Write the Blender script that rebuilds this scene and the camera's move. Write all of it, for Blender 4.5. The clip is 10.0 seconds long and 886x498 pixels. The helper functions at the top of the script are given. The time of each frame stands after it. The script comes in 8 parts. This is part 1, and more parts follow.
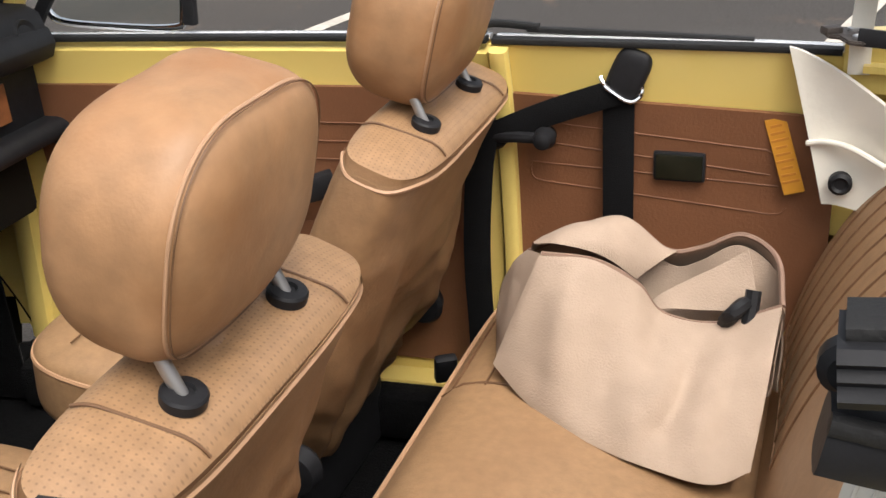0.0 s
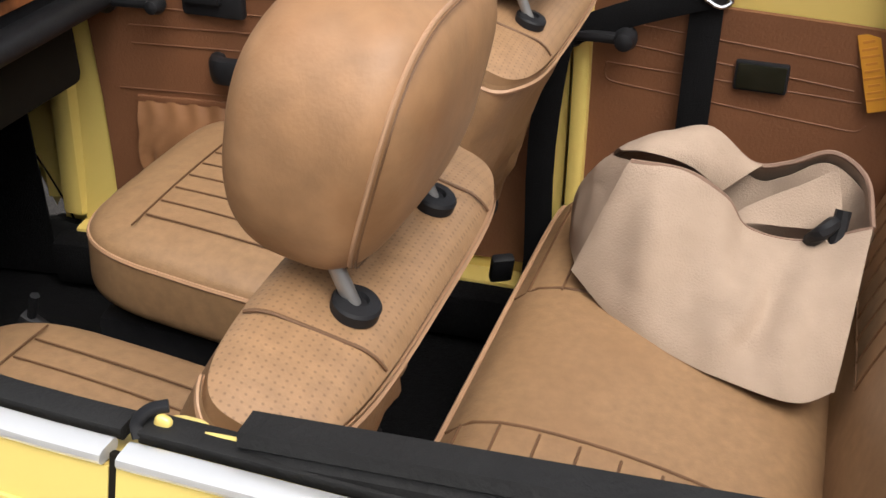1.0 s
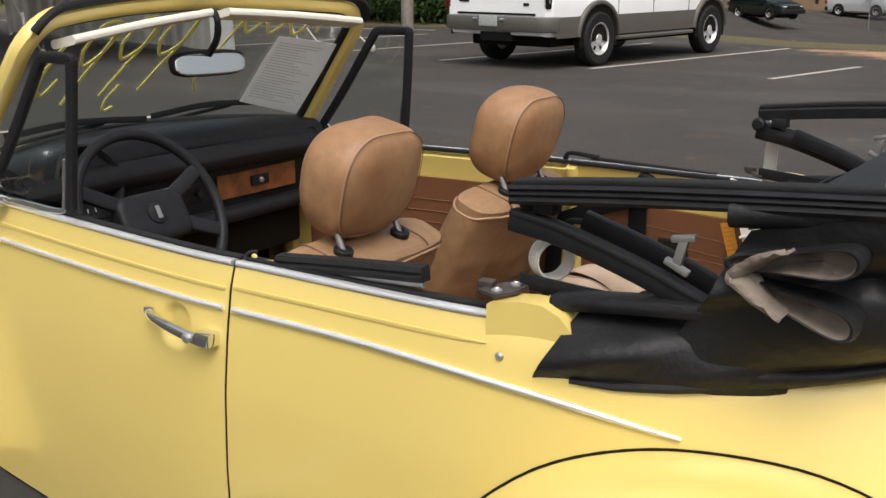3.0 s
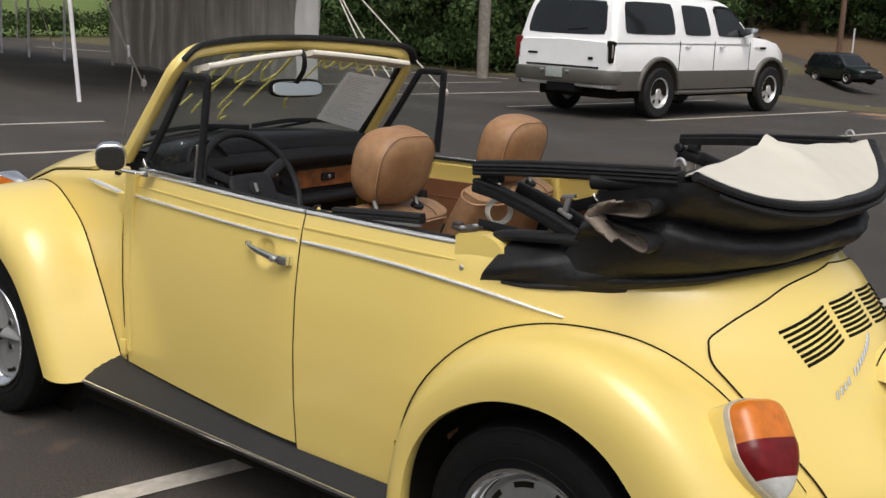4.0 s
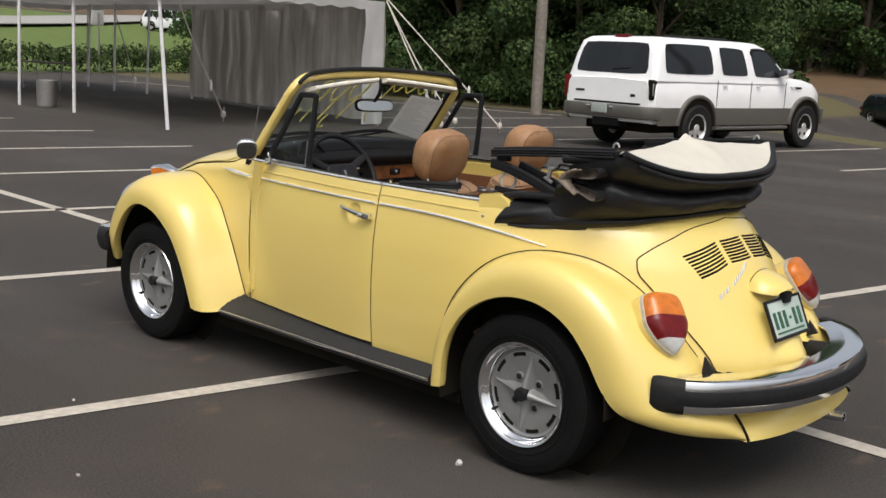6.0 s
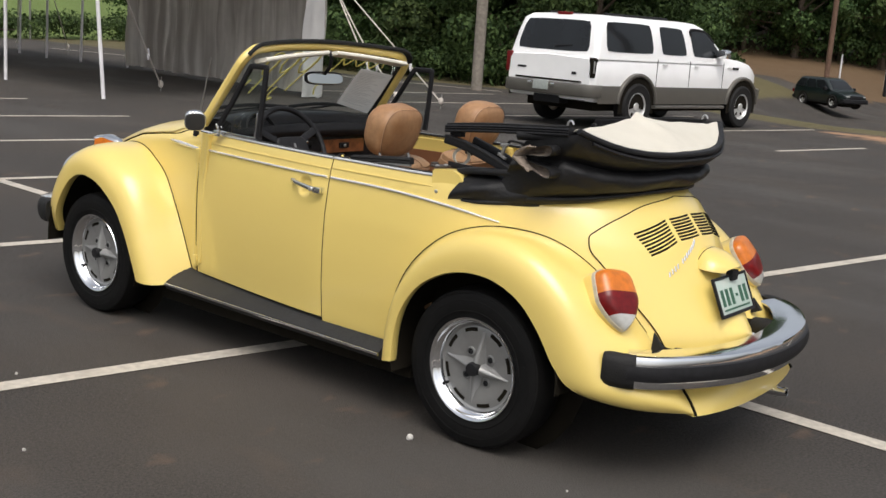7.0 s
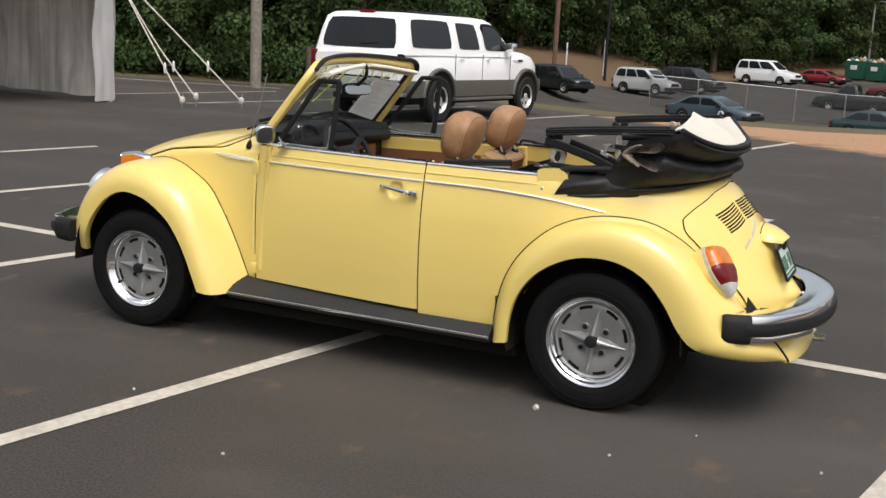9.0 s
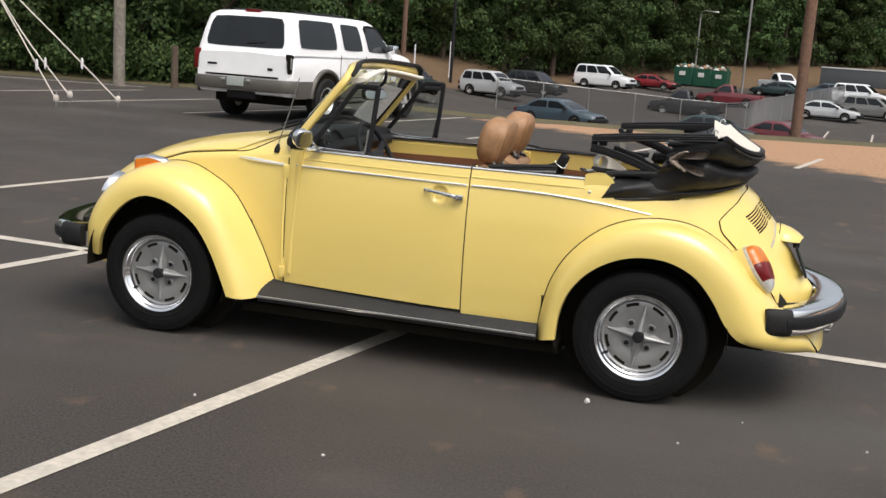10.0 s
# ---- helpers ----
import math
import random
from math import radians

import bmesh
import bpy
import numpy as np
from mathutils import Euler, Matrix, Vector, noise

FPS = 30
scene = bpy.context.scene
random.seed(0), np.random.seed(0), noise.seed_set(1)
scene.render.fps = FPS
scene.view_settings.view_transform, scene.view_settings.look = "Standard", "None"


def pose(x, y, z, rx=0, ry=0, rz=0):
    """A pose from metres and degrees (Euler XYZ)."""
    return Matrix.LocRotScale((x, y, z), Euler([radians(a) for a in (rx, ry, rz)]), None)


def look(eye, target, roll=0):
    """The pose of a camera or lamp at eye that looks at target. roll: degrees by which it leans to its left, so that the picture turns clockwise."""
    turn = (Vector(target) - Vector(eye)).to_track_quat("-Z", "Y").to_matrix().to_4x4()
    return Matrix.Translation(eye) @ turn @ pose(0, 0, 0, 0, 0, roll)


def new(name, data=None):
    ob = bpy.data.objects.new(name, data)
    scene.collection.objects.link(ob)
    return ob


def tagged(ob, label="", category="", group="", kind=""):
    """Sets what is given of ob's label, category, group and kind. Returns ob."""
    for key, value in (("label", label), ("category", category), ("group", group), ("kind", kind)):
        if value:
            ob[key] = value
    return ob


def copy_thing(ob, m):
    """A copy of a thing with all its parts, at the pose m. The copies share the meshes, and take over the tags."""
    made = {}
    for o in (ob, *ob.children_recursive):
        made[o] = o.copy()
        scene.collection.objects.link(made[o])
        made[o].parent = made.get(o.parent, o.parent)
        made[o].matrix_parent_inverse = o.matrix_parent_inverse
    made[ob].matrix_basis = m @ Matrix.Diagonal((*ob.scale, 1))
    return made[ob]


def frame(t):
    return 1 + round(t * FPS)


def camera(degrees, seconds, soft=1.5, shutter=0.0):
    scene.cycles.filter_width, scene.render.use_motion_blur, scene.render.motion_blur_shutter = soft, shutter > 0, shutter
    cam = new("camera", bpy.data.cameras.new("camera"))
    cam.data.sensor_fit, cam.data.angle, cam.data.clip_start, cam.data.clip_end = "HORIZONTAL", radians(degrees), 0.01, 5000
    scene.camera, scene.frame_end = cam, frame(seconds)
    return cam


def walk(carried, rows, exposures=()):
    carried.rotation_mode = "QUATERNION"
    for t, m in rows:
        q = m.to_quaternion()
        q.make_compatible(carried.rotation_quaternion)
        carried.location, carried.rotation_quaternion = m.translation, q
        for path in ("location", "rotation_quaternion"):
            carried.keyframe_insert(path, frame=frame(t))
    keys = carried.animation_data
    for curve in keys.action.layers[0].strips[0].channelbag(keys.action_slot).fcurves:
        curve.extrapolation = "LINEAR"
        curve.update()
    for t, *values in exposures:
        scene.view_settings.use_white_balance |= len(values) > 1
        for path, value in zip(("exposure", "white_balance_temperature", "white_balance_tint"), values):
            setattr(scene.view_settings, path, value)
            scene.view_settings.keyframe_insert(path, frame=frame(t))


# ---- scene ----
cam = camera(44.4, 10.0)
PATH = [
    (0, (0.896, -0.992, 1.424), (0.235, 0.692, 0.572), -4.0),
    (0.5, (0.714, -1.011, 1.45), (0.158, 0.635, 0.459), 0.7),
    (1, (0.716, -1.01, 1.435), (0.159, 0.602, 0.39), 0.2),
    (1.5, (0.876, -1.018, 1.418), (0.231, 0.593, 0.423), 0.3),
    (2, (1.1, -1.157, 1.436), (0.191, 0.437, 0.641), -0.3),
    (2.2, (1.196, -1.285, 1.443), (0.24, 0.303, 0.691), 0.1),
    (3.3, (1.947, -2.166, 1.525), (0.798, -0.596, 1.06), 0.5),
    (3.5, (2.086, -2.319, 1.541), (0.918, -0.766, 1.067), 1.5),
    (4, (2.516, -2.673, 1.535), (1.291, -1.149, 1.111), 2.2),
    (4.5, (2.888, -3.06, 1.521), (1.622, -1.563, 1.127), 1.8),
    (5, (3.249, -3.375, 1.521), (1.951, -1.9, 1.148), 2.4),
    (5.2, (3.388, -3.484, 1.514), (2.077, -2.019, 1.146), 2.9),
    (6.3, (3.559, -3.788, 1.547), (2.245, -2.323, 1.19), 2.5),
    (6.5, (3.564, -3.792, 1.549), (2.266, -2.315, 1.18), 2.6),
    (7, (3.506, -3.797, 1.536), (2.286, -2.263, 1.138), 3.9),
    (7.5, (3.356, -4.084, 1.536), (2.215, -2.483, 1.172), 3.3),
    (8, (3.11, -4.345, 1.501), (2.01, -2.713, 1.142), 2.7),
    (8.5, (2.771, -4.64, 1.526), (1.82, -2.928, 1.121), 3.2),
    (9, (2.441, -5.024, 1.546), (1.64, -3.232, 1.163), 2.8),
    (9.5, (2.031, -5.267, 1.527), (1.35, -3.425, 1.147), 1.3),
    (10, (1.588, -5.491, 1.526), (1.07, -3.594, 1.161), 3.9),
]
walk(cam, [(t, look(eye, target, roll)) for t, eye, target, roll in PATH], exposures=[(0, 0.60), (0.5, 0.42), (1, 0.34), (1.5, 0.42), (2.0, 0.60), (2.2, 0.55), (3.3, -0.15), (4.2, -0.3), (5.2, -0.28), (6.3, -0.12), (8, -0.08), (9.3, 0.05), (10, 0.08)])
# ==== world ====
# Hazy daylight: a soft, wide sun high behind the tail of the car and a pale sky.
world = bpy.data.worlds.new("sky")
scene.world = world
world.use_nodes = True
wn = world.node_tree.nodes
sky = wn.new("ShaderNodeTexSky")
sky.sky_type, sky.sun_disc = "NISHITA", False
sky.sun_elevation, sky.sun_rotation = radians(60), radians(138)
sky.air_density, sky.dust_density, sky.ozone_density = 1.0, 6.0, 1.0
soften = wn.new("ShaderNodeHueSaturation")
soften.inputs["Saturation"].default_value = 0.35
world.node_tree.links.new(sky.outputs[0], soften.inputs["Color"])
world.node_tree.links.new(soften.outputs[0], wn["Background"].inputs[0])
wn["Background"].inputs[1].default_value = 0.185
sun = new("sun", bpy.data.lights.new("sun", "SUN"))
sun.data.energy, sun.data.angle, sun.data.color = 1.25, radians(40), (1.0, 0.95, 0.88)
sun.matrix_world = look((7, -8.5, 19), (0, 0, 0))


# ---- materials ----
def surface(name, color, rough=0.5, metal=0.0, vary=0.12, scale=20.0, bump=0.0, bump_scale=80.0, second=None, coat=0.0, spec=0.5, stain=0.0, stain_scale=1.5, stain_color=None):
    """A procedural surface: a base colour varied at two scales, with fine relief."""
    m = bpy.data.materials.new(name)
    m.use_nodes = True
    n, ln = m.node_tree.nodes, m.node_tree.links
    b = n["Principled BSDF"]
    tc = n.new("ShaderNodeTexCoord")
    fine = n.new("ShaderNodeTexNoise")
    fine.inputs["Scale"].default_value, fine.inputs["Detail"].default_value = scale, 6
    big = n.new("ShaderNodeTexNoise")
    big.inputs["Scale"].default_value, big.inputs["Detail"].default_value = stain_scale, 4
    for t in (fine, big):
        ln.new(tc.outputs["Object"], t.inputs["Vector"])
    mix = n.new("ShaderNodeMix")
    mix.data_type = "RGBA"
    lo = second or tuple(c * (1 - vary) for c in color)
    hi = color if second else tuple(min(1, c * (1 + vary)) for c in color)
    mix.inputs["A"].default_value, mix.inputs["B"].default_value = (*lo, 1), (*hi, 1)
    ramp = n.new("ShaderNodeMapRange")
    ramp.inputs["From Min"].default_value, ramp.inputs["From Max"].default_value = 0.3, 0.7
    ln.new(fine.outputs["Fac"], ramp.inputs["Value"])
    ln.new(ramp.outputs[0], mix.inputs["Factor"])
    out = mix.outputs["Result"]
    if stain:
        mix2 = n.new("ShaderNodeMix")
        mix2.data_type = "RGBA"
        mix2.inputs["B"].default_value = (*(stain_color or tuple(c * 0.6 for c in color)), 1)
        r2 = n.new("ShaderNodeMapRange")
        r2.inputs["From Min"].default_value, r2.inputs["From Max"].default_value = 0.48, 0.72
        r2.inputs["To Max"].default_value = stain
        ln.new(big.outputs["Fac"], r2.inputs["Value"])
        ln.new(r2.outputs[0], mix2.inputs["Factor"])
        ln.new(out, mix2.inputs["A"])
        out = mix2.outputs["Result"]
    ln.new(out, b.inputs["Base Color"])
    b.inputs["Roughness"].default_value, b.inputs["Metallic"].default_value = rough, metal
    b.inputs["Specular IOR Level"].default_value, b.inputs["Coat Weight"].default_value = spec, coat
    b.inputs["Coat Roughness"].default_value = 0.05
    rr = n.new("ShaderNodeMapRange")
    rr.inputs["To Min"].default_value, rr.inputs["To Max"].default_value = rough * 0.85, min(1, rough * 1.15)
    ln.new(big.outputs["Fac"], rr.inputs["Value"])
    ln.new(rr.outputs[0], b.inputs["Roughness"])
    if bump:
        bt = n.new("ShaderNodeTexNoise")
        bt.inputs["Scale"].default_value, bt.inputs["Detail"].default_value = bump_scale, 5
        ln.new(tc.outputs["Object"], bt.inputs["Vector"])
        bn = n.new("ShaderNodeBump")
        bn.inputs["Strength"].default_value, bn.inputs["Distance"].default_value = bump, 0.01
        ln.new(bt.outputs["Fac"], bn.inputs["Height"])
        ln.new(bn.outputs["Normal"], b.inputs["Normal"])
    return m


def glass(name, tint=(1, 1, 1), clear=0.9, rough=0.0):
    """Thin pane: mostly see-through, with mirror gloss by angle."""
    m = bpy.data.materials.new(name)
    m.use_nodes = True
    n, ln = m.node_tree.nodes, m.node_tree.links
    n.remove(n["Principled BSDF"])
    see = n.new("ShaderNodeBsdfTransparent")
    see.inputs[0].default_value = (*(c * clear for c in tint), 1)
    gloss = n.new("ShaderNodeBsdfGlossy")
    gloss.inputs["Roughness"].default_value = rough
    face = n.new("ShaderNodeLayerWeight")
    face.inputs["Blend"].default_value = 0.5
    power = n.new("ShaderNodeMath")
    power.operation = "POWER"
    power.inputs[1].default_value = 5
    ln.new(face.outputs["Facing"], power.inputs[0])
    grow = n.new("ShaderNodeMath")
    grow.operation = "MULTIPLY_ADD"
    grow.inputs[1].default_value, grow.inputs[2].default_value = 0.85, 0.05
    ln.new(power.outputs[0], grow.inputs[0])
    mix = n.new("ShaderNodeMixShader")
    ln.new(grow.outputs[0], mix.inputs[0])
    ln.new(see.outputs[0], mix.inputs[1])
    ln.new(gloss.outputs[0], mix.inputs[2])
    ln.new(mix.outputs[0], n["Material Output"].inputs[0])
    return m


def thin_cloth(m, share):
    """Lets part of the light through a cloth."""
    n, ln = m.node_tree.nodes, m.node_tree.links
    b = n["Principled BSDF"]
    t = n.new("ShaderNodeBsdfTranslucent")
    ln.new(b.inputs["Base Color"].links[0].from_socket, t.inputs["Color"])
    mix = n.new("ShaderNodeMixShader")
    mix.inputs[0].default_value = share
    ln.new(b.outputs[0], mix.inputs[1])
    ln.new(t.outputs[0], mix.inputs[2])
    ln.new(mix.outputs[0], n["Material Output"].inputs[0])
    return m


YELLOW = surface("yellow_paint", (0.75, 0.575, 0.17), 0.28, vary=0.004, scale=2, coat=0.6)
YELLOW.node_tree.links.remove(YELLOW.node_tree.nodes["Principled BSDF"].inputs["Roughness"].links[0])
WHITE_PAINT = surface("white_paint", (0.86, 0.86, 0.86), 0.3, vary=0.02, scale=4, coat=0.5, stain=0.1, stain_scale=0.8)
BEIGE_PAINT = surface("taupe_paint", (0.115, 0.108, 0.095), 0.35, metal=0.3, vary=0.04, scale=4, coat=0.3)
CHROME = surface("chrome", (0.82, 0.83, 0.85), 0.08, 1.0, vary=0.03, scale=9)
TRIM = surface("bright_trim", (0.92, 0.92, 0.91), 0.24, 0.65, vary=0.02, scale=20)
STEEL = surface("silver_steel", (0.55, 0.55, 0.55), 0.36, 0.85, vary=0.06, scale=30, stain=0.2, stain_scale=8)
DULL_STEEL = surface("dull_steel", (0.35, 0.34, 0.33), 0.45, 0.8, vary=0.1, scale=30)
BLACK = surface("black_plastic", (0.014, 0.014, 0.0155), 0.5, vary=0.2, scale=40, bump=0.04, bump_scale=250, spec=0.2)
RUBBER = surface("black_rubber", (0.011, 0.0108, 0.0108), 0.66, vary=0.2, scale=25, bump=0.2, bump_scale=150, stain=0.25, stain_color=(0.02, 0.019, 0.018), stain_scale=5, spec=0.3)
TYRE = surface("black_tyre_rubber", (0.006, 0.006, 0.006), 0.62, vary=0.2, scale=30, bump=0.08, bump_scale=150, stain=0.3, stain_color=(0.011, 0.010, 0.0095), stain_scale=6, spec=0.14)
WHEEL_SILVER = surface("silver_wheel_paint", (0.30, 0.30, 0.295), 0.36, 0.55, vary=0.05, scale=30, stain=0.25, stain_scale=9, stain_color=(0.42, 0.41, 0.39))
TREAD = surface("ribbed_grey_rubber", (0.022, 0.022, 0.022), 0.6, vary=0.15, scale=60, bump=0.3, bump_scale=200, stain=0.3, stain_color=(0.04, 0.038, 0.036), stain_scale=6, spec=0.3)
VINYL_TOP = surface("black_roof_cloth", (0.010, 0.010, 0.011), 0.52, vary=0.25, scale=18, bump=0.25, bump_scale=60, stain=0.3, stain_color=(0.019, 0.018, 0.018), stain_scale=4, spec=0.32)
LINING = surface("grey_brown_lining", (0.18, 0.145, 0.115), 0.92, vary=0.3, scale=25, bump=0.4, bump_scale=90)
HEADLINING = surface("white_headlining", (0.56, 0.53, 0.46), 0.7, vary=0.03, scale=10, bump=0.1, bump_scale=90, stain=0.1, stain_scale=6, stain_color=(0.62, 0.55, 0.42))
CREAM = surface("cream_vinyl", (0.78, 0.74, 0.64), 0.55, vary=0.05, scale=12, bump=0.12, bump_scale=60, stain=0.12, stain_scale=3)
TAN = surface("tan_vinyl", (0.285, 0.168, 0.085), 0.5, vary=0.13, scale=60, bump=0.10, bump_scale=330, stain=0.6, stain_scale=4, stain_color=(0.235, 0.128, 0.060))
TAN_HEAD = surface("worn_tan_leather", (0.315, 0.172, 0.083), 0.5, vary=0.15, scale=38, bump=0.06, bump_scale=260, stain=0.75, stain_scale=9, stain_color=(0.27, 0.118, 0.042))
BROWN = surface("brown_door_vinyl", (0.185, 0.078, 0.036), 0.5, vary=0.08, scale=10, bump=0.15, bump_scale=200, stain=0.2, stain_scale=3)
RIB = surface("pressed_brown_vinyl", (0.17, 0.07, 0.03), 0.6, vary=0.1)
PIPING = surface("tan_piping", (0.40, 0.235, 0.135), 0.5, vary=0.06)
BAG = surface("beige_canvas", (0.37, 0.275, 0.205), 0.85, vary=0.06, scale=25, bump=0.2, bump_scale=350, stain=0.15, stain_scale=5)
CARPET = surface("black_carpet", (0.006, 0.006, 0.0065), 0.95, vary=0.3, scale=120, bump=0.5, bump_scale=300, spec=0.1)
WOOD = surface("burl_wood", (0.30, 0.11, 0.04), 0.35, second=(0.12, 0.045, 0.018), scale=28, vary=0.4, coat=0.3)
AMBER = surface("amber_plastic", (0.55, 0.15, 0.012), 0.3, vary=0.16, scale=45, coat=0.15)
RED = surface("red_lens", (0.13, 0.004, 0.005), 0.3, vary=0.25, scale=45, coat=0.12, spec=0.3)
CLEAR_LENS = surface("clear_lens", (0.5, 0.5, 0.48), 0.15, vary=0.1, scale=60, coat=0.6)
PANE = glass("pane", (0.93, 0.98, 0.95), 0.93)
# Door mirror glass: the dark reflection of its surroundings is put into the tint.
DARK_VIEW_MIRROR = surface("dark_view_mirror", (0.30, 0.31, 0.31), 0.03, 1.0, vary=0.0)
MIRROR = surface("mirror", (0.46, 0.48, 0.46), 0.02, 1.0, vary=0.0)
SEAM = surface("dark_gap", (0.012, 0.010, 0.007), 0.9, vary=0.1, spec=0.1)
PAPER = surface("white_paper", (0.84, 0.83, 0.81), 0.8, vary=0.03, scale=6)
thin_cloth(PAPER, 0.5)
INK = surface("grey_print", (0.52, 0.52, 0.52), 0.8)
MARKER = surface("yellow_marker", (0.85, 0.78, 0.22), 0.6, vary=0.1)
GASKET = surface("grey_cream_rubber", (0.42, 0.38, 0.30), 0.6, vary=0.15, scale=40)
GREEN_INK = surface("green_print", (0.03, 0.10, 0.06), 0.6)
PLATE = surface("plate_enamel", (0.34, 0.48, 0.42), 0.4, second=(0.52, 0.55, 0.51), scale=7, vary=0.1)
LABEL = surface("orange_label", (0.56, 0.25, 0.022), 0.55, vary=0.05)


# ---- mesh helpers ----
def link_mesh(name, verts, faces, material, parent=None, label="", sharp=38):
    me = bpy.data.meshes.new(name)
    me.from_pydata([tuple(map(float, v)) for v in verts], [], [tuple(map(int, f)) for f in faces])
    bm = bmesh.new()
    bm.from_mesh(me)
    bmesh.ops.recalc_face_normals(bm, faces=bm.faces)
    bm.to_mesh(me)
    bm.free()
    me.materials.append(material)
    me.polygons.foreach_set("use_smooth", [True] * len(me.polygons))
    me.set_sharp_from_angle(angle=radians(sharp))
    ob = new(name, me)
    if parent:
        ob.parent = parent
    if label:
        ob["label"] = label
    return ob


def part(name, bm, material, parent=None, label="", sharp=38):
    """Links a bmesh as one mesh object under a thing or a part."""
    me = bpy.data.meshes.new(name)
    bmesh.ops.recalc_face_normals(bm, faces=bm.faces)
    bm.to_mesh(me)
    bm.free()
    me.materials.append(material)
    me.polygons.foreach_set("use_smooth", [True] * len(me.polygons))
    me.set_sharp_from_angle(angle=radians(sharp))
    ob = new(name, me)
    if parent:
        ob.parent = parent
    if label:
        ob["label"] = label
    return ob


def thing(name, label, category, at=(0, 0, 0), turn=0.0, group="", kind=""):
    ob = new(name)
    ob.matrix_world = pose(*at, 0, 0, turn)
    return tagged(ob, label, category, group, kind)


def normals(p):
    du, dv = np.gradient(p, axis=0), np.gradient(p, axis=1)
    n = np.cross(du, dv)
    return n / np.maximum(np.linalg.norm(n, axis=-1, keepdims=True), 1e-9)


def grid_faces(n, m, wrap_u=False, wrap_v=False, off=0):
    f = []
    for i in range(n if wrap_u else n - 1):
        for j in range(m if wrap_v else m - 1):
            a, b = i * m + j, i * m + (j + 1) % m
            c, d = ((i + 1) % n) * m + (j + 1) % m, ((i + 1) % n) * m + j
            f.append((off + a, off + b, off + c, off + d))
    return f


def sheet(name, p, material, parent=None, thick=0.0, label="", keep=None, wrap_u=False, wrap_v=False, sharp=38):
    """A surface from a grid of points, with thickness along its normal when thick is not 0; keep(centre) drops faces."""
    p = np.asarray(p, float)
    n, m = p.shape[:2]
    faces = grid_faces(n, m, wrap_u, wrap_v)
    verts = p.reshape(-1, 3)
    if keep:
        faces = [f for f in faces if keep(verts[list(f)].mean(0))]
    if thick:
        q = (p + normals(p) * thick).reshape(-1, 3)
        k = len(verts)
        edges = {}
        for f in faces:
            for a, b in zip(f, f[1:] + f[:1]):
                edges[(a, b)] = 1
        rim = [(a, b) for a, b in edges if (b, a) not in edges]
        faces = faces + [tuple(k + v for v in f[::-1]) for f in faces] + [(b, a, k + a, k + b) for a, b in rim]
        verts = np.concatenate([verts, q])
    used = sorted({v for f in faces for v in f})
    back = {v: i for i, v in enumerate(used)}
    return link_mesh(name, verts[used], [tuple(back[v] for v in f) for f in faces], material, parent, label, sharp)


RIGHT_SET = 0.045


def flip(p):
    """The mirror image across the car's long axis; the right flank stands a little further out."""
    q = np.array(p, float)
    q[..., 1] *= -1
    ease = lambda a, b, v: np.clip((v - a) / (b - a), 0, 1) ** 2 * (3 - 2 * np.clip((v - a) / (b - a), 0, 1))
    q[..., 1] += RIGHT_SET * ease(-1.1, -0.6, q[..., 0]) * (1 - ease(1.0, 1.5, q[..., 0])) * ease(0.2, 0.5, q[..., 1])
    return q


def smooth_path(pts, n):
    """n points on a Catmull-Rom curve through pts."""
    pts = np.asarray(pts, float)
    e = np.concatenate([[2 * pts[0] - pts[1]], pts, [2 * pts[-1] - pts[-2]]])
    out = []
    for s in np.linspace(0, len(pts) - 1, n):
        i = min(int(s), len(pts) - 2)
        t = s - i
        a, b, c, d = e[i : i + 4]
        out.append(0.5 * (2 * b + (c - a) * t + (2 * a - 5 * b + 4 * c - d) * t**2 + (3 * b - a - 3 * c + d) * t**3))
    return np.array(out)


def sweep(path, section, up=(0, 0, 1), closed=False):
    """Grid of points: a flat section of (side, up) pairs carried along a path. section may be a function of the fraction."""
    path = np.asarray(path, float)
    n = len(path)
    rows = []
    for i in range(n):
        if closed:
            d = path[(i + 1) % n] - path[i - 1]
        else:
            d = path[min(i + 1, n - 1)] - path[max(i - 1, 0)]
        d = d / np.linalg.norm(d)
        side = np.cross(d, up)
        side = side / max(np.linalg.norm(side), 1e-6)
        top = np.cross(side, d)
        sec = section(i / (n - 1)) if callable(section) else section
        rows.append([path[i] + a * side + b * top for a, b in sec])
    return np.array(rows)


def capped(p, wrap_v=True):
    """Verts and faces of a swept grid closed round and at both ends."""
    n, m = p.shape[:2]
    f = grid_faces(n, m, False, wrap_v)
    f += [tuple(range(m)), tuple((n - 1) * m + j for j in range(m))[::-1]]
    return p.reshape(-1, 3), f


def bar(name, path, section, material, parent=None, label="", up=(0, 0, 1), sharp=38, closed=False):
    g = sweep(path, section, up, closed)
    if closed:
        n, m = g.shape[:2]
        return link_mesh(name, g.reshape(-1, 3), grid_faces(n, m, True, True), material, parent, label, sharp)
    return link_mesh(name, *capped(g), material, parent, label, sharp)


def circle(r, n=10, flat=1.0):
    return [(r * math.cos(2 * math.pi * k / n), flat * r * math.sin(2 * math.pi * k / n)) for k in range(n)]


def rect(w, h, r=0.2):
    """A rounded rectangle, r as a share of the smaller side."""
    r = r * min(w, h)
    out = []
    for cx, cy, a0 in ((w / 2 - r, h / 2 - r, 0), (-w / 2 + r, h / 2 - r, 90), (-w / 2 + r, -h / 2 + r, 180), (w / 2 - r, -h / 2 + r, 270)):
        out += [(cx + r * math.cos(radians(a0 + k)), cy + r * math.sin(radians(a0 + k))) for k in (0, 45, 90)]
    return out


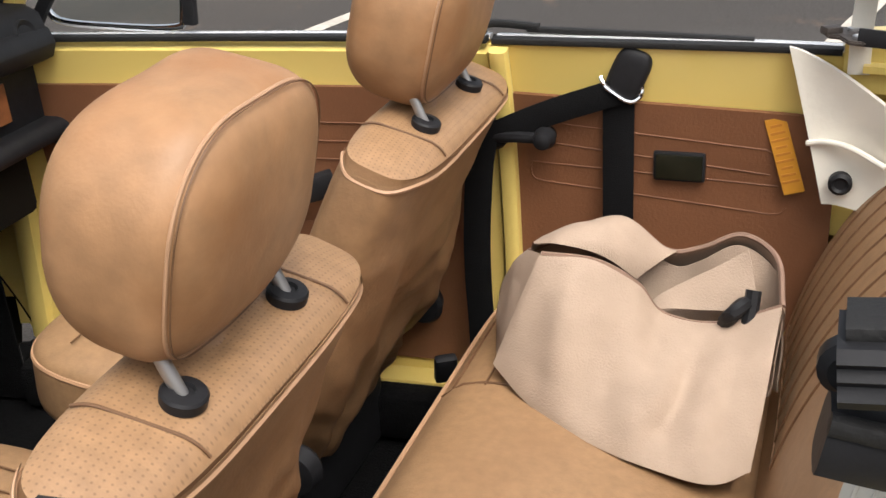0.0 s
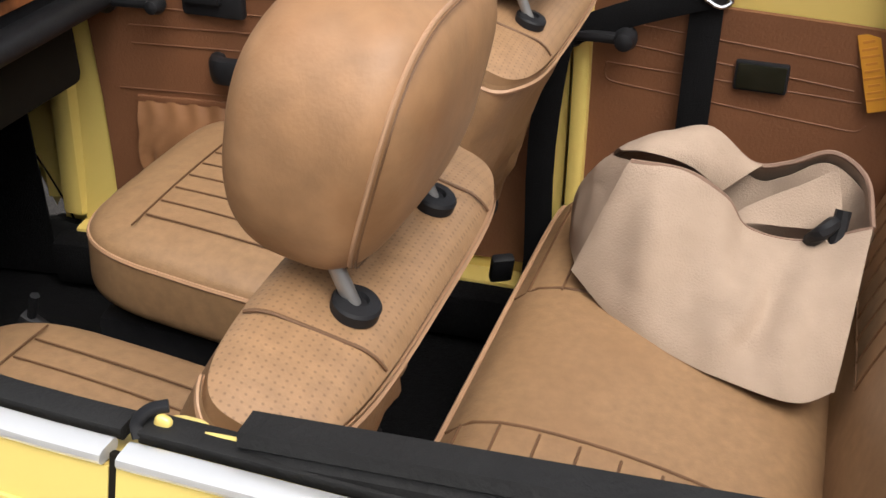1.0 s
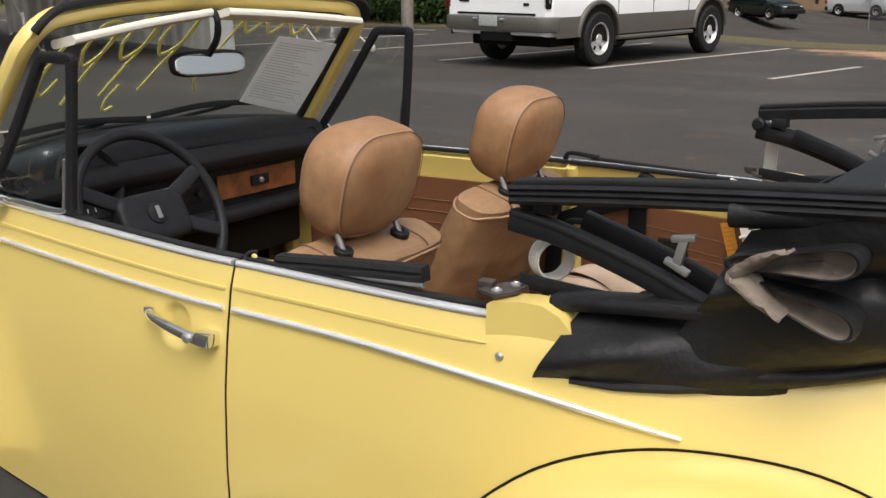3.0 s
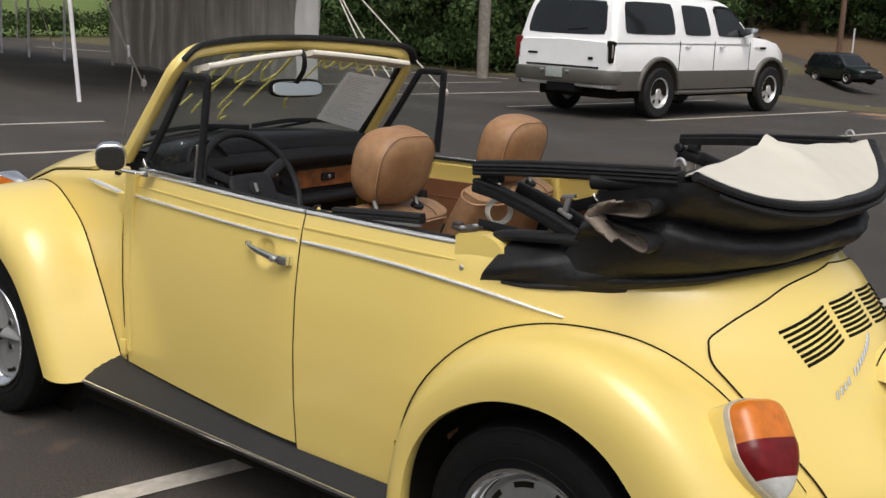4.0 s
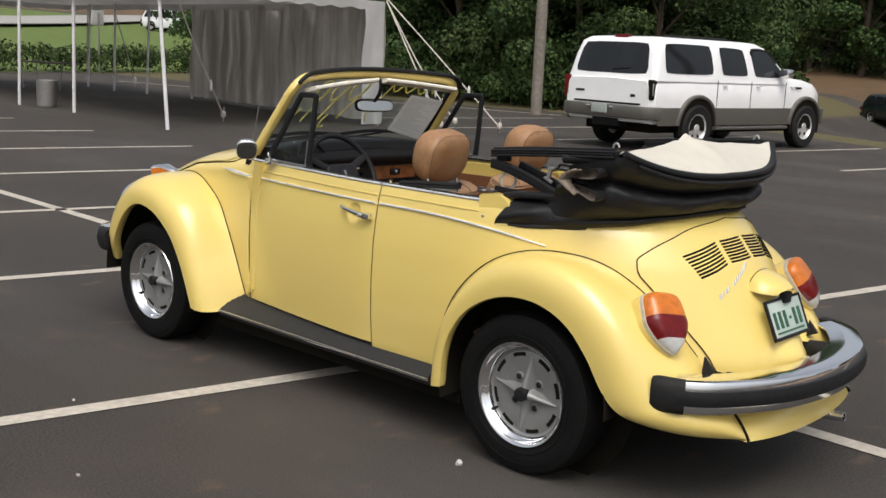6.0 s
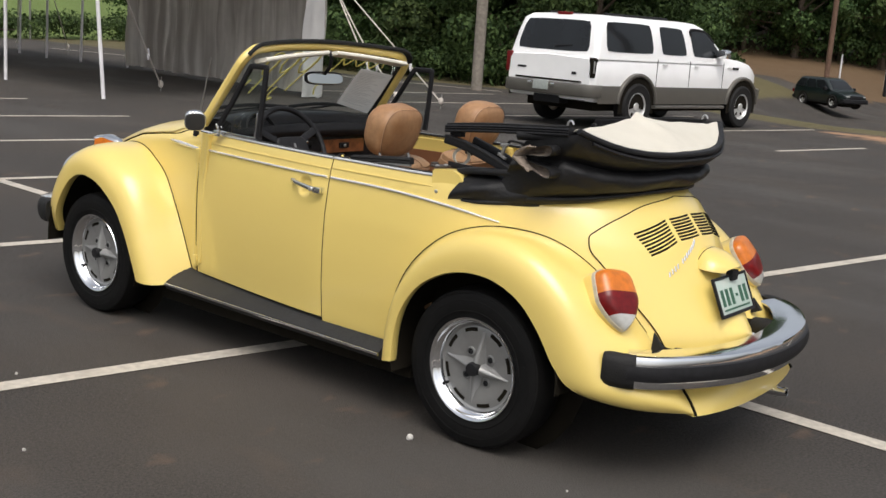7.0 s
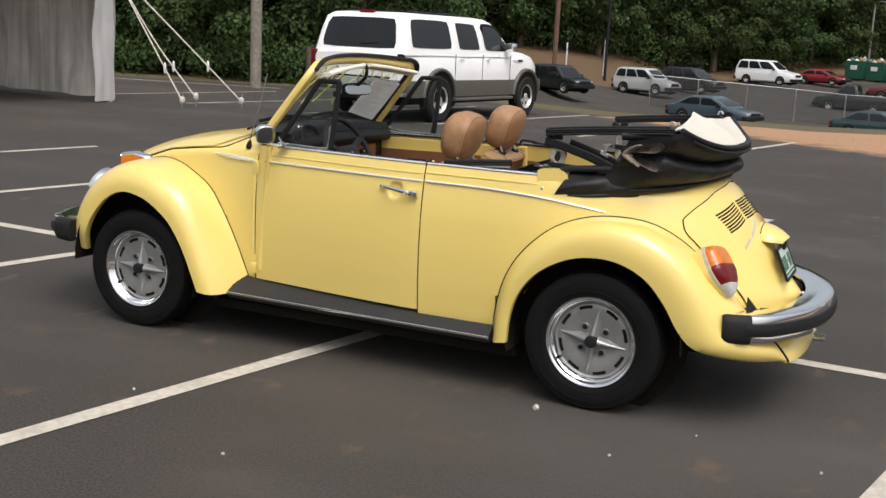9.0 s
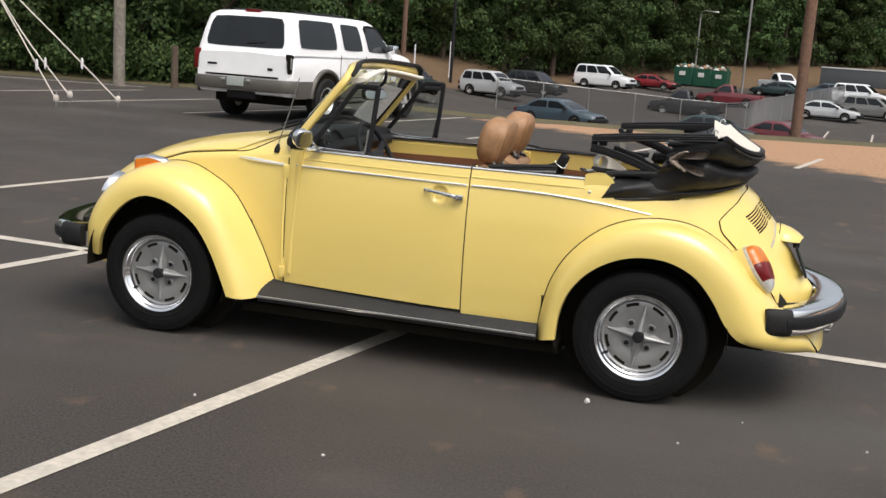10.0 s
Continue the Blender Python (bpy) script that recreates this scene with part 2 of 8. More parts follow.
def tube(name, path, r, material, parent=None, label="", n=8, closed=False):
    return bar(name, path, circle(r, n), material, parent, label, up=(0.03, 0.05, 1), closed=closed)


def block(name, size, m, material, parent=None, label="", bevel=0.006, seg=2):
    """A box with rounded edges at the pose m."""
    bm = bmesh.new()
    bmesh.ops.create_cube(bm, size=1.0)
    bmesh.ops.scale(bm, vec=size, verts=bm.verts)
    if bevel:
        bmesh.ops.bevel(bm, geom=bm.edges[:], offset=min(bevel, 0.45 * min(size)), segments=seg, affect="EDGES", profile=0.6)
    bmesh.ops.transform(bm, matrix=m, verts=bm.verts)
    return part(name, bm, material, parent, label)


def lathe(name, profile, m, material, parent=None, label="", n=40, sharp=30, ring=False):
    """A body turned round z from (radius, height) pairs, then laid at m; ring: the profile closes on itself."""
    g = np.array([[(r * math.cos(2 * math.pi * k / n), r * math.sin(2 * math.pi * k / n), h) for k in range(n)] for r, h in profile])
    v = g.reshape(-1, 3)
    v = np.array([m @ Vector(p) for p in v])
    f = grid_faces(len(profile), n, ring, True)
    if not ring:
        f += [tuple(range(n)), tuple((len(profile) - 1) * n + j for j in range(n))[::-1]]
    return link_mesh(name, v, f, material, parent, label, sharp)


def pillow(name, size, m, material, parent=None, label="", e=0.45, n=28, shape=None, sharp=60):
    """A stuffed, rounded box: a superellipsoid, bent by shape(points) when given."""
    us, vs = np.linspace(-math.pi / 2, math.pi / 2, n), np.linspace(-math.pi, math.pi, 2 * n, endpoint=False)
    pw = lambda v, k: np.sign(v) * np.abs(v) ** k
    g = np.array([[(pw(math.cos(u), e) * pw(math.cos(v), e), pw(math.cos(u), e) * pw(math.sin(v), e), pw(math.sin(u), e)) for v in vs] for u in us])
    g = g * (np.array(size) / 2)
    if shape:
        g = shape(g)
    v = np.array([m @ Vector(p) for p in g.reshape(-1, 3)])
    return link_mesh(name, v, grid_faces(n, 2 * n, False, True), material, parent, label, sharp)


def slab(name, outline, depth, m, material, parent=None, label="", bevel=0.0):
    """A flat plate: an outline of (x, y) pairs with depth along z, laid at m."""
    bm = bmesh.new()
    f = bm.faces.new([bm.verts.new((x, y, 0)) for x, y in outline])
    ext = bmesh.ops.extrude_face_region(bm, geom=[f])
    bmesh.ops.translate(bm, vec=(0, 0, depth), verts=[v for v in ext["geom"] if isinstance(v, bmesh.types.BMVert)])
    if bevel:
        bmesh.ops.bevel(bm, geom=bm.edges[:], offset=bevel, segments=2, affect="EDGES")
    bmesh.ops.transform(bm, matrix=m, verts=bm.verts)
    return part(name, bm, material, parent, label)
# ---- the car: front towards -x, its long axis on y = 0 ----
def table(x, xs, ys):
    return np.interp(x, xs, ys)


def half_width(z):
    return table(z, (0.22, 0.31, 0.45, 0.6, 0.75, 0.85, 0.9, 0.945, 0.99, 1.02), (0.62, 0.64, 0.652, 0.656, 0.65, 0.638, 0.63, 0.622, 0.607, 0.57))


def taper(x):
    return 1 - 0.16 * (np.maximum(0.3 - x, 0) / 0.9) ** 1.3


def side_y(x, z):
    """The left flank from the nose to behind the door."""
    return -half_width(z) * taper(x)


def tail_x(z):
    return table(z, (0.24, 0.34, 0.42, 0.5, 0.56, 0.67, 0.8, 0.915, 0.985, 1.02), (1.95, 1.955, 1.94, 1.915, 1.885, 1.825, 1.75, 1.655, 1.57, 1.47))


X0, EXP = 0.75, 2.1


def flank(x, z):
    """The left flank anywhere; behind X0 it sweeps round the tail."""
    if x <= X0:
        return float(side_y(x, z))
    k = min((x - X0) / (tail_x(z) - X0), 1.0)
    return float(-half_width(z) * (1 - k**EXP) ** (1 / EXP))


car = thing("car", "pale yellow convertible car with chrome trim, parked on asphalt", "car")

# Fender joints with the body, and wheel-arch lips, as matching control points from the door side round the wheel.
REAR_J = [(0.735, 0.22), (0.75, 0.36), (0.79, 0.52), (0.87, 0.655), (1.0, 0.77), (1.15, 0.825), (1.302, 0.828), (1.42, 0.798), (1.53, 0.73), (1.63, 0.635), (1.72, 0.53), (1.79, 0.43), (1.90, -0.385, 0.35), (1.985, -0.42, 0.285)]
REAR_A = [(0.838, -0.725, 0.25), (0.848, -0.728, 0.37), (0.885, -0.733, 0.48), (0.965, -0.74, 0.58), (1.08, -0.744, 0.65), (1.20, -0.746, 0.678), (1.32, -0.744, 0.668), (1.43, -0.74, 0.615), (1.515, -0.732, 0.52), (1.575, -0.722, 0.42), (1.64, -0.708, 0.352), (1.74, -0.675, 0.323), (1.87, -0.59, 0.303), (1.985, -0.43, 0.285)]
FRONT_J = [(-0.612, 0.25), (-0.655, 0.36), (-0.712, 0.48), (-0.785, 0.60), (-0.89, 0.73), (-1.01, 0.80), (-1.15, 0.85), (-1.3, 0.85), (-1.44, 0.79), (-1.55, 0.69), (-1.61, 0.56), (-1.63, 0.44)]
FRONT_A = [(-0.805, -0.735, 0.245), (-0.83, -0.737, 0.31), (-0.868, -0.739, 0.40), (-0.905, -0.741, 0.475), (-0.965, -0.743, 0.565), (-1.04, -0.745, 0.632), (-1.14, -0.745, 0.686), (-1.265, -0.743, 0.703), (-1.375, -0.738, 0.655), (-1.468, -0.73, 0.56), (-1.525, -0.72, 0.46), (-1.56, -0.68, 0.36)]


def joint_height(x):
    """Above this the body shows; below it the fender covers it."""
    if x > 0.3:
        xs, zs = [p[0] for p in REAR_J], [p[-1] for p in REAR_J]
        return float(np.interp(x, xs, zs, left=-1, right=-1))
    xs, zs = zip(*FRONT_J[::-1])
    return float(np.interp(x, xs, zs, left=-1, right=-1))


def fender(name, joint, arch, hub_x, crown):
    n, m = 56, 18
    j = smooth_path([(p[0], flank(*p), p[1]) if len(p) == 2 else p for p in joint], n)
    a = smooth_path(arch, n)
    rows = []
    for i in range(n):
        s = i / (n - 1)
        gap = np.linalg.norm(a[i] - j[i])
        radial = np.array([a[i][0] - hub_x, 0, a[i][2] - 0.31])
        radial /= np.linalg.norm(radial)
        out, grow = crown(s, radial)
        flat = 1 - np.clip((s - 0.22) / 0.2, 0, 1)
        out = out * (1 - flat) + flat * ((a[i] - j[i]) / gap * 0.35 + np.array([0, -0.15, 0]))
        p1, p2 = j[i] + out * gap, a[i] + grow * gap
        row = [(1 - t) ** 3 * j[i] + 3 * (1 - t) ** 2 * t * p1 + 3 * (1 - t) * t**2 * p2 + t**3 * a[i] for t in np.linspace(0, 1, m)]
        lip = a[i] + np.array([0, 0.016, 0]) - radial * 0.004
        rows.append(row + [lip, lip + np.array([0, 0.03, 0]) + radial * 0.012])
    return np.array(rows)


def rear_crown(s, radial):
    k = np.clip((s - 0.62) / 0.3, 0, 1)
    out = np.array([0.10, -0.62, 0.06]) * (1 - k) + np.array([0.42, -0.30, 0.0]) * k
    grow = radial * 0.55 * (1 - k) + np.array([0.22, -0.10, 0.30]) * k
    return out, grow + np.array([0, -0.05, 0])


def front_crown(s, radial):
    k = np.clip((s - 0.65) / 0.3, 0, 1)
    out = np.array([0.0, -0.6, 0.02]) * (1 - k) + np.array([-0.16, -0.45, 0.10]) * k
    return out, radial * 0.42 + np.array([0, -0.04, 0])


rear_fender = fender("rear_fender", REAR_J, REAR_A, 1.21, rear_crown)
front_fender = fender("front_fender", FRONT_J, FRONT_A, -1.21, front_crown)
for grid in (rear_fender, flip(rear_fender)):
    sheet("rear_fender", grid, YELLOW, car, sharp=60)
for grid in (front_fender, flip(front_fender)):
    sheet("front_fender", grid, YELLOW, car, sharp=60)
# Dark beading in the joints between fender and body.
for joint in (REAR_J, FRONT_J):
    line = smooth_path([(p[0], flank(*p) - 0.001, p[1] + 0.001) if len(p) == 2 else p for p in joint], 60)
    for p in (line, flip(line)):
        tube("fender_beading", p, 0.0027, SEAM, car, n=6)

# Nose, bonnet and cowl.
def nose_top(x):
    return table(x, (-1.88, -1.84, -1.75, -1.64, -1.45, -1.36, -1.2, -1.0, -0.8, -0.6, -0.45), (0.50, 0.62, 0.745, 0.82, 0.90, 0.93, 0.968, 1.0, 1.018, 1.035, 1.04))


def nose_shoulder(x):
    return table(x, (-1.88, -1.75, -1.5, -1.2, -0.9, -0.6, -0.45), (0.42, 0.56, 0.75, 0.86, 0.895, 0.93, 0.95))


def nose_point(x, phi):
    zs, zc = nose_shoulder(x), nose_top(x)
    w = -side_y(x, zs) * (1 - 0.35 * max(0, (-1.7 - x) / 0.18) ** 2)
    return (x, -w * math.sin(phi) ** 0.9, zs + (zc - zs) * max(math.cos(phi), 0) ** 0.85)


xs = np.concatenate([np.linspace(-1.88, -1.7, 8), np.linspace(-1.66, -0.47, 40)])
half = []
for x in xs:
    row = [nose_point(x, phi) for phi in np.linspace(0, math.pi / 2, 16)]
    zs = nose_shoulder(x)
    w = row[-1][1]
    row += [(x, w * half_width(z) / half_width(zs), z) for z in np.linspace(zs, 0.24, 12)[1:]]
    half.append(row)
half = np.array(half)
nose = np.concatenate([flip(half)[:, ::-1], half[:, 1:]], axis=1)
sheet("front_body", nose, YELLOW, car, keep=lambda c: (c[2] > joint_height(c[0]) - 0.03 or c[0] < -1.66) and not (c[0] > -0.62 and c[2] < 0.92 and c[0] > -0.585))
# Bonnet shut line.
line = [nose_point(x, 1.25) for x in np.linspace(-1.68, -0.86, 24)] + [nose_point(-0.86 + 0.14 * math.sin(k) , 1.25 - 1.25 * (1 - math.cos(k))) for k in np.linspace(0.15, math.pi / 2, 14)]
line = np.array(line) + (0, 0, 0.0015)
for p in (line, flip(line)):
    tube("bonnet_gap", p, 0.003, SEAM, car, n=6)
# A raised bonnet panel gives its edge a step.
panel = np.array([[nose_point(x, phi) for phi in np.linspace(0, 1.22 if x < -0.9 else 1.22 * max(0, (-0.735 - x) / 0.165) ** 0.5, 14)] for x in np.linspace(-1.8, -0.735, 40)]) + (0, 0, 0.006)
for p in (panel, flip(panel)):
    sheet("bonnet", p, YELLOW, car)
# Louvred cowl in front of the windscreen and the wipers on it.
for y in (-0.35, 0.12):
    arm = smooth_path([(-0.78, y, 1.035), (-0.74, y + 0.12, 1.06), (-0.69, y + 0.30, 1.085)], 8)
    tube("wiper_arm", arm, 0.006, BLACK, car)
    blade = smooth_path([(-0.72, y + 0.02, 1.08), (-0.70, y + 0.22, 1.095), (-0.66, y + 0.42, 1.085)], 8)
    bar("wiper_blade", blade, rect(0.008, 0.018), BLACK, car)

# Doors: outer skin, inner skin and top in one solid leaf, with trim as parts.
INSIDE = 0.045


def smooth01(v):
    t = min(1.0, max(0.0, v))
    return t * t * (3 - 2 * t)


POCKET = surface("brown_gathered_vinyl", (0.27, 0.13, 0.06), 0.38, vary=0.15, scale=14)
for flipped in (False, True):
    f = flip if flipped else (lambda p: np.asarray(p, float))
    s = -1 if flipped else 1
    off = RIGHT_SET if flipped else 0.0
    word = "door"
    hx, hz = 0.256, 0.852
    xs = np.unique(np.concatenate([np.linspace(-0.583, 0.3635, 26), np.linspace(hx - 0.085, hx + 0.025, 21)]).round(4))
    zs = np.unique(np.concatenate([np.linspace(0.312, 0.978, 18), np.linspace(hz - 0.058, hz + 0.050, 21)]).round(4))

    def dish(x, z):
        """Depth of the rounded hollow behind the door handle."""
        r = (abs((x - hx + 0.030) / 0.041) ** 2.6 + abs((z - hz + 0.004) / 0.044) ** 2.6) ** (1 / 2.6)
        return 0.015 * float(1 - smooth01((r - 0.55) / 0.5))

    door = sheet(word, f(np.array([[(x, flank(x, z) + dish(x, z), z) for z in zs] for x in xs])), YELLOW, car, thick=-s * INSIDE)
    # Pressed step line under the belt.
    bar("swage_line", f([(x, flank(x, 0.938) - 0.0005, 0.938) for x in np.linspace(-0.575, 0.355, 20)]), rect(0.0035, 0.009, 0.45), YELLOW, door)
    bar("side_moulding", f([(x, flank(x, 0.905) - 0.003, 0.905) for x in np.linspace(-0.575, 0.355, 20)]), circle(0.0052, 10, 1.0), TRIM, door, "thin chrome side moulding")
    bar("belt_trim", f([(x, flank(x, 0.985) + 0.004, 0.984) for x in np.linspace(-0.50, 0.361, 20)]), rect(0.020, 0.010, 0.45), TRIM, door, "bright belt trim")
    bar("window_seal", f([(x, flank(x, 0.985) + 0.028, 0.985) for x in np.linspace(-0.50, 0.361, 20)]), rect(0.020, 0.010), RUBBER, door)
    # Push-button handle in a dished recess.
    hy = flank(hx, hz)
    bar("door_handle", f(smooth_path([(hx - 0.092, hy - 0.002, hz + 0.013), (hx - 0.080, hy - 0.018, hz + 0.013), (hx - 0.03, hy - 0.029, hz + 0.009), (hx + 0.03, hy - 0.033, hz + 0.001), (hx + 0.060, hy - 0.031, hz - 0.003)], 16)), lambda t: rect(0.011 + 0.005 * t, 0.013 + 0.009 * t, 0.4), CHROME, door, "chrome push-button handle")
    block("handle_mount", (0.040, 0.034, 0.027), Matrix.Translation((hx + 0.072, off + s * (hy - 0.014), hz - 0.005)), CHROME, door, bevel=0.006)
    block("handle_foot", (0.024, 0.012, 0.018), Matrix.Translation((hx - 0.094, off + s * (hy - 0.003), hz + 0.013)), CHROME, door, bevel=0.005)
    lathe("lock_button", [(0.009, 0), (0.009, 0.008), (0.006, 0.010)], Matrix.Translation((hx + 0.047, off + s * (hy - 0.036), hz - 0.002)) @ pose(0, 0, 0, 90 * s, 0, 0), STEEL, door, n=16)
    # Outside hinges along the front edge.
    for hz2, hh in ((0.87, 0.07), (0.365, 0.055)):
        block("hinge", (0.032, 0.02, hh), Matrix.Translation((-0.594, off + s * (flank(-0.594, hz2) - 0.004), hz2)), YELLOW, door, bevel=0.006)
    bar("hinge_gap", f([(-0.587, flank(-0.587, z) - 0.0005, z) for z in np.linspace(0.31, 0.94, 14)]), rect(0.0025, 0.0034), SEAM, car, up=(1, 0, 0))
    bar("hinge_rib", f([(-0.597, flank(-0.597, z) - 0.001, z) for z in np.linspace(0.33, 0.93, 12)]), circle(0.009, 8), YELLOW, car, up=(1, 0, 0))
    bar("door_gap", f([(0.3665, flank(0.3665, z) + 0.0035, z) for z in np.linspace(0.30, 0.985, 16)]), rect(0.006, 0.006), SEAM, car, up=(1, 0, 0))
    # Inner trim: brown panel with stitched ribs, below a painted band.
    def inner(x, z, lift):
        return (x, flank(x, z) + INSIDE + lift, z)

    trim = np.array([[inner(x, z, 0.002) for z in np.linspace(0.37, 0.903, 12)] for x in np.linspace(-0.50, 0.34, 20)])
    card = sheet("door_card", f(trim), BROWN, door, thick=-s * 0.007, label="brown vinyl door card with pressed ribs")
    for z in (0.835, 0.80, 0.765, 0.73):
        bar("pressed_rib", f([inner(x, z, 0.0105) for x in np.linspace(-0.42, 0.31, 14)]), circle(0.0014, 6), RIB, card)
    for z in (0.64,):
        bar("pressed_rib", f([inner(x, z, 0.0105) for x in np.linspace(-0.46, 0.31, 14)]), circle(0.0014, 6), RIB, card)
    # Gathered pocket.
    pk = np.array([[(x, flank(x, z) + INSIDE + 0.012 + 0.02 * math.sin(math.pi * (0.95 - min(0.95, max(0, (0.62 - z) / 0.2)))) + 0.006 * math.sin(x * 150 + 3 * math.sin(z * 40)) * (0.3 + (0.62 - z) / 0.2), z) for z in np.linspace(0.62, 0.42, 16)] for x in np.linspace(-0.425, -0.05, 90)])
    sheet("gathered_pocket", f(pk), POCKET, door, label="tan gathered map pocket")
    bar("pocket_band", f([inner(x, 0.622, 0.012) for x in np.linspace(-0.425, -0.05, 10)]), rect(0.008, 0.012), BROWN, door)
    # Window crank, release cup and pull.
    crank = smooth_path([inner(-0.45, 0.815, 0.025), inner(-0.40, 0.818, 0.035), inner(-0.34, 0.818, 0.035)], 8)
    bar("window_crank", f(crank), rect(0.022, 0.018, 0.4), BLACK, door)
    lathe("crank_knob", [(0.014, 0), (0.017, 0.012), (0.012, 0.03), (0.004, 0.034)], Matrix.Translation((-0.34, off + s * inner(-0.34, 0.818, 0.03)[1], 0.818)) @ pose(0, 0, 0, -90 * s, 0, 0), BLACK, door, n=16)
    lathe("crank_boss", [(0.024, 0), (0.026, 0.015), (0.016, 0.028)], Matrix.Translation((-0.45, off + s * inner(-0.45, 0.815, 0.008)[1], 0.815)) @ pose(0, 0, 0, -90 * s, 0, 0), BLACK, door, n=20)
    block("release_cup", (0.12, 0.02, 0.06), Matrix.Translation((-0.25, off + s * inner(-0.25, 0.82, 0.014)[1], 0.825)), BLACK, door, bevel=0.012)
    block("release_lever", (0.07, 0.012, 0.022), Matrix.Translation((-0.265, off + s * inner(-0.25, 0.82, 0.028)[1], 0.832)), BLACK, door, bevel=0.004)
    bar("arm_rest", f(smooth_path([inner(-0.26, 0.70, 0.01), inner(-0.22, 0.705, 0.05), inner(0.0, 0.715, 0.05), inner(0.06, 0.72, 0.012)], 14)), rect(0.03, 0.05, 0.4), BLACK, door)

# Rear body: both quarters and the tail in one shell.
def tail_row(z):
    k = tail_x(z) - X0
    pts = [(x, float(side_y(x, z)), z) for x in np.linspace(0.3695, X0, 12)[:-1]]
    for a in np.linspace(0, math.pi / 2, 40):
        pts.append((X0 + k * math.sin(a) ** (2 / EXP), -float(half_width(z)) * math.cos(a) ** (2 / EXP), z))
    left = np.array(pts)
    return np.concatenate([left, flip(left)[::-1][1:]])


zs = np.concatenate([np.linspace(0.26, 0.978, 34)])
shell = np.array([tail_row(z) for z in zs])


def shell_keep(c):
    if c[0] > 1.78 and abs(c[1]) < 0.34:
        return True
    return c[2] > joint_height(c[0]) - 0.03


rear_body = sheet("rear_body", shell, YELLOW, car, keep=shell_keep, thick=0.02)
# Ledge and deck round the well under the folded roof.
rim = np.array([[np.array([0.87 + (p[0] - 0.87) * s, p[1] * s, p[2] - 0.004]) for p in tail_row(0.978) if p[0] > 0.90] for s in (1.0, 0.9)])
sheet("roof_well_ledge", rim, YELLOW, car, thick=0.01)
for flipped in (False, True):
    f = flip if flipped else (lambda p: np.asarray(p, float))
    s = -1 if flipped else 1
    off = RIGHT_SET if flipped else 0.0
    bar("side_moulding", f([(x, flank(x, z) - 0.003, z) for x, z in smooth_path([(0.378, 0.905), (0.6, 0.904), (0.8, 0.897), (1.0, 0.879), (1.2, 0.848)], 26)]), lambda t: circle(0.0055 - 0.002 * max(0, 6 * t - 5), 10, 1.0), TRIM, car, "thin chrome side moulding")
    bar("belt_trim", f([(x, flank(x, 0.985) + 0.004, 0.984) for x in np.linspace(0.372, 0.895, 14)]), rect(0.020, 0.010, 0.45), TRIM, car, "bright belt trim")
    bar("window_seal", f([(x, flank(x, 0.985) + 0.03, 0.985) for x in np.linspace(0.372, 0.895, 14)]), rect(0.022, 0.010), RUBBER, car)
    bar("swage_line", f([(x, flank(x, 0.943) - 0.0005, 0.943) for x in np.linspace(0.375, 0.90, 14)]), lambda t: rect(0.0035, 0.009 - 0.006 * max(0, 8 * t - 7), 0.45), YELLOW, car)
    # Raised corner that carries the roof hinge.
    hump = [(0.897, 0.93), (0.897, 1.003), (0.907, 1.010), (0.955, 1.014), (0.985, 1.012), (1.012, 0.998), (1.034, 0.97), (1.046, 0.93)]
    g = np.array([[(x, flank(x, 0.96) - 0.002 + d, z) for x, z in hump] for d in (0.0, 0.05)])
    n = len(hump)
    vs = f(g).reshape(-1, 3)
    fs = grid_faces(2, n) + [tuple(range(n)), tuple(range(n, 2 * n))[::-1], (0, n - 1, 2 * n - 1, n)]
    link_mesh("roof_hinge_corner", vs, fs, YELLOW, car, sharp=30)
    lathe("trim_screw", [(0.007, 0), (0.007, 0.002), (0.004, 0.004)], Matrix.Translation((0.924, off + s * (flank(0.924, 0.927) - 0.001), 0.927)) @ pose(0, 0, 0, 90 * s, 0, 0), STEEL, car, n=12)
    # Inner quarter trim.
    def inner(x, z, lift):
        return (x, flank(x, z) + 0.032 + lift, z)

    def over_well(x, low):
        return max(low, 0.345 + math.sqrt(max(0, 0.40**2 - (x - 1.21) ** 2))) if x > 0.81 else low

    band = np.array([[inner(x, z, 0.0) for z in np.linspace(over_well(x, 0.30), 0.985, 10)] for x in np.linspace(0.372, 0.90, 24)])
    sheet("quarter_inner_skin", f(band), YELLOW, car, thick=-s * 0.004)
    card = np.array([[inner(x, z, 0.008) for z in over_well(x, 0.40) + (0.898 - over_well(x, 0.40) - 0.035 * (x - 0.41) - 0.035 * max(0, (0.402 - x) / 0.024) ** 2) * np.linspace(0, 1, 14)] for x in np.concatenate([np.linspace(0.378, 0.402, 7)[:-1], np.linspace(0.402, 0.90, 14)])])
    card = sheet("quarter_card", f(card), BROWN, car, thick=-s * 0.008, label="brown vinyl side card with pressed ribs")
    for z, fall, xa, xb in ((0.847, 0.08, 0.479, 0.800), (0.812, 0.095, 0.46, 0.805), (0.776, 0.04, 0.425, 0.82), (0.741, 0.082, 0.444, 0.807)):
        bar("pressed_rib", f([inner(x, z - fall * (x - xa), 0.0164) for x in np.linspace(xa, xb, 10)]), circle(0.0013, 6), RIB, card)
    for pts in ([(0.424, 0.776), (0.422, 0.757), (0.428, 0.745), (0.444, 0.741)], [(0.800, 0.821), (0.812, 0.812), (0.815, 0.79)], [(0.807, 0.711), (0.824, 0.714), (0.832, 0.724)]):
        bar("pressed_rib", f([inner(x, z, 0.0164) for x, z in smooth_path([(a, b, 0) for a, b in pts], 8)[:, :2]]), circle(0.0013, 6), RIB, card)
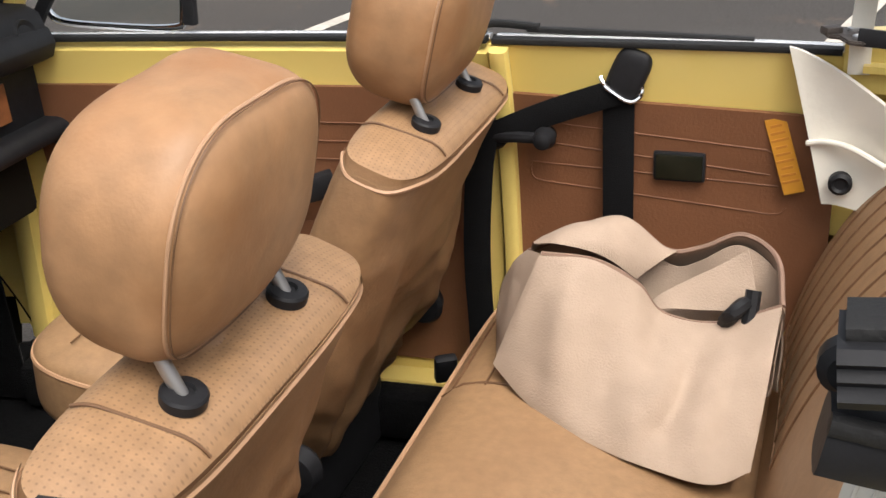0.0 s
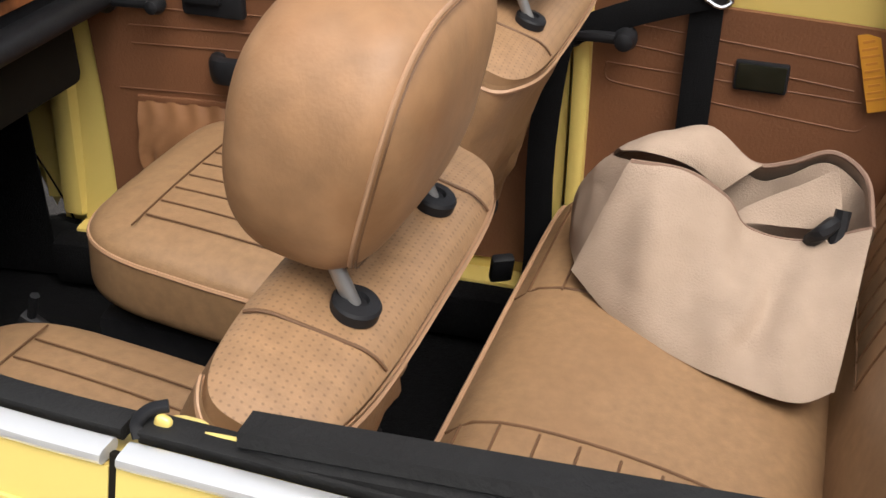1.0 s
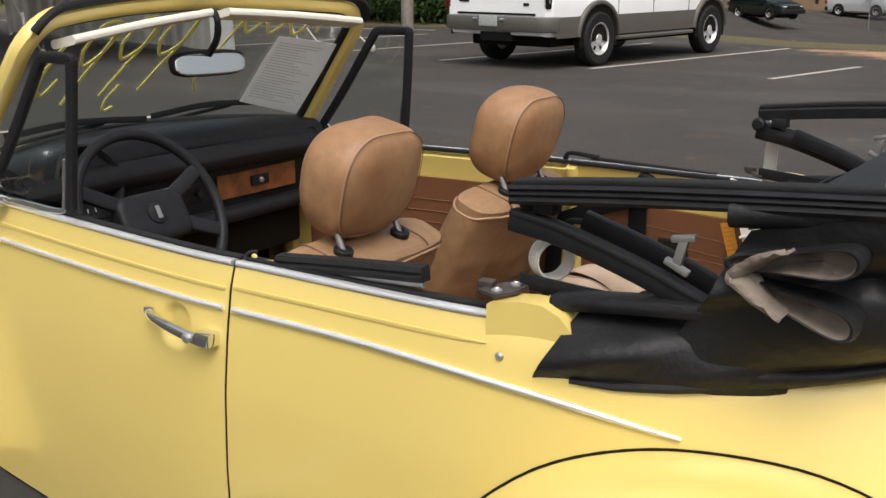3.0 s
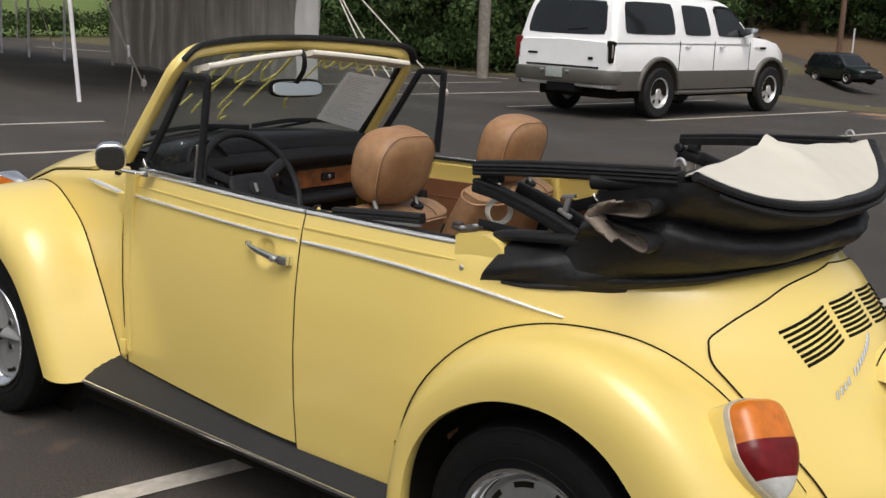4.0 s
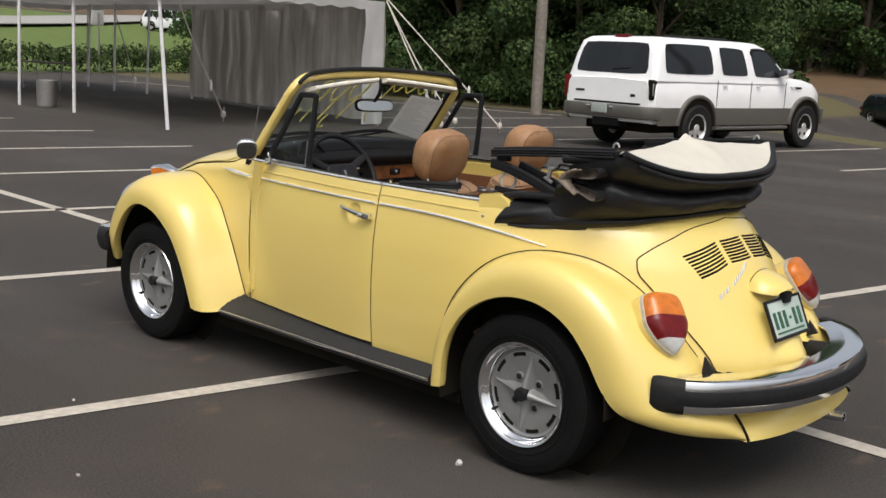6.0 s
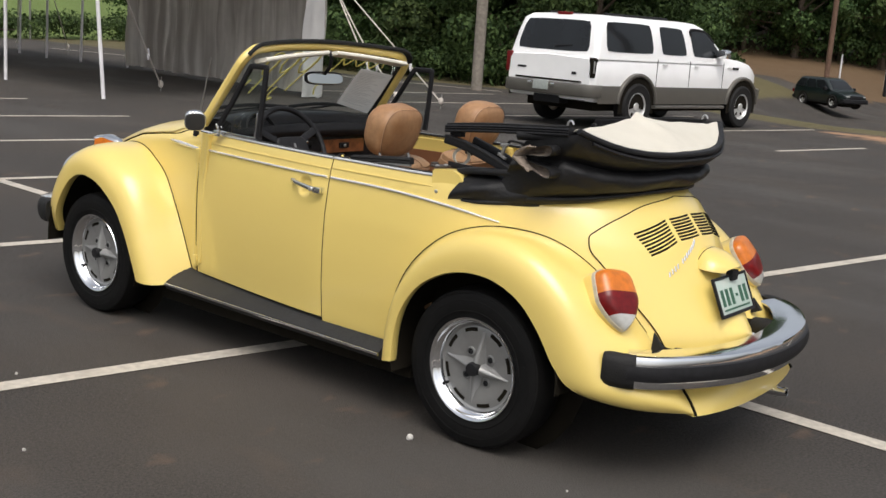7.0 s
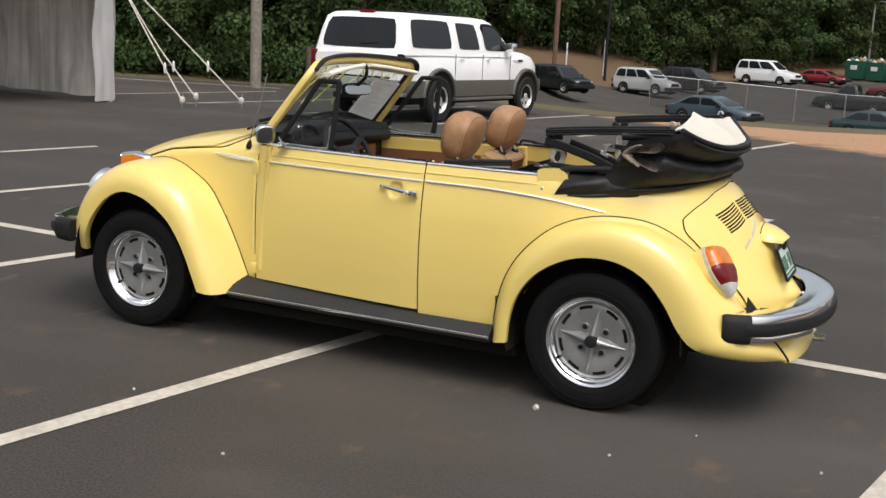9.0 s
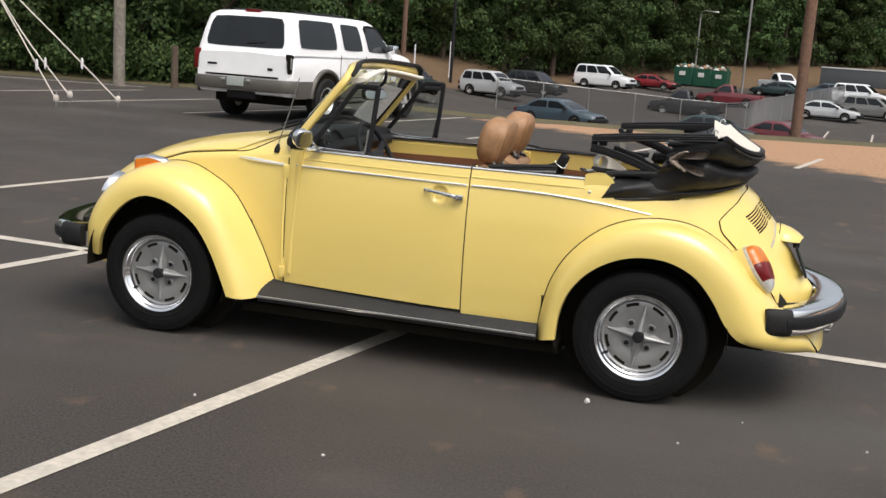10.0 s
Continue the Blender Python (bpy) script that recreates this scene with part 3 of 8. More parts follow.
    tray = block("ash_tray", (0.082, 0.012, 0.050), Matrix.Translation((0.667, off + s * inner(0.667, 0.785, 0.019)[1], 0.785)), BLACK, car, bevel=0.006)
    block("ash_tray_lid", (0.074, 0.006, 0.042), Matrix.Translation((0.667, off + s * inner(0.667, 0.785, 0.0235)[1], 0.785)), surface("smoked_plastic", (0.010, 0.011, 0.006), 0.25), tray, bevel=0.003)
    # Rear window crank.
    lathe("crank_boss", [(0.024, 0), (0.026, 0.015), (0.016, 0.03)], Matrix.Translation((0.365, off + s * inner(0.365, 0.826, 0.016)[1], 0.826)) @ pose(0, 0, 0, -90 * s, 0, 0), BLACK, car, n=20)
    bar("window_crank", f(smooth_path([inner(0.365, 0.826, 0.04), inner(0.41, 0.832, 0.048), inner(0.457, 0.832, 0.048)], 8)), rect(0.024, 0.018, 0.4), BLACK, car)
    lathe("crank_knob", [(0.016, -0.01), (0.019, 0.008), (0.014, 0.028), (0.005, 0.032)], Matrix.Translation((0.457, off + s * inner(0.457, 0.832, 0.04)[1], 0.832)) @ pose(0, 0, 0, -90 * s, 0, 0), BLACK, car, n=16)
    # Door post edge.
    bar("door_post", f([(0.385, flank(0.385, z) + 0.05, z) for z in np.linspace(0.30, 0.975, 10)]), rect(0.03, 0.03, 0.3), YELLOW, car, up=(1, 0, 0))

# Engine lid: a panel proud of the tail, with shut line, slats, badge, lamp hood and plate.
LID = smooth_path([(0.30, 0.42, 0), (0.324, 0.464, 0), (0.344, 0.528, 0), (0.377, 0.608, 0), (0.424, 0.733, 0), (0.439, 0.778, 0), (0.435, 0.813, 0), (0.416, 0.843, 0), (0.334, 0.893, 0), (0.206, 0.939, 0), (0.0, 0.962, 0)], 120)


def lid_half(z):
    return float(np.interp(z, LID[:, 1], LID[:, 0]))


def tail_at(y, z):
    k = tail_x(z) - X0
    return X0 + k * (1 - min(1, abs(y) / half_width(z)) ** EXP) ** (1 / EXP)


lid = sheet("engine_lid", [[(tail_at(y, z) + 0.007 + (0.022 + 0.028 * np.clip((0.57 - z) / 0.08, 0, 1)) * max(0, 1 - (y / 0.13) ** 2) * np.clip((0.80 - z) / 0.22, 0, 1) * np.clip((z - 0.40) / 0.1, 0, 1), y, z) for y in np.linspace(-1, 1, 33) * lid_half(z)] for z in 0.962 - 0.542 * np.linspace(1, 0, 44) ** 1.6], YELLOW, car, thick=0.012)
edge = [(tail_at(y, z) + 0.006, -y, z) for y, z, _ in LID]
for p in (np.array(edge), flip(edge)):
    tube("lid_gap", p, 0.0025, SEAM, car, n=6)
# Three groups of air slats; the outer groups slope.
def slats(ya, yb, za, zb, drop, n=8):
    for k in range(n):
        z0 = za + (zb - za) * k / (n - 1)
        shift = 0.024 * (1 - k / (n - 1)) * (abs(drop) > 0.02)
        pts = []
        for t in np.linspace(0, 1, 8):
            y = ya + (yb - ya) * t + shift * np.sign(drop) * (1 if drop else 0) * (1 - abs(t)) * 1.0
            z = z0 - abs(drop) * ((1 - t) if drop > 0 else t if drop < 0 else 0)
            pts.append((tail_at(y, z) + 0.0075, y, z))
        bar("air_slat", pts, rect(0.004, 0.0090, 0.4), SEAM, lid)


slats(-0.307, -0.160, 0.819, 0.889, 0.044)
slats(0.160, 0.307, 0.819, 0.889, -0.044)
slats(-0.135, -0.014, 0.832, 0.900, 0.008)
slats(0.014, 0.135, 0.832, 0.900, -0.008)
# Script badge kept as plain bars.
for k in range(13):
    t = k / 12
    y, z = -0.248 + 0.170 * t, 0.709 + 0.104 * t
    if k == 4:
        continue
    bar("badge_bar", [(tail_at(y, z) + 0.014, y, z - 0.006), (tail_at(y, z) + 0.008, y + 0.004, z + 0.012)], rect(0.006, 0.003), CHROME, lid)
hood = []
for u in np.linspace(0, 1, 14):
    w = 0.108 * (0.90 + 0.10 * math.sin(math.pi * u)) * (1 - 0.35 * u**4)
    row = []
    for v in np.linspace(-1, 1, 21):
        rise = max(0, 1 - abs(v) ** 2.4) ** 0.55
        row.append((1.765 + 0.128 * u - 0.02 * v * v * u, v * w, 0.726 + rise * 0.062 * (1 - 0.72 * u**2.2) - 0.010 * u))
    hood.append(row)
hood_ob = sheet("plate_lamp_hood", hood, YELLOW, lid, thick=0.006)
bar("hood_gasket", [(p[0] + 0.006, p[1] * 1.03, p[2] + 0.002) for p in hood[1]], circle(0.004, 6), SEAM, hood_ob)
tilt = pose(1.892, 0.0, 0.632, 0, 0, 0) @ pose(0, 0, 0, 0, -24, 0) @ Matrix.Diagonal((1, 0.86, 0.9, 1))
plate = block("number_plate", (0.004, 0.305, 0.152), tilt, PLATE, lid, "green and white number plate in a dark frame", bevel=0.001)
for dy, dz, sy, sz in ((0, 0.078, 0.325, 0.012), (0, -0.078, 0.325, 0.014), (-0.157, 0, 0.012, 0.165), (0.157, 0, 0.012, 0.165)):
    block("plate_frame", (0.012, sy, sz), tilt @ Matrix.Translation((0, dy, dz)), BLACK, lid, bevel=0.003)
for k in range(6):
    block("plate_bar", (0.002, 0.026 if k != 3 else 0.02, 0.07 if k != 3 else 0.012), tilt @ Matrix.Translation((0.003, -0.112 + 0.045 * k, -0.005)), GREEN_INK, lid, bevel=0)
block("plate_foot_bar", (0.002, 0.25, 0.008), tilt @ Matrix.Translation((0.003, 0, -0.056)), GREEN_INK, lid, bevel=0)
block("plate_bracket", (0.03, 0.05, 0.04), Matrix.Translation((1.868, 0.02, 0.70)), BLACK, lid, bevel=0.004)
tube("lid_latch", smooth_path([(1.955, 0.03, 0.475), (1.975, 0.03, 0.49), (1.985, 0.03, 0.47), (1.972, 0.03, 0.445)], 10), 0.007, CHROME, lid)
# Tail panel below the lid, and exhaust tips.
def apron_point(v, t):
    top = np.array((tail_at(0.37 * v, 0.43) + 0.006, 0.37 * v, 0.43))
    low = np.array((2.035 - 0.05 * abs(v) ** 2.5, 0.435 * v, 0.282 - 0.012 * (1 - v * v)))
    mid = np.array((2.03 - 0.11 * abs(v) ** 2.5, 0.41 * v, 0.375))
    return (1 - t) ** 2 * top + 2 * t * (1 - t) * mid + t * t * low


apron = [[apron_point(v, t) for v in np.linspace(-1, 1, 25)] for t in np.linspace(0, 1, 12)]
apron.append([apron_point(v, 1.0) + (-0.05, 0, 0.004) for v in np.linspace(-1, 1, 25)])
sheet("rear_apron", apron, YELLOW, car, thick=0.004)
for v in (-1, 1):
    tube("apron_seam", [apron_point(v * 0.985, t) + (0.006, 0, 0) for t in np.linspace(0, 1, 10)], 0.006, SEAM, car, n=6)
for y in (0.155,):
    ring = [(0.018, -0.2), (0.018, 0), (0.0165, 0.001), (0.014, 0), (0.014, -0.08)]
    lathe("exhaust_tip", ring, pose(2.085, y, 0.262) @ pose(0, 0, 0, 0, 84, 0), CHROME, car, n=20, ring=True)
# ---- car: wheels, bumpers, lamps, glass ----
def wheel(name, x, y):
    s = -1 if y < 0 else 1
    hub = new(name)
    hub.parent = car
    hub.matrix_basis = pose(x, y, 0.3045) @ pose(0, 0, 0, -90 * s, 0, 0)
    # Local z points outwards.
    t = [(0.195, -0.08), (0.235, -0.088), (0.275, -0.088), (0.296, -0.078), (0.304, -0.055), (0.306, -0.02), (0.306, 0.02), (0.304, 0.055), (0.296, 0.078), (0.275, 0.088), (0.240, 0.089), (0.212, 0.085), (0.196, 0.078), (0.192, 0.066), (0.192, -0.07)]
    tyre = lathe("tyre", t, Matrix(), TYRE, hub, n=64, ring=True)
    for r in (0.222, 0.262, 0.288):
        ring = [(r + 0.0025 * math.cos(a), 0.0875 - 0.006 * (r > 0.28) + 0.002 * math.sin(a)) for a in np.linspace(0, math.pi, 5)]
        lathe("sidewall_ring", ring, Matrix(), TYRE, tyre, n=64, ring=True)
    for k in range(48):
        a = 2 * math.pi * k / 48
        if k % 12 in (2, 3, 4):
            block("sidewall_bar", (0.012, 0.016, 0.002), Matrix.Rotation(a, 4, "Z") @ Matrix.Translation((0.25, 0, 0.089)), TYRE, tyre, bevel=0)
    rim = lathe("rim", [(0.05, -0.05), (0.165, -0.05), (0.172, 0.0), (0.178, 0.05), (0.190, 0.066), (0.190, 0.070), (0.176, 0.062), (0.168, 0.046), (0.158, 0.040), (0.150, 0.043), (0.128, 0.045), (0.095, 0.040), (0.07, 0.034), (0.05, 0.036), (0.001, 0.038)], Matrix(), WHEEL_SILVER, hub, n=56)
    ring = [(0.166, 0.044), (0.170, 0.056), (0.177, 0.064), (0.180, 0.066), (0.184, 0.078), (0.190, 0.085), (0.1965, 0.0865), (0.1985, 0.083), (0.1965, 0.0795), (0.188, 0.074), (0.178, 0.060), (0.172, 0.046)]
    lathe("trim_ring", ring, Matrix(), CHROME, hub, n=72, ring=True, sharp=50)
    turn = -3 if x < 0 else -8
    for k in range(4):
        a = radians(90 * k + turn)
        r = Matrix.Rotation(a, 4, "Z")
        g = []
        for q in np.linspace(0, 1, 11):
            w, h = 0.017 * (1 - q) ** 1.6 + 0.0075, 0.036 * (1 - q) ** 1.1 + 0.006
            rr = 0.018 + 0.124 * q
            base = 0.036 + 0.006 * q
            g.append([r @ Vector((rr, wy * w, base + hz * h)) for wy, hz in ((-1.35, -0.2), (-0.95, 0.12), (-0.68, 0.52), (-0.32, 0.88), (0.32, 0.88), (0.68, 0.52), (0.95, 0.12), (1.35, -0.2))])
        g = np.array([[tuple(v) for v in row] for row in g])
        link_mesh("spoke", *capped(g), WHEEL_SILVER, rim, sharp=75)
        # Wheel bolts between the spokes, each in a raised collar.
        b = Matrix.Rotation(a + radians(45), 4, "Z") @ Matrix.Translation((0.066, 0, 0.032))
        lathe("bolt_well", [(0.020, 0.002), (0.018, 0.009), (0.014, 0.010), (0.0125, 0.002)], b, WHEEL_SILVER, rim, n=18, ring=True)
        lathe("wheel_bolt", [(0.0115, 0.0), (0.0115, 0.008), (0.008, 0.012)], b, BLACK, rim, n=6)
        for side in (-1, 1):
            c = a + radians(45 + side * 21)
            g = []
            for q in np.linspace(-0.20, 0.20, 7):
                g.append([((r2) * math.cos(c + q), (r2) * math.sin(c + q), h2) for r2, h2 in ((0.139, 0.036), (0.139, 0.0462), (0.153, 0.0446), (0.153, 0.034))])
            link_mesh("slot", *capped(np.array(g)), SEAM, rim)
    lathe("centre_cap", [(0.027, 0.03), (0.027, 0.078), (0.024, 0.085), (0.012, 0.087), (0.001, 0.087)], Matrix(), BLACK, hub, n=24)
    lathe("brake_drum", [(0.13, -0.07), (0.14, -0.03), (0.13, 0.0)], Matrix(), DULL_STEEL, hub, n=24)
    tube("valve_stem", [(0.163 * math.cos(-2.55), 0.163 * math.sin(-2.55), 0.03), (0.158 * math.cos(-2.55), 0.158 * math.sin(-2.55), 0.072)], 0.005, BLACK, rim)
    return hub


for x in (-1.21, 1.21):
    for y in (-0.612, 0.645):
        wheel("wheel", x, y)
        s = -1 if y < 0 else 1
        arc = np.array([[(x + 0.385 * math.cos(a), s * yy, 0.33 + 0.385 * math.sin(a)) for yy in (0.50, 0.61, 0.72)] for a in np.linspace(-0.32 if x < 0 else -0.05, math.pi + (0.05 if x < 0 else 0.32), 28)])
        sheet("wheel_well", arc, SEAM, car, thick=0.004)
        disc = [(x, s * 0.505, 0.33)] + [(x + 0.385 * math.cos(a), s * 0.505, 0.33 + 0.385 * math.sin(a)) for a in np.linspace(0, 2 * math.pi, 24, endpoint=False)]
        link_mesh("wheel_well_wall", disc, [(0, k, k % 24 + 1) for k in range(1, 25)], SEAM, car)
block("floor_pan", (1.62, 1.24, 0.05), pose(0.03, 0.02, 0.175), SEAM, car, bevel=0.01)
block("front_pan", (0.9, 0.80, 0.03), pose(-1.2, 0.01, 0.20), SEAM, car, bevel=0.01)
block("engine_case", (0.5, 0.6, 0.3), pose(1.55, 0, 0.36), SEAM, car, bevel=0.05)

# Running boards: ribbed mats with a bright edge.
for f in (lambda p: np.asarray(p, float), flip):
    s = 1 if f is not flip else -1
    xs = np.linspace(-0.67, 0.745, 30)
    outer = [-(0.662 + 0.028 * (x + 0.66) / 1.4) for x in xs]
    board = []
    for x, yo in zip(xs, outer):
        yi = flank(x, 0.30) + 0.03
        rise = 0.012 + 0.025 * max(0, (-0.5 - x) / 0.17) ** 1.5
        top = [(x, yi + (yo - yi) * t, 0.297 - 0.042 * t**1.4 + rise * (1 - t)) for t in np.linspace(0, 1, 13)]
        top = [(a, b, c + (0.0025 if k % 2 else 0.0)) for k, (a, b, c) in enumerate(top)]
        board.append(top + [(x, yo - 0.004, 0.243), (x, yo + 0.006, 0.224), (x, yi, 0.235)])
    b = np.array(board)
    link_mesh("running_board", *capped(f(b)), TREAD, car, "grey ribbed rubber running board", sharp=30)
    bar("running_board_trim", f([(x, yo - 0.005, 0.249) for x, yo in zip(xs, outer)]), rect(0.008, 0.012), CHROME, car)
    block("jacking_point", (0.06, 0.04, 0.05), pose(0.55, -s * 0.60, 0.215), SEAM, car)


# Bumpers: chrome bars with a black impact strip and black end caps.
def bumper(name, sign, half, z):
    """half: the left half of the plan line, from the end to the middle."""
    ctrl = [(x, y, z) for x, y in half] + [(x, -y, z) for x, y in half[-2::-1]]
    path = smooth_path(ctrl, 80)
    reach = half[-1][0]
    sec = [(-0.110, 0.050), (-0.060, 0.056), (0.000, 0.060), (0.012, 0.056), (0.017, 0.046), (0.018, 0.0), (0.016, -0.040), (0.006, -0.056), (-0.03, -0.062), (-0.034, -0.052), (-0.004, -0.045), (0.004, 0.0), (0.000, 0.044), (-0.060, 0.046), (-0.108, 0.042)]
    sec = [(sign * a, b) for a, b in sec]
    body = bar(name, path[7:-7], sec, CHROME, car, "chrome bumper with a black impact strip", sharp=45)
    strip = [(sign * a, b) for a, b in ((0.010, 0.032), (0.027, 0.028), (0.032, 0.012), (0.032, -0.010), (0.027, -0.024), (0.010, -0.028))]
    bar("impact_strip", path[7:-7], strip, BLACK, body, sharp=45)
    big = [(sign * a, b) for a, b in ((-0.03, 0.054), (0.0, 0.061), (0.018, 0.054), (0.028, 0.03), (0.028, -0.03), (0.016, -0.056), (0.0, -0.061), (-0.03, -0.056))]
    for p in (path[:10], path[-10:][::-1]):
        k = len(p)
        cap_sec = lambda t, p=p: [((a if p[0][1] < 0 else -a) * (0.75 + 0.25 * min(1, t * 6) ** 0.5), b * (0.92 + 0.08 * min(1, t * 6) ** 0.5)) for a, b in big]
        bar("end_cap", p, cap_sec, RUBBER, body, sharp=50)
    for y in (-0.36, 0.36):
        tube("bumper_strut", [(reach - sign * 0.35, y * 0.9, z - 0.01), (reach - sign * 0.11, y, z)], 0.028, SEAM, body, n=12)
        lathe("strut_boot", [(0.036, -0.05), (0.042, 0.0), (0.036, 0.05)], pose(reach - sign * 0.20, y * 0.95, z - 0.005, 0, 90, 0), RUBBER, body, n=16)
    return body


bumper("rear_bumper", 1, [(1.745, -0.668), (1.835, -0.64), (1.93, -0.555), (2.035, -0.36), (2.08, -0.18), (2.095, 0)], 0.445)
bumper("front_bumper", -1, [(-1.66, -0.67), (-1.77, -0.64), (-1.87, -0.555), (-1.96, -0.36), (-2.005, -0.18), (-2.02, 0)], 0.445)
for y in (-0.425, 0.425):
    link_mesh("bumper_guard_fin", [(1.80, y - 0.005, 0.535), (1.80, y + 0.005, 0.535), (1.840, y - 0.010, 0.488), (1.840, y + 0.010, 0.488), (1.80, y - 0.014, 0.47), (1.80, y + 0.014, 0.47)], [(0, 1, 3, 2), (0, 2, 4), (1, 5, 3), (2, 3, 5, 4), (0, 4, 5, 1)], RUBBER, car)


# Tail lamps: upright oval, amber over red over clear, in a pale gasket.
def tail_lamp(s):
    top, bottom = Vector((1.642, -0.502, 0.735)), Vector((1.722, -0.545, 0.522))
    left, right = Vector((1.629, -0.598, 0.660)), Vector((1.724, -0.451, 0.645))
    lean = Vector((0.79, -0.465, 0.40))
    bottom, left, right = bottom + lean * 0.052, left + lean * 0.040, right - lean * 0.012
    down = (bottom - top).normalized()
    out = down.cross(right - left).normalized()
    across = out.cross(down)
    centre = (top + bottom + left + right) / 4 - out * 0.004
    L1 = (bottom - top).length / 2 * 0.95

    def place(x, y, z):
        """x runs downwards, y across, z outwards."""
        p = centre + down * x + across * y + out * z
        return (p.x, p.y * -s + 0.022 * (s > 0), p.z)

    def width(u):
        """Half width at u from -1 at the top to 1 at the bottom."""
        return 0.092 * (1 - abs(u) ** 9) ** 0.5 * (1 - 0.10 * abs(u)) if u < 0 else 0.092 * (1 - u**1.55) ** 0.72

    def loop(k, h):
        us = -np.cos(np.linspace(0, math.pi, 26))
        one = [(u * L1 * k, width(u) * k) for u in us]
        return [place(x, y, h) for x, y in one] + [place(x, -y, h) for x, y in one[-2:0:-1]]

    base = thing_part("tail_lamp", "oval tail lamp, amber over red over clear")
    g = np.array([loop(1.035, -0.02), loop(1.035, 0.003), loop(1.025, 0.008), loop(1.0, 0.010), loop(0.99, -0.01)])
    skirt = np.array([loop(1.04, -0.11), loop(1.04, -0.006), loop(1.0, -0.004)])
    link_mesh("lamp_seat", skirt.reshape(-1, 3), grid_faces(*skirt.shape[:2], False, True), YELLOW, base)
    link_mesh("lamp_gasket", g.reshape(-1, 3), grid_faces(*g.shape[:2], False, True), GASKET, base)
    for name, lo, hi, mat in (("amber_lens", -0.995, -0.14, AMBER), ("red_lens", -0.14, 0.58, RED), ("reversing_lens", 0.58, 0.99, CLEAR_LENS)):
        rows = []
        for u in np.linspace(lo, hi, 16):
            depth = 0.050 * (1 - abs(u) ** (8 if u < 0 else 4)) ** 0.5 * (1 - 0.30 * max(0, u) - 0.10 * max(0, -u))
            rows.append([place(u * L1, width(u) * t, depth * (1 - abs(t) ** 4.5) ** 0.6 + 0.004) for t in np.sin(np.linspace(-math.pi / 2, math.pi / 2, 21))])
        sheet(name, rows, mat, base, sharp=60)
    return base


def thing_part(name, label=""):
    ob = new(name)
    ob.parent = car
    if label:
        ob["label"] = label
    return ob


tail_lamp(-1)
tail_lamp(1)
# Turn lamps on the front fenders, headlamps.
for s in (-1, 1):
    lamp = thing_part("turn_lamp", "amber turn lamp in a chrome housing")
    def lamp_top(u):
        return float(np.interp(u, (0, 0.06, 0.4, 0.8, 1.0), (0.860, 0.872, 0.884, 0.868, 0.842)))

    def lamp_half(u):
        return 0.047 * (1 - 0.75 * u**2.2) * min(1, (u + 0.02) * 12) ** 0.4

    g = np.array([[(-1.45 + 0.215 * u, s * (0.508 + v * lamp_half(u)), lamp_top(u) - 0.014 * abs(v) ** 3) for v in np.linspace(-1, 1, 13)] for u in np.linspace(0.0, 1, 16)])
    sheet("lamp_cap", g, CHROME, lamp, thick=0.004)
    g2 = np.array([[(-1.446 + 0.19 * u, s * (0.508 + v * lamp_half(u) * 0.96), z) for v, z in ((-1.06, 0.79), (-1.03, 0.83), (-0.98, lamp_top(u) - 0.014), (0, lamp_top(u) - 0.006), (0.98, lamp_top(u) - 0.014), (1.03, 0.83), (1.06, 0.79))] for u in np.linspace(0.0, 1, 12)])
    link_mesh("amber_lens", *capped(g2, False), AMBER, lamp, sharp=30)
    lathe("headlamp_ring", [(0.098, -0.06), (0.112, -0.02), (0.110, 0.012), (0.092, 0.018), (0.088, 0.0)], pose(-1.552, s * 0.55, 0.675) @ pose(0, 0, 0, 0, -72, 0), CHROME, car, n=36, ring=True)
    lathe("headlamp_glass", [(0.09, 0.0), (0.07, 0.02), (0.04, 0.03), (0.001, 0.034)], pose(-1.552, s * 0.55, 0.675) @ pose(0, 0, 0, 0, -72, 0), CLEAR_LENS, car, n=36)
    # Chrome strip on the front quarter.
    ln = [(x, flank(x, z) - 0.003, z) for x, z in zip(np.linspace(-0.875, -0.605, 12), np.linspace(0.913, 0.900, 12))]
    bar("front_moulding", np.array(ln) * (1, -s, 1), lambda t: circle(0.003 + 0.009 * min(1, 3 * t) - 0.004 * t, 10), TRIM, car)

# Windscreen: curved frame, glass, rubber, visors, mirror, notes on the glass.
def screen(u, v):
    """Point on the glass: u from -1 to 1 across, v from 0 at the base to 1 at the header."""
    half_w = 0.555 - 0.025 * v
    x = -0.545 + 0.27 * v - (0.165 - 0.045 * v) * (1 - abs(u) ** 2.2)
    z = 1.025 + 0.355 * v + 0.03 * (1 - u * u) * (1 if v > 0.5 else v * 2) + 0.03 * (1 - u * u) * (1 - v)
    return np.array((x, half_w * u + 0.5 * RIGHT_SET * (1 + u), z))


outline_uv = [(-1, v) for v in np.linspace(0, 0.80, 8)] + [(-1 + 0.16 * (1 - math.cos(a)), 0.80 + 0.20 * math.sin(a)) for a in np.linspace(0.2, math.pi / 2, 7)] + [(u, 1) for u in np.linspace(-0.75, 0.75, 17)] + [(1 - 0.16 * (1 - math.cos(a)), 0.80 + 0.20 * math.sin(a)) for a in np.linspace(math.pi / 2, 0.2, 7)] + [(1, v) for v in np.linspace(0.80, 0, 8)]
rim = np.array([screen(u, v) for u, v in outline_uv])
frame_ob = bar("windscreen_frame", rim, lambda t: rect(0.046, 0.040, 0.45), YELLOW, car, "yellow windscreen frame", up=(-0.8, 0, 0.6))
inner_rim = np.array([screen(u * 0.955, min(v, 0.955)) for u, v in outline_uv])
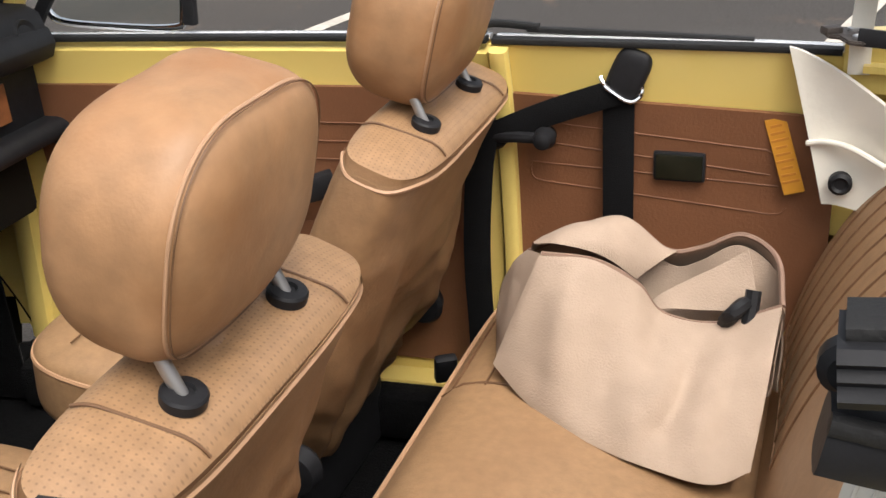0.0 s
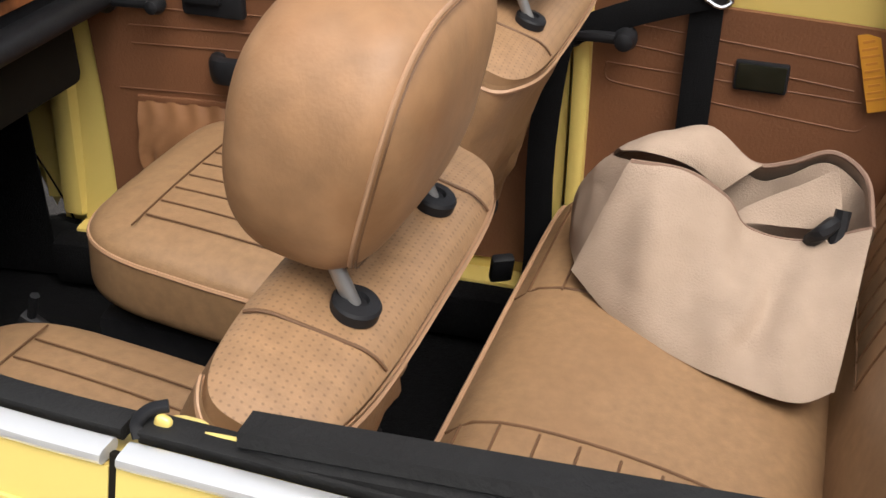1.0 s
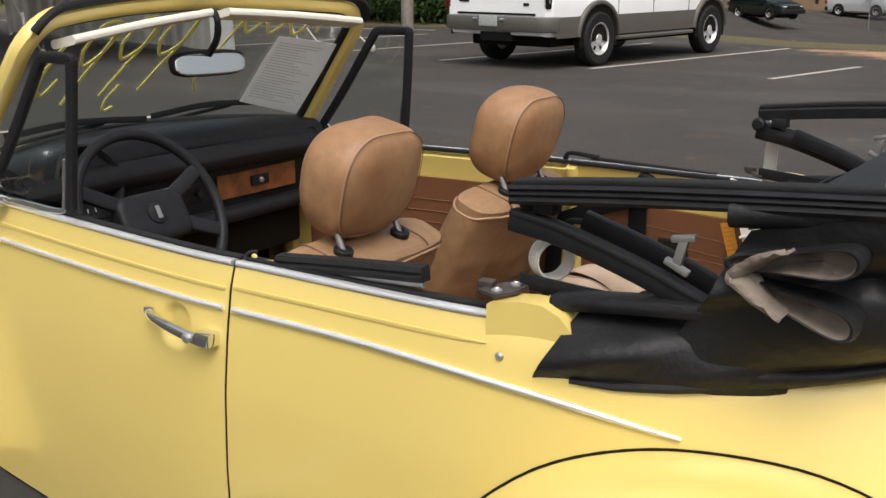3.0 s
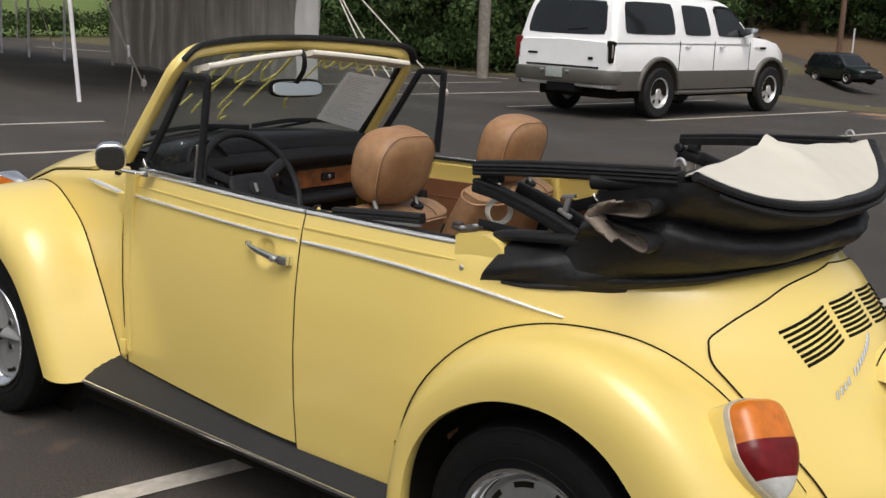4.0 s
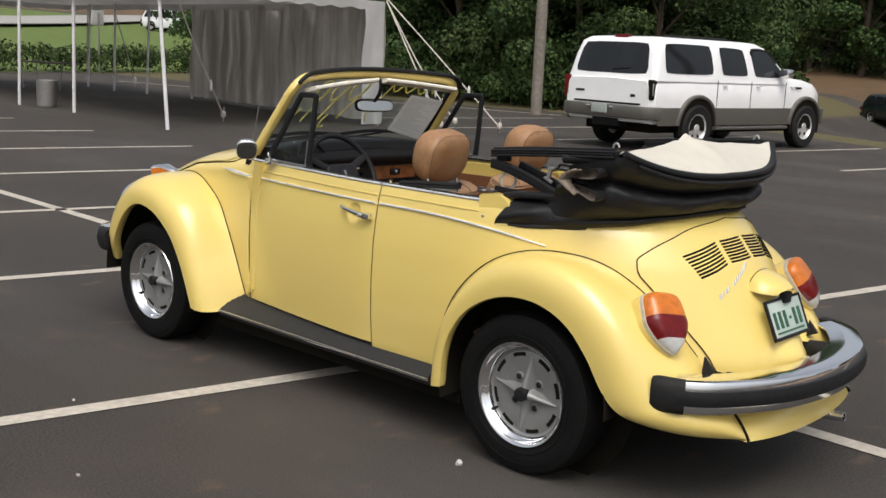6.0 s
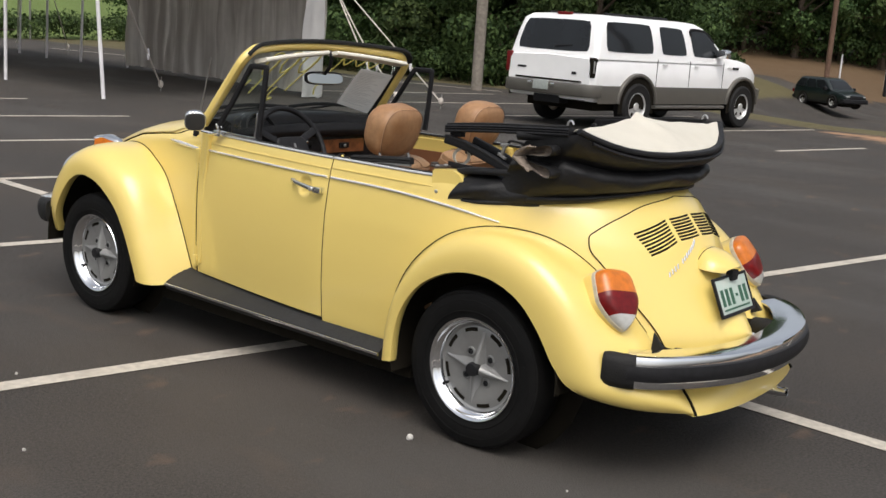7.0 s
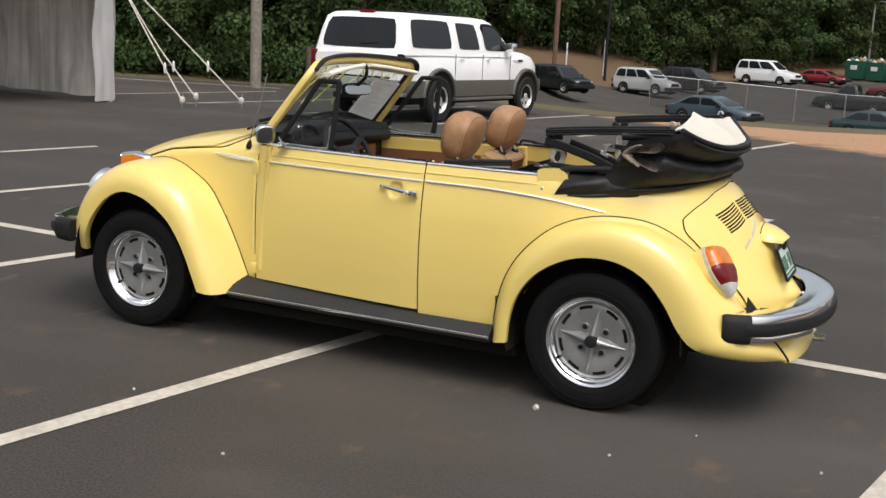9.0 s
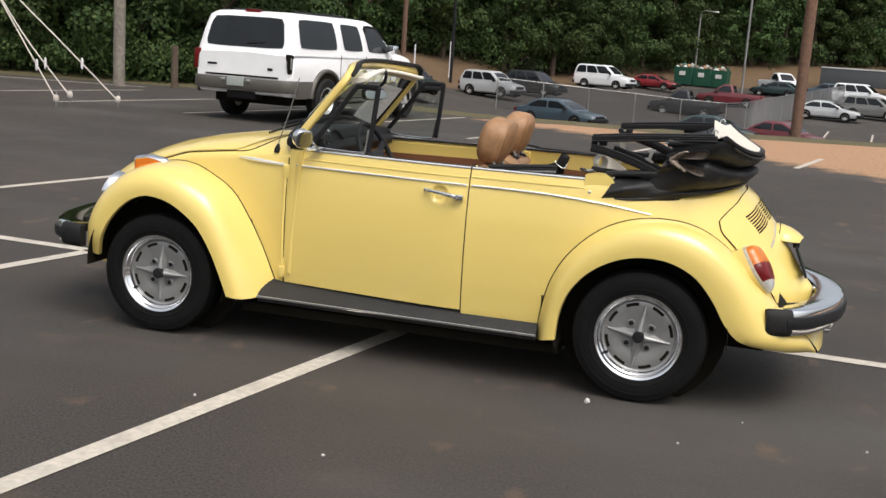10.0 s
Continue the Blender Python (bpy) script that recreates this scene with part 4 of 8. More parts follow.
bar("screen_rubber", inner_rim, circle(0.012, 8), RUBBER, frame_ob, up=(-0.8, 0, 0.6))
base_line = np.array([screen(u, 0.02) for u in np.linspace(-0.98, 0.98, 24)])
bar("screen_rubber", base_line, circle(0.014, 8), RUBBER, frame_ob)
head = np.array([screen(u, v) + (0.035, 0, 0.022) for u, v in outline_uv[9:30 + 9]])
bar("header_seal", head, rect(0.03, 0.018, 0.4), RUBBER, frame_ob, "black header seal", up=(-0.3, 0, 0.95))
pane = sheet("windscreen", [[screen(u, v) for u in np.linspace(-0.955, 0.955, 25)] for v in np.linspace(0.0, 0.96, 12)], PANE, frame_ob)
pane.visible_shadow = False
for k in (-1, 1):
    g = smooth_path([(-0.268, 0.022 + k * 0.485, 1.338), (-0.30, 0.022 + k * 0.25, 1.362), (-0.325, 0.022 + k * 0.03, 1.378)], 12)
    bar("sun_visor", g, rect(0.075, 0.020, 0.45), CREAM, frame_ob, "cream vinyl sun visor", up=(-0.2, 0, 0.98))
tube("mirror_stem", smooth_path([(-0.30, 0.0, 1.39), (-0.285, 0.0, 1.365), (-0.30, 0.01, 1.32), (-0.355, 0.03, 1.275)], 10), 0.009, BLACK, frame_ob)
mirror = pillow("inside_mirror", (0.028, 0.215, 0.066), pose(-0.36, 0.03, 1.255, 0, -13, -14), BLACK, frame_ob, e=0.55, n=16)
pillow("mirror_glass", (0.004, 0.2, 0.054), pose(-0.3445, 0.027, 1.2535, 0, -13, -14), MIRROR, mirror, e=0.5, n=12)
# Price figures brushed on the outside of the glass, seen from behind.
def brush(pts, r=0.0045):
    p = [screen(u, v) + (0.006, 0, 0.002) for u, v in smooth_path([(a, b, 0) for a, b in pts], 22)[:, :2]]
    bar("marker_stroke", p, rect(0.0095, 0.002), MARKER, frame_ob, up=(-0.8, 0, 0.6))


for u0 in (-0.44, -0.20, 0.03):
    brush([(u0 - 0.085, 0.70), (u0 - 0.04, 0.86), (u0 + 0.075, 0.86), (u0 + 0.07, 0.68), (u0 - 0.03, 0.56), (u0 - 0.09, 0.70)])
    brush([(u0 + 0.085, 0.84), (u0 + 0.04, 0.58), (u0 - 0.06, 0.30)])
brush([(-0.60, 0.82), (-0.70, 0.72), (-0.74, 0.52), (-0.68, 0.42), (-0.60, 0.50)])
brush([(-0.16, 0.36), (-0.20, 0.27), (-0.19, 0.18), (-0.14, 0.20)])
for u0 in (0.44, 0.57, 0.70):
    brush([(u0 - 0.05, 0.82), (u0, 0.93), (u0 + 0.055, 0.85), (u0, 0.73), (u0 - 0.05, 0.82)])
brush([(0.80, 0.92), (0.81, 0.76)])
brush([(0.39, 0.86), (0.35, 0.66), (0.32, 0.52)])
brush([(0.33, 0.44), (0.29, 0.36), (0.32, 0.26)])

sheet_paper = thing("price_sheet", "white printed price sheet taped inside the windscreen", "paper")
def paper(a, b):
    """a across, b down the leaf, both 0 to 1; it leans."""
    u = (1 - b) * (PU[0] + (PU[1] - PU[0]) * a) + b * (PU[3] + (PU[2] - PU[3]) * a)
    v = (1 - b) * (PV[0] + (PV[1] - PV[0]) * a) + b * (PV[3] + (PV[2] - PV[3]) * a)
    return screen(u, v) + (0.016, 0, 0.008)


PU, PV = (0.62, 0.945, 0.92, 0.60), (0.69, 0.66, 0.05, 0.15)
sheet("leaf", [[paper(a, b) for a in np.linspace(0, 1, 8)] for b in np.linspace(0, 1, 12)], PAPER, sheet_paper, thick=0.0015)
for k in range(22):
    b = 0.10 + 0.038 * k
    a1 = 0.35 + 0.55 * random.random()
    bar("print_line", [paper(a, b) + (0.003, 0, 0.001) for a in np.linspace(0.08, a1, 5)], rect(0.0022, 0.0010), INK, sheet_paper, up=(-0.8, 0, 0.6))

# Quarter-light windows with black frames.
for f in (lambda p: np.asarray(p, float), flip):
    tri = smooth_path([(-0.475, -0.535, 1.005), (-0.37, -0.535, 1.14), (-0.262, -0.535, 1.29), (-0.245, -0.536, 1.310), (-0.23, -0.537, 1.314), (-0.155, -0.544, 1.315), (-0.137, -0.545, 1.313), (-0.136, -0.545, 1.295), (-0.148, -0.55, 1.16), (-0.165, -0.555, 1.005)], 60)
    q = bar("vent_window", f(tri), rect(0.024, 0.018, 0.3), BLACK, car, "black framed quarter-light window", up=(0, 1, 0.1))
    bar("vent_bright_edge", f(smooth_path([(-0.46, -0.548, 1.03), (-0.43, -0.55, 1.005), (-0.32, -0.552, 0.998), (-0.20, -0.557, 0.998), (-0.178, -0.557, 1.02), (-0.168, -0.556, 1.11)], 24)), rect(0.012, 0.009), CHROME, q, up=(0, 1, 0.1))
    gl = link_mesh("pane", f([(-0.45, -0.54, 1.01), (-0.25, -0.54, 1.29), (-0.145, -0.545, 1.30), (-0.17, -0.55, 1.01)]), [(0, 1, 2, 3)], PANE, q)
    gl.visible_shadow = False
# Door mirror and aerial on the driver's side.
dm = thing_part("door_mirror", "chrome door mirror")
head = pose(-0.454, -0.676, 1.052) @ pose(0, 0, 0, 0, 14, -34)
pillow("mirror_shell", (0.060, 0.094, 0.088), head @ Matrix.Translation((-0.014, 0, 0)), CHROME, dm, e=0.8, n=24)
pillow("mirror_rim", (0.016, 0.096, 0.090), head @ Matrix.Translation((0.008, 0, 0)), CHROME, dm, e=0.68, n=20)
pillow("mirror_glass", (0.006, 0.088, 0.082), head @ Matrix.Translation((0.0155, 0, 0)), DARK_VIEW_MIRROR, dm, e=0.68, n=20)
tube("mirror_arm", smooth_path([(-0.47, -0.672, 1.035), (-0.465, -0.65, 1.01), (-0.44, -0.59, 0.995), (-0.43, -0.56, 0.995)], 10), 0.007, CHROME, dm)
block("mirror_foot", (0.05, 0.02, 0.03), pose(-0.43, -0.562, 0.995), CHROME, dm)
aerial = thing_part("aerial", "thin whip aerial on the cowl")
tube("mast", [(-0.665, -0.505, 0.98), (-0.60, -0.51, 1.17), (-0.555, -0.515, 1.33)], 0.0028, DULL_STEEL, aerial)
lathe("aerial_base", [(0.014, -0.01), (0.014, 0.01), (0.007, 0.03), (0.004, 0.035)], pose(-0.665, -0.503, 0.965, 0, 12, 0), BLACK, aerial, n=14)
# ---- inside the car ----
def groove(name, pts, parent, r=0.0022, mat=None):
    return tube(name, pts, r, mat or PIPING, parent, n=6)


SEAM_TAN = surface("tan_stitch_seam", (0.13, 0.064, 0.028), 0.6)


def perforated(m):
    """Rows of small dark holes, about 7 mm apart, over a vinyl surface."""
    n, ln = m.node_tree.nodes, m.node_tree.links
    b = n["Principled BSDF"]
    tc = n.new("ShaderNodeTexCoord")
    dots = n.new("ShaderNodeTexVoronoi")
    dots.voronoi_dimensions = "2D"
    dots.inputs["Scale"].default_value, dots.inputs["Randomness"].default_value = 160, 0.0
    ln.new(tc.outputs["Object"], dots.inputs["Vector"])
    edge = n.new("ShaderNodeMapRange")
    edge.inputs["From Min"].default_value, edge.inputs["From Max"].default_value = 0.08, 0.24
    edge.inputs["To Min"].default_value, edge.inputs["To Max"].default_value = 0.42, 0.0
    ln.new(dots.outputs["Distance"], edge.inputs["Value"])
    mix = n.new("ShaderNodeMix")
    mix.data_type = "RGBA"
    mix.inputs["B"].default_value = (0.06, 0.025, 0.010, 1)
    ln.new(b.inputs["Base Color"].links[0].from_socket, mix.inputs["A"])
    ln.new(edge.outputs[0], mix.inputs["Factor"])
    ln.new(mix.outputs["Result"], b.inputs["Base Color"])
    return m


TAN_COVER = surface("brown_tan_cover_vinyl", (0.235, 0.130, 0.062), 0.5, vary=0.13, scale=40, bump=0.12, bump_scale=200, stain=0.6, stain_scale=5, stain_color=(0.185, 0.095, 0.042))
TAN_PERFORATED = perforated(surface("perforated_tan_vinyl", (0.295, 0.172, 0.087), 0.5, vary=0.13, scale=60, bump=0.10, bump_scale=330, stain=0.5, stain_scale=4, stain_color=(0.245, 0.132, 0.062)))


def front_seat(y0, x0):
    seat = thing("front_seat", "tan vinyl front car seat with headrest and pleated cushion", "car seat", group="front seats")
    T = Matrix.Translation((x0, y0, 0))
    # Backrest, leaning back; local z up the back, x through it, with a loose cover hanging behind.
    B = T @ pose(0.21, 0, 0.46, 0, 22, 0)
    TOP = 0.532

    def back_half(z):
        return float(np.interp(z, (-0.06, 0.05, 0.25, 0.42, 0.50, TOP), (0.19, 0.225, 0.248, 0.242, 0.232, 0.226)))

    def back_point(z, a, k=1.0):
        """Point of the outline at height z and angle a, 0 at the back; k shrinks it towards the middle."""
        c, w = math.cos(a), math.sin(a)
        y = back_half(z) * np.sign(w) * abs(w) ** 0.55
        rear = float(np.interp(z, (-0.06, 0.05, 0.2, 0.4, 0.48, TOP), (0.02, 0.045, 0.058, 0.056, 0.060, 0.064)))
        front = float(np.interp(z, (-0.06, 0.1, 0.3, 0.48, TOP), (0.05, 0.085, 0.080, 0.066, 0.058)))
        x = (rear if c > 0 else front) * np.sign(c) * abs(c) ** 0.55
        if c > 0 and z < TOP - 0.03:
            loose = np.clip((TOP - 0.03 - z) / 0.12, 0, 1) * c**0.5
            q = Vector((y * 7 + z * 6, z * 5.5 - y * 2, y0 * 7))
            x += loose * (0.016 * noise.noise(q) + 0.012 * (0.5 - abs(noise.noise(q * 1.9 + Vector((3, 1, 0))))) - 0.006)
            x += loose * np.clip((0.40 - z) / 0.3, 0, 1) * 0.010 * math.sin(y * 62 + z * 16 + 5 * noise.noise(q * 0.7))
            y += loose * 0.010 * noise.noise(q * 1.3 + Vector((0, 5, 2)))
        return np.array((x * k, y * k, z))

    turns = np.linspace(0, 2 * math.pi, 96, endpoint=False)
    rows = [[back_point(z, a) for a in turns] for z in np.linspace(-0.06, TOP, 44)]
    for t in np.linspace(0, 1, 14)[1:]:
        k = 1 - t
        rows.append([back_point(TOP, a, k) + (0, 0, 0.010 * (1 - k**6) + 0.010 * (1 - k * k) - 0.010 * (1 - k) ** 3) for a in turns])
    g = np.array([[tuple(B @ Vector(q)) for q in row] for row in rows])
    back = link_mesh("backrest", g[:44].reshape(-1, 3), grid_faces(44, len(turns), False, True), TAN_COVER, seat, sharp=75)
    link_mesh("top_panel", g[43:].reshape(-1, 3), grid_faces(len(rows) - 43, len(turns), False, True), TAN_PERFORATED, back, "perforated tan vinyl top", sharp=75)
    # Piped hem of the top flap, sagging a little over the loose cover.
    hem = [back_point(TOP, a, 1.0) + (0.002 * np.sign(math.cos(a)), 0, -0.008 - 0.012 * abs(math.sin(a)) ** 4 + 0.003 * math.sin(5 * a + y0)) for a in np.linspace(-2.25, 2.25, 80)]
    hem = [q * (1.012, 1.008, 1) for q in hem]
    groove("piping", [tuple(B @ Vector(q)) for q in hem], back, 0.0036)
    flap = [[tuple(B @ Vector(np.array(q) * (1.006 + 0.004 * t, 1.004 + 0.003 * t, 1) + np.array((0, 0, 0.010 * (1 - t) - 0.0005)))) for q in hem] for t in np.linspace(0, 1, 5)]
    sheet("top_flap", flap, TAN, back, sharp=75)
    for yy in (-0.128, 0.128):
        path = []
        for t in np.linspace(-0.9, 0.94, 22):
            k = max(abs(yy) / 0.226, abs(t))
            x = t * (0.064 if t > 0 else 0.058)
            path.append(tuple(B @ Vector((x, yy + 0.012 * t, TOP + 0.0006 + 0.010 * (1 - k**6) + 0.010 * (1 - k * k) - 0.010 * (1 - k) ** 3))))
        groove("top_seam", path, back, 0.0015, SEAM_TAN)
    # Headrest on two posts.
    H = T @ pose(0.405, 0, 1.094, 0, 10, 0)

    def head_shape(g):
        g = g.copy()
        z = g[..., 2] / 0.117
        g[..., 1] *= 1 - 0.20 * np.clip(z, 0, 1) ** 2.2 - 0.20 * np.clip(-z, 0, 1) ** 1.8
        g[..., 0] *= 1 - 0.25 * np.clip(-z, 0, 1) ** 2 - 0.06 * np.clip(z, 0, 1) ** 2
        g[..., 0] += 0.010 * z
        dent = Vector((y0 * 5, 1, 2))
        bumps = np.array([[0.004 * noise.noise(Vector(q) * 13 + dent) for q in row] for row in g])
        return g * (1 + bumps[..., None] / 0.12)

    head = pillow("headrest", (0.152, 0.258, 0.230), H, TAN_HEAD, seat, "worn tan leather headrest", e=0.55, n=48, shape=head_shape)
    ring = []
    for a in np.linspace(0, 2 * math.pi, 72, endpoint=False):
        dx, z = 0.053, math.sin(a)
        f = (1 - (abs(dx) / 0.076) ** (2 / 0.55)) ** 0.275
        yy, zz = 0.129 * f * np.sign(math.cos(a)) * abs(math.cos(a)) ** 0.55, 0.115 * f * np.sign(z) * abs(z) ** 0.55
        ring.append(tuple(H @ Vector(head_shape(np.array([[[dx, yy, zz]]]) * 1.003)[0, 0])))
    bar("headrest_seam", ring, circle(0.0018, 6), PIPING, head, closed=True)
    for d in (-0.0045, 0.0045):
        bar("stitch_line", [tuple(np.array(q) + d * np.array((0.985, 0, -0.17)) + 0.0002) for q in ring], circle(0.0009, 4), SEAM_TAN, head, closed=True)
    for yy in (-0.089, 0.089):
        tube("post", [tuple(T @ Vector((0.405, yy, 1.03))), tuple(T @ Vector((0.432, yy, 0.962)))], 0.0065, DULL_STEEL, seat, n=12)
        lathe("post_grommet", [(0.0195, -0.008), (0.0200, 0.001), (0.018, 0.0035), (0.009, 0.005), (0.008, 0.001)], T @ pose(0.4325, yy, 0.970, 0, 18, 0), BLACK, seat, n=24)
    # Cushion with pleats.
    C = T @ pose(0.0, 0, 0.525, 0, 6, 0)

    def pad_shape(g):
        g = g.copy()
        x = g[..., 0] / 0.25
        top = g[..., 2] > 0
        g[..., 2] += np.where(top, 0.018 * (1 - x**2) * (1 - (g[..., 1] / 0.25) ** 2), 0)
        g[..., 1] *= 1 - 0.10 * np.clip(-x, 0, 1) ** 3
        return g

    pad = pillow("cushion", (0.50, 0.50, 0.15), C, TAN, seat, e=0.36, n=32, shape=pad_shape)
    for k in range(-4, 5):
        yy = 0.042 * k
        pts = [tuple(C @ Vector((xx, yy, 0.0765 + 0.018 * (1 - (xx / 0.25) ** 2) * (1 - (yy / 0.25) ** 2)))) for xx in np.linspace(-0.14, 0.14, 9)]
        groove("pleat", pts, pad, 0.0016, SEAM_TAN)
    pts = [tuple(C @ Vector((-0.145, yy, 0.0765 + 0.018 * (1 - 0.34) * (1 - (yy / 0.25) ** 2)))) for yy in np.linspace(-0.2, 0.2, 11)]
    groove("pleat", pts, pad, 0.0016, SEAM_TAN)
    rim = []
    for a in np.linspace(0, 2 * math.pi, 64, endpoint=False):
        u, v = math.cos(a), math.sin(a)
        xx, yy = 0.247 * np.sign(u) * abs(u) ** 0.36, 0.247 * np.sign(v) * abs(v) ** 0.36
        yy *= 1 - 0.10 * max(0, -xx / 0.25) ** 3
        rim.append(tuple(C @ Vector((xx, yy, 0.043))))
    bar("piping", rim, circle(0.0045, 6), PIPING, pad, closed=True)
    # Seat base and recliner knob.
    block("seat_base", (0.42, 0.42, 0.20), T @ pose(-0.02, 0, 0.34), BLACK, seat, bevel=0.02)
    for yy in (-0.258, 0.258):
        lathe("recliner_knob", [(0.034, 0.0), (0.040, 0.01), (0.034, 0.032), (0.01, 0.036)], T @ pose(0.262, yy * 0.93, 0.50, -90 if yy > 0 else 90, 0, 0), BLACK, seat, n=20)
    bar("seat_lever", [tuple(T @ Vector((-0.30, 0.20, 0.47))), tuple(T @ Vector((-0.05, 0.27, 0.44)))], rect(0.018, 0.018, 0.4), BLACK, seat)
    return seat


front_seat(-0.300, 0.0)
front_seat(0.358, -0.042)

# Rear bench.
bench = thing("rear_bench", "tan vinyl rear bench seat with pleated panels", "car seat")
def bench_top(x, y):
    u, v = (x - 0.615) / 0.235, (y - 0.035) / 0.58
    return 0.585 - 0.16 * (x - 0.40) + 0.02 * (1 - u * u) - 0.05 * abs(u) ** 8 - 0.03 * abs(v) ** 10


xs, ys = np.linspace(0.37, 0.85, 26), np.linspace(-0.545, 0.615, 44)
top = np.array([[(x, y, bench_top(x, y)) for y in ys] for x in xs])
front = np.array([[(0.38 + 0.012 * math.sin(t * 3), y, bench_top(0.38, y) - 0.16 * t) for y in ys] for t in np.linspace(0, 1, 6)[::-1]])
cushion = sheet("cushion", np.concatenate([front[:-1], top]), TAN, bench)
groove("piping", [(0.383, y, bench_top(0.383, y) + 0.002) for y in ys[1:-1]], cushion, 0.005)
for ya, yb in ((0.252, 0.60), (-0.53, -0.055)):
    for x in np.linspace(0.409, 0.80, 9):
        groove("pleat", [(x, y, bench_top(x, y) + 0.0012) for y in np.linspace(ya, yb, 10)], cushion, 0.0019, SEAM_TAN)
    e = ya if ya > 0 else yb
    groove("pleat", [(x, e + 0.012 * math.sin((x - 0.4) * 7), bench_top(x, e) + 0.0014) for x in np.linspace(0.39, 0.82, 14)], cushion, 0.0019, SEAM_TAN)
def bench_back(y, t):
    return (0.835 + 0.185 * t - 0.03 * math.sin(math.pi * t) + 0.04 * t**6, y, 0.47 + 0.43 * t - 0.02 * t**8)


ts = np.linspace(0, 1, 22)
backrest = sheet("backrest", [[bench_back(y, t) for y in np.linspace(-0.498, 0.60, 40)] for t in ts], TAN, bench, thick=-0.05)
for ya, yb in ((0.18, 0.56), (-0.48, -0.14)):
    for k in range(8):
        y = ya + (yb - ya) * k / 7
        groove("pleat", [tuple(np.array(bench_back(y, t)) + (-0.001, 0, 0.0005)) for t in np.linspace(0.22, 0.86, 10)], backrest, 0.0018, SEAM_TAN)
    for t in (0.21, 0.87):
        groove("pleat", [tuple(np.array(bench_back(y, t + 0.02 * math.cos((y - ya) * 4))) + (-0.001, 0, 0.0005)) for y in np.linspace(ya, yb, 10)], backrest, 0.0018, SEAM_TAN)

# Carpeted floor, tunnel, hand brake.
carpet = thing("carpet", "black carpet on the car floor", "carpet")
sheet("floor_mat", [[(x, y, 0.222 + (0.13 * max(0, 1 - (y / 0.10) ** 2) ** 0.5 if abs(y) < 0.1 else 0)) for y in np.linspace(-0.60, 0.60, 41) * min(1, float(taper(x)))] for x in np.linspace(-1.0, 0.62, 22)], CARPET, carpet, thick=0.006)
sheet("toe_board", [[(-1.0 + 0.18 * t, y, 0.22 + 0.62 * t) for y in np.linspace(-0.5, 0.5, 9)] for t in np.linspace(0, 1, 8)], CARPET, carpet, thick=0.006)
sheet("seat_riser", [[(0.40 + 0.02 * t, y, 0.22 + 0.30 * t) for y in np.linspace(-0.56, 0.56, 9)] for t in np.linspace(0, 1, 6)], CARPET, carpet, thick=0.006)
for s in (-1, 1):
    sheet("kick_panel", [[(x, s * (-float(side_y(x, 0.6)) - 0.06), z) for z in np.linspace(0.24, 0.84, 6)] for x in np.linspace(-0.98, -0.62, 6)], CARPET, carpet, thick=0.004)
    bar("sill_carpet", [(x, s * 0.575 * float(taper(x)), 0.29) for x in np.linspace(-0.6, 0.42, 12)], rect(0.07, 0.10, 0.3), CARPET, carpet)
well = sheet("rear_well", [[(1.03 + 0.35 * t, y, 0.90 - 0.04 * math.sin(math.pi * t)) for y in np.linspace(-0.40, 0.40, 9)] for t in np.linspace(0, 0.8, 6)], CARPET, carpet, thick=0.006)
bar("hand_brake", smooth_path([(0.02, 0.0, 0.37), (-0.10, 0.0, 0.44), (-0.24, 0.0, 0.52), (-0.27, 0.0, 0.535)], 10), lambda t: rect(0.022 + 0.006 * t, 0.022 + 0.008 * t, 0.45), BLACK, car)
tube("gear_lever", smooth_path([(-0.25, 0, 0.36), (-0.27, 0, 0.48), (-0.24, 0, 0.58)], 8), 0.007, BLACK, car)
# Sill and door jamb paint seen past the seats.
for s in (-1, 1):
    bar("sill_step", [(x, s * 0.585 * float(taper(x)) + 0.04 * (s > 0), 0.335) for x in np.linspace(-0.58, 0.38, 12)], rect(0.06, 0.02, 0.3), YELLOW, car)
    bar("front_post", smooth_path([(-0.60, s * 0.525 + 0.03 * (s > 0), 0.36), (-0.575, s * 0.525 + 0.03 * (s > 0), 0.7), (-0.55, s * 0.52 + 0.03 * (s > 0), 0.98)], 8), rect(0.05, 0.05, 0.3), YELLOW, car, up=(1, 0, 0))
    bar("jamb_flange", smooth_path([(-0.555, s * 0.545 + 0.03 * (s > 0), 0.36), (-0.535, s * 0.545 + 0.03 * (s > 0), 0.7), (-0.515, s * 0.54 + 0.03 * (s > 0), 0.98)], 8), rect(0.03, 0.02, 0.3), YELLOW, car, up=(1, 0, 0))

# Dashboard: padded black roll, binnacle, burl wood strip, glove box.
dash = thing_part("dashboard", "padded black dashboard with burl wood trim")
def roll(name, pts, w, h, mat=BLACK, r=0.48):
    return bar(name, smooth_path(pts, 30), rect(w, h, r), mat, dash, sharp=50)


roll("dash_pad", [(-0.505, -0.50, 1.005), (-0.525, -0.3, 1.022), (-0.535, 0, 1.030), (-0.525, 0.3, 1.022), (-0.505, 0.535, 1.005)], 0.19, 0.09)
roll("dash_lip", [(-0.435, -0.495, 0.985), (-0.43, -0.2, 0.992), (-0.43, 0.2, 0.992), (-0.435, 0.53, 0.985)], 0.07, 0.07)
roll("dash_face", [(-0.485, -0.50, 0.90), (-0.475, 0, 0.90), (-0.485, 0.535, 0.90)], 0.04, 0.15, r=0.2)
roll("dash_shelf", [(-0.465, -0.50, 0.825), (-0.455, 0, 0.825), (-0.465, 0.535, 0.825)], 0.09, 0.04, r=0.4)
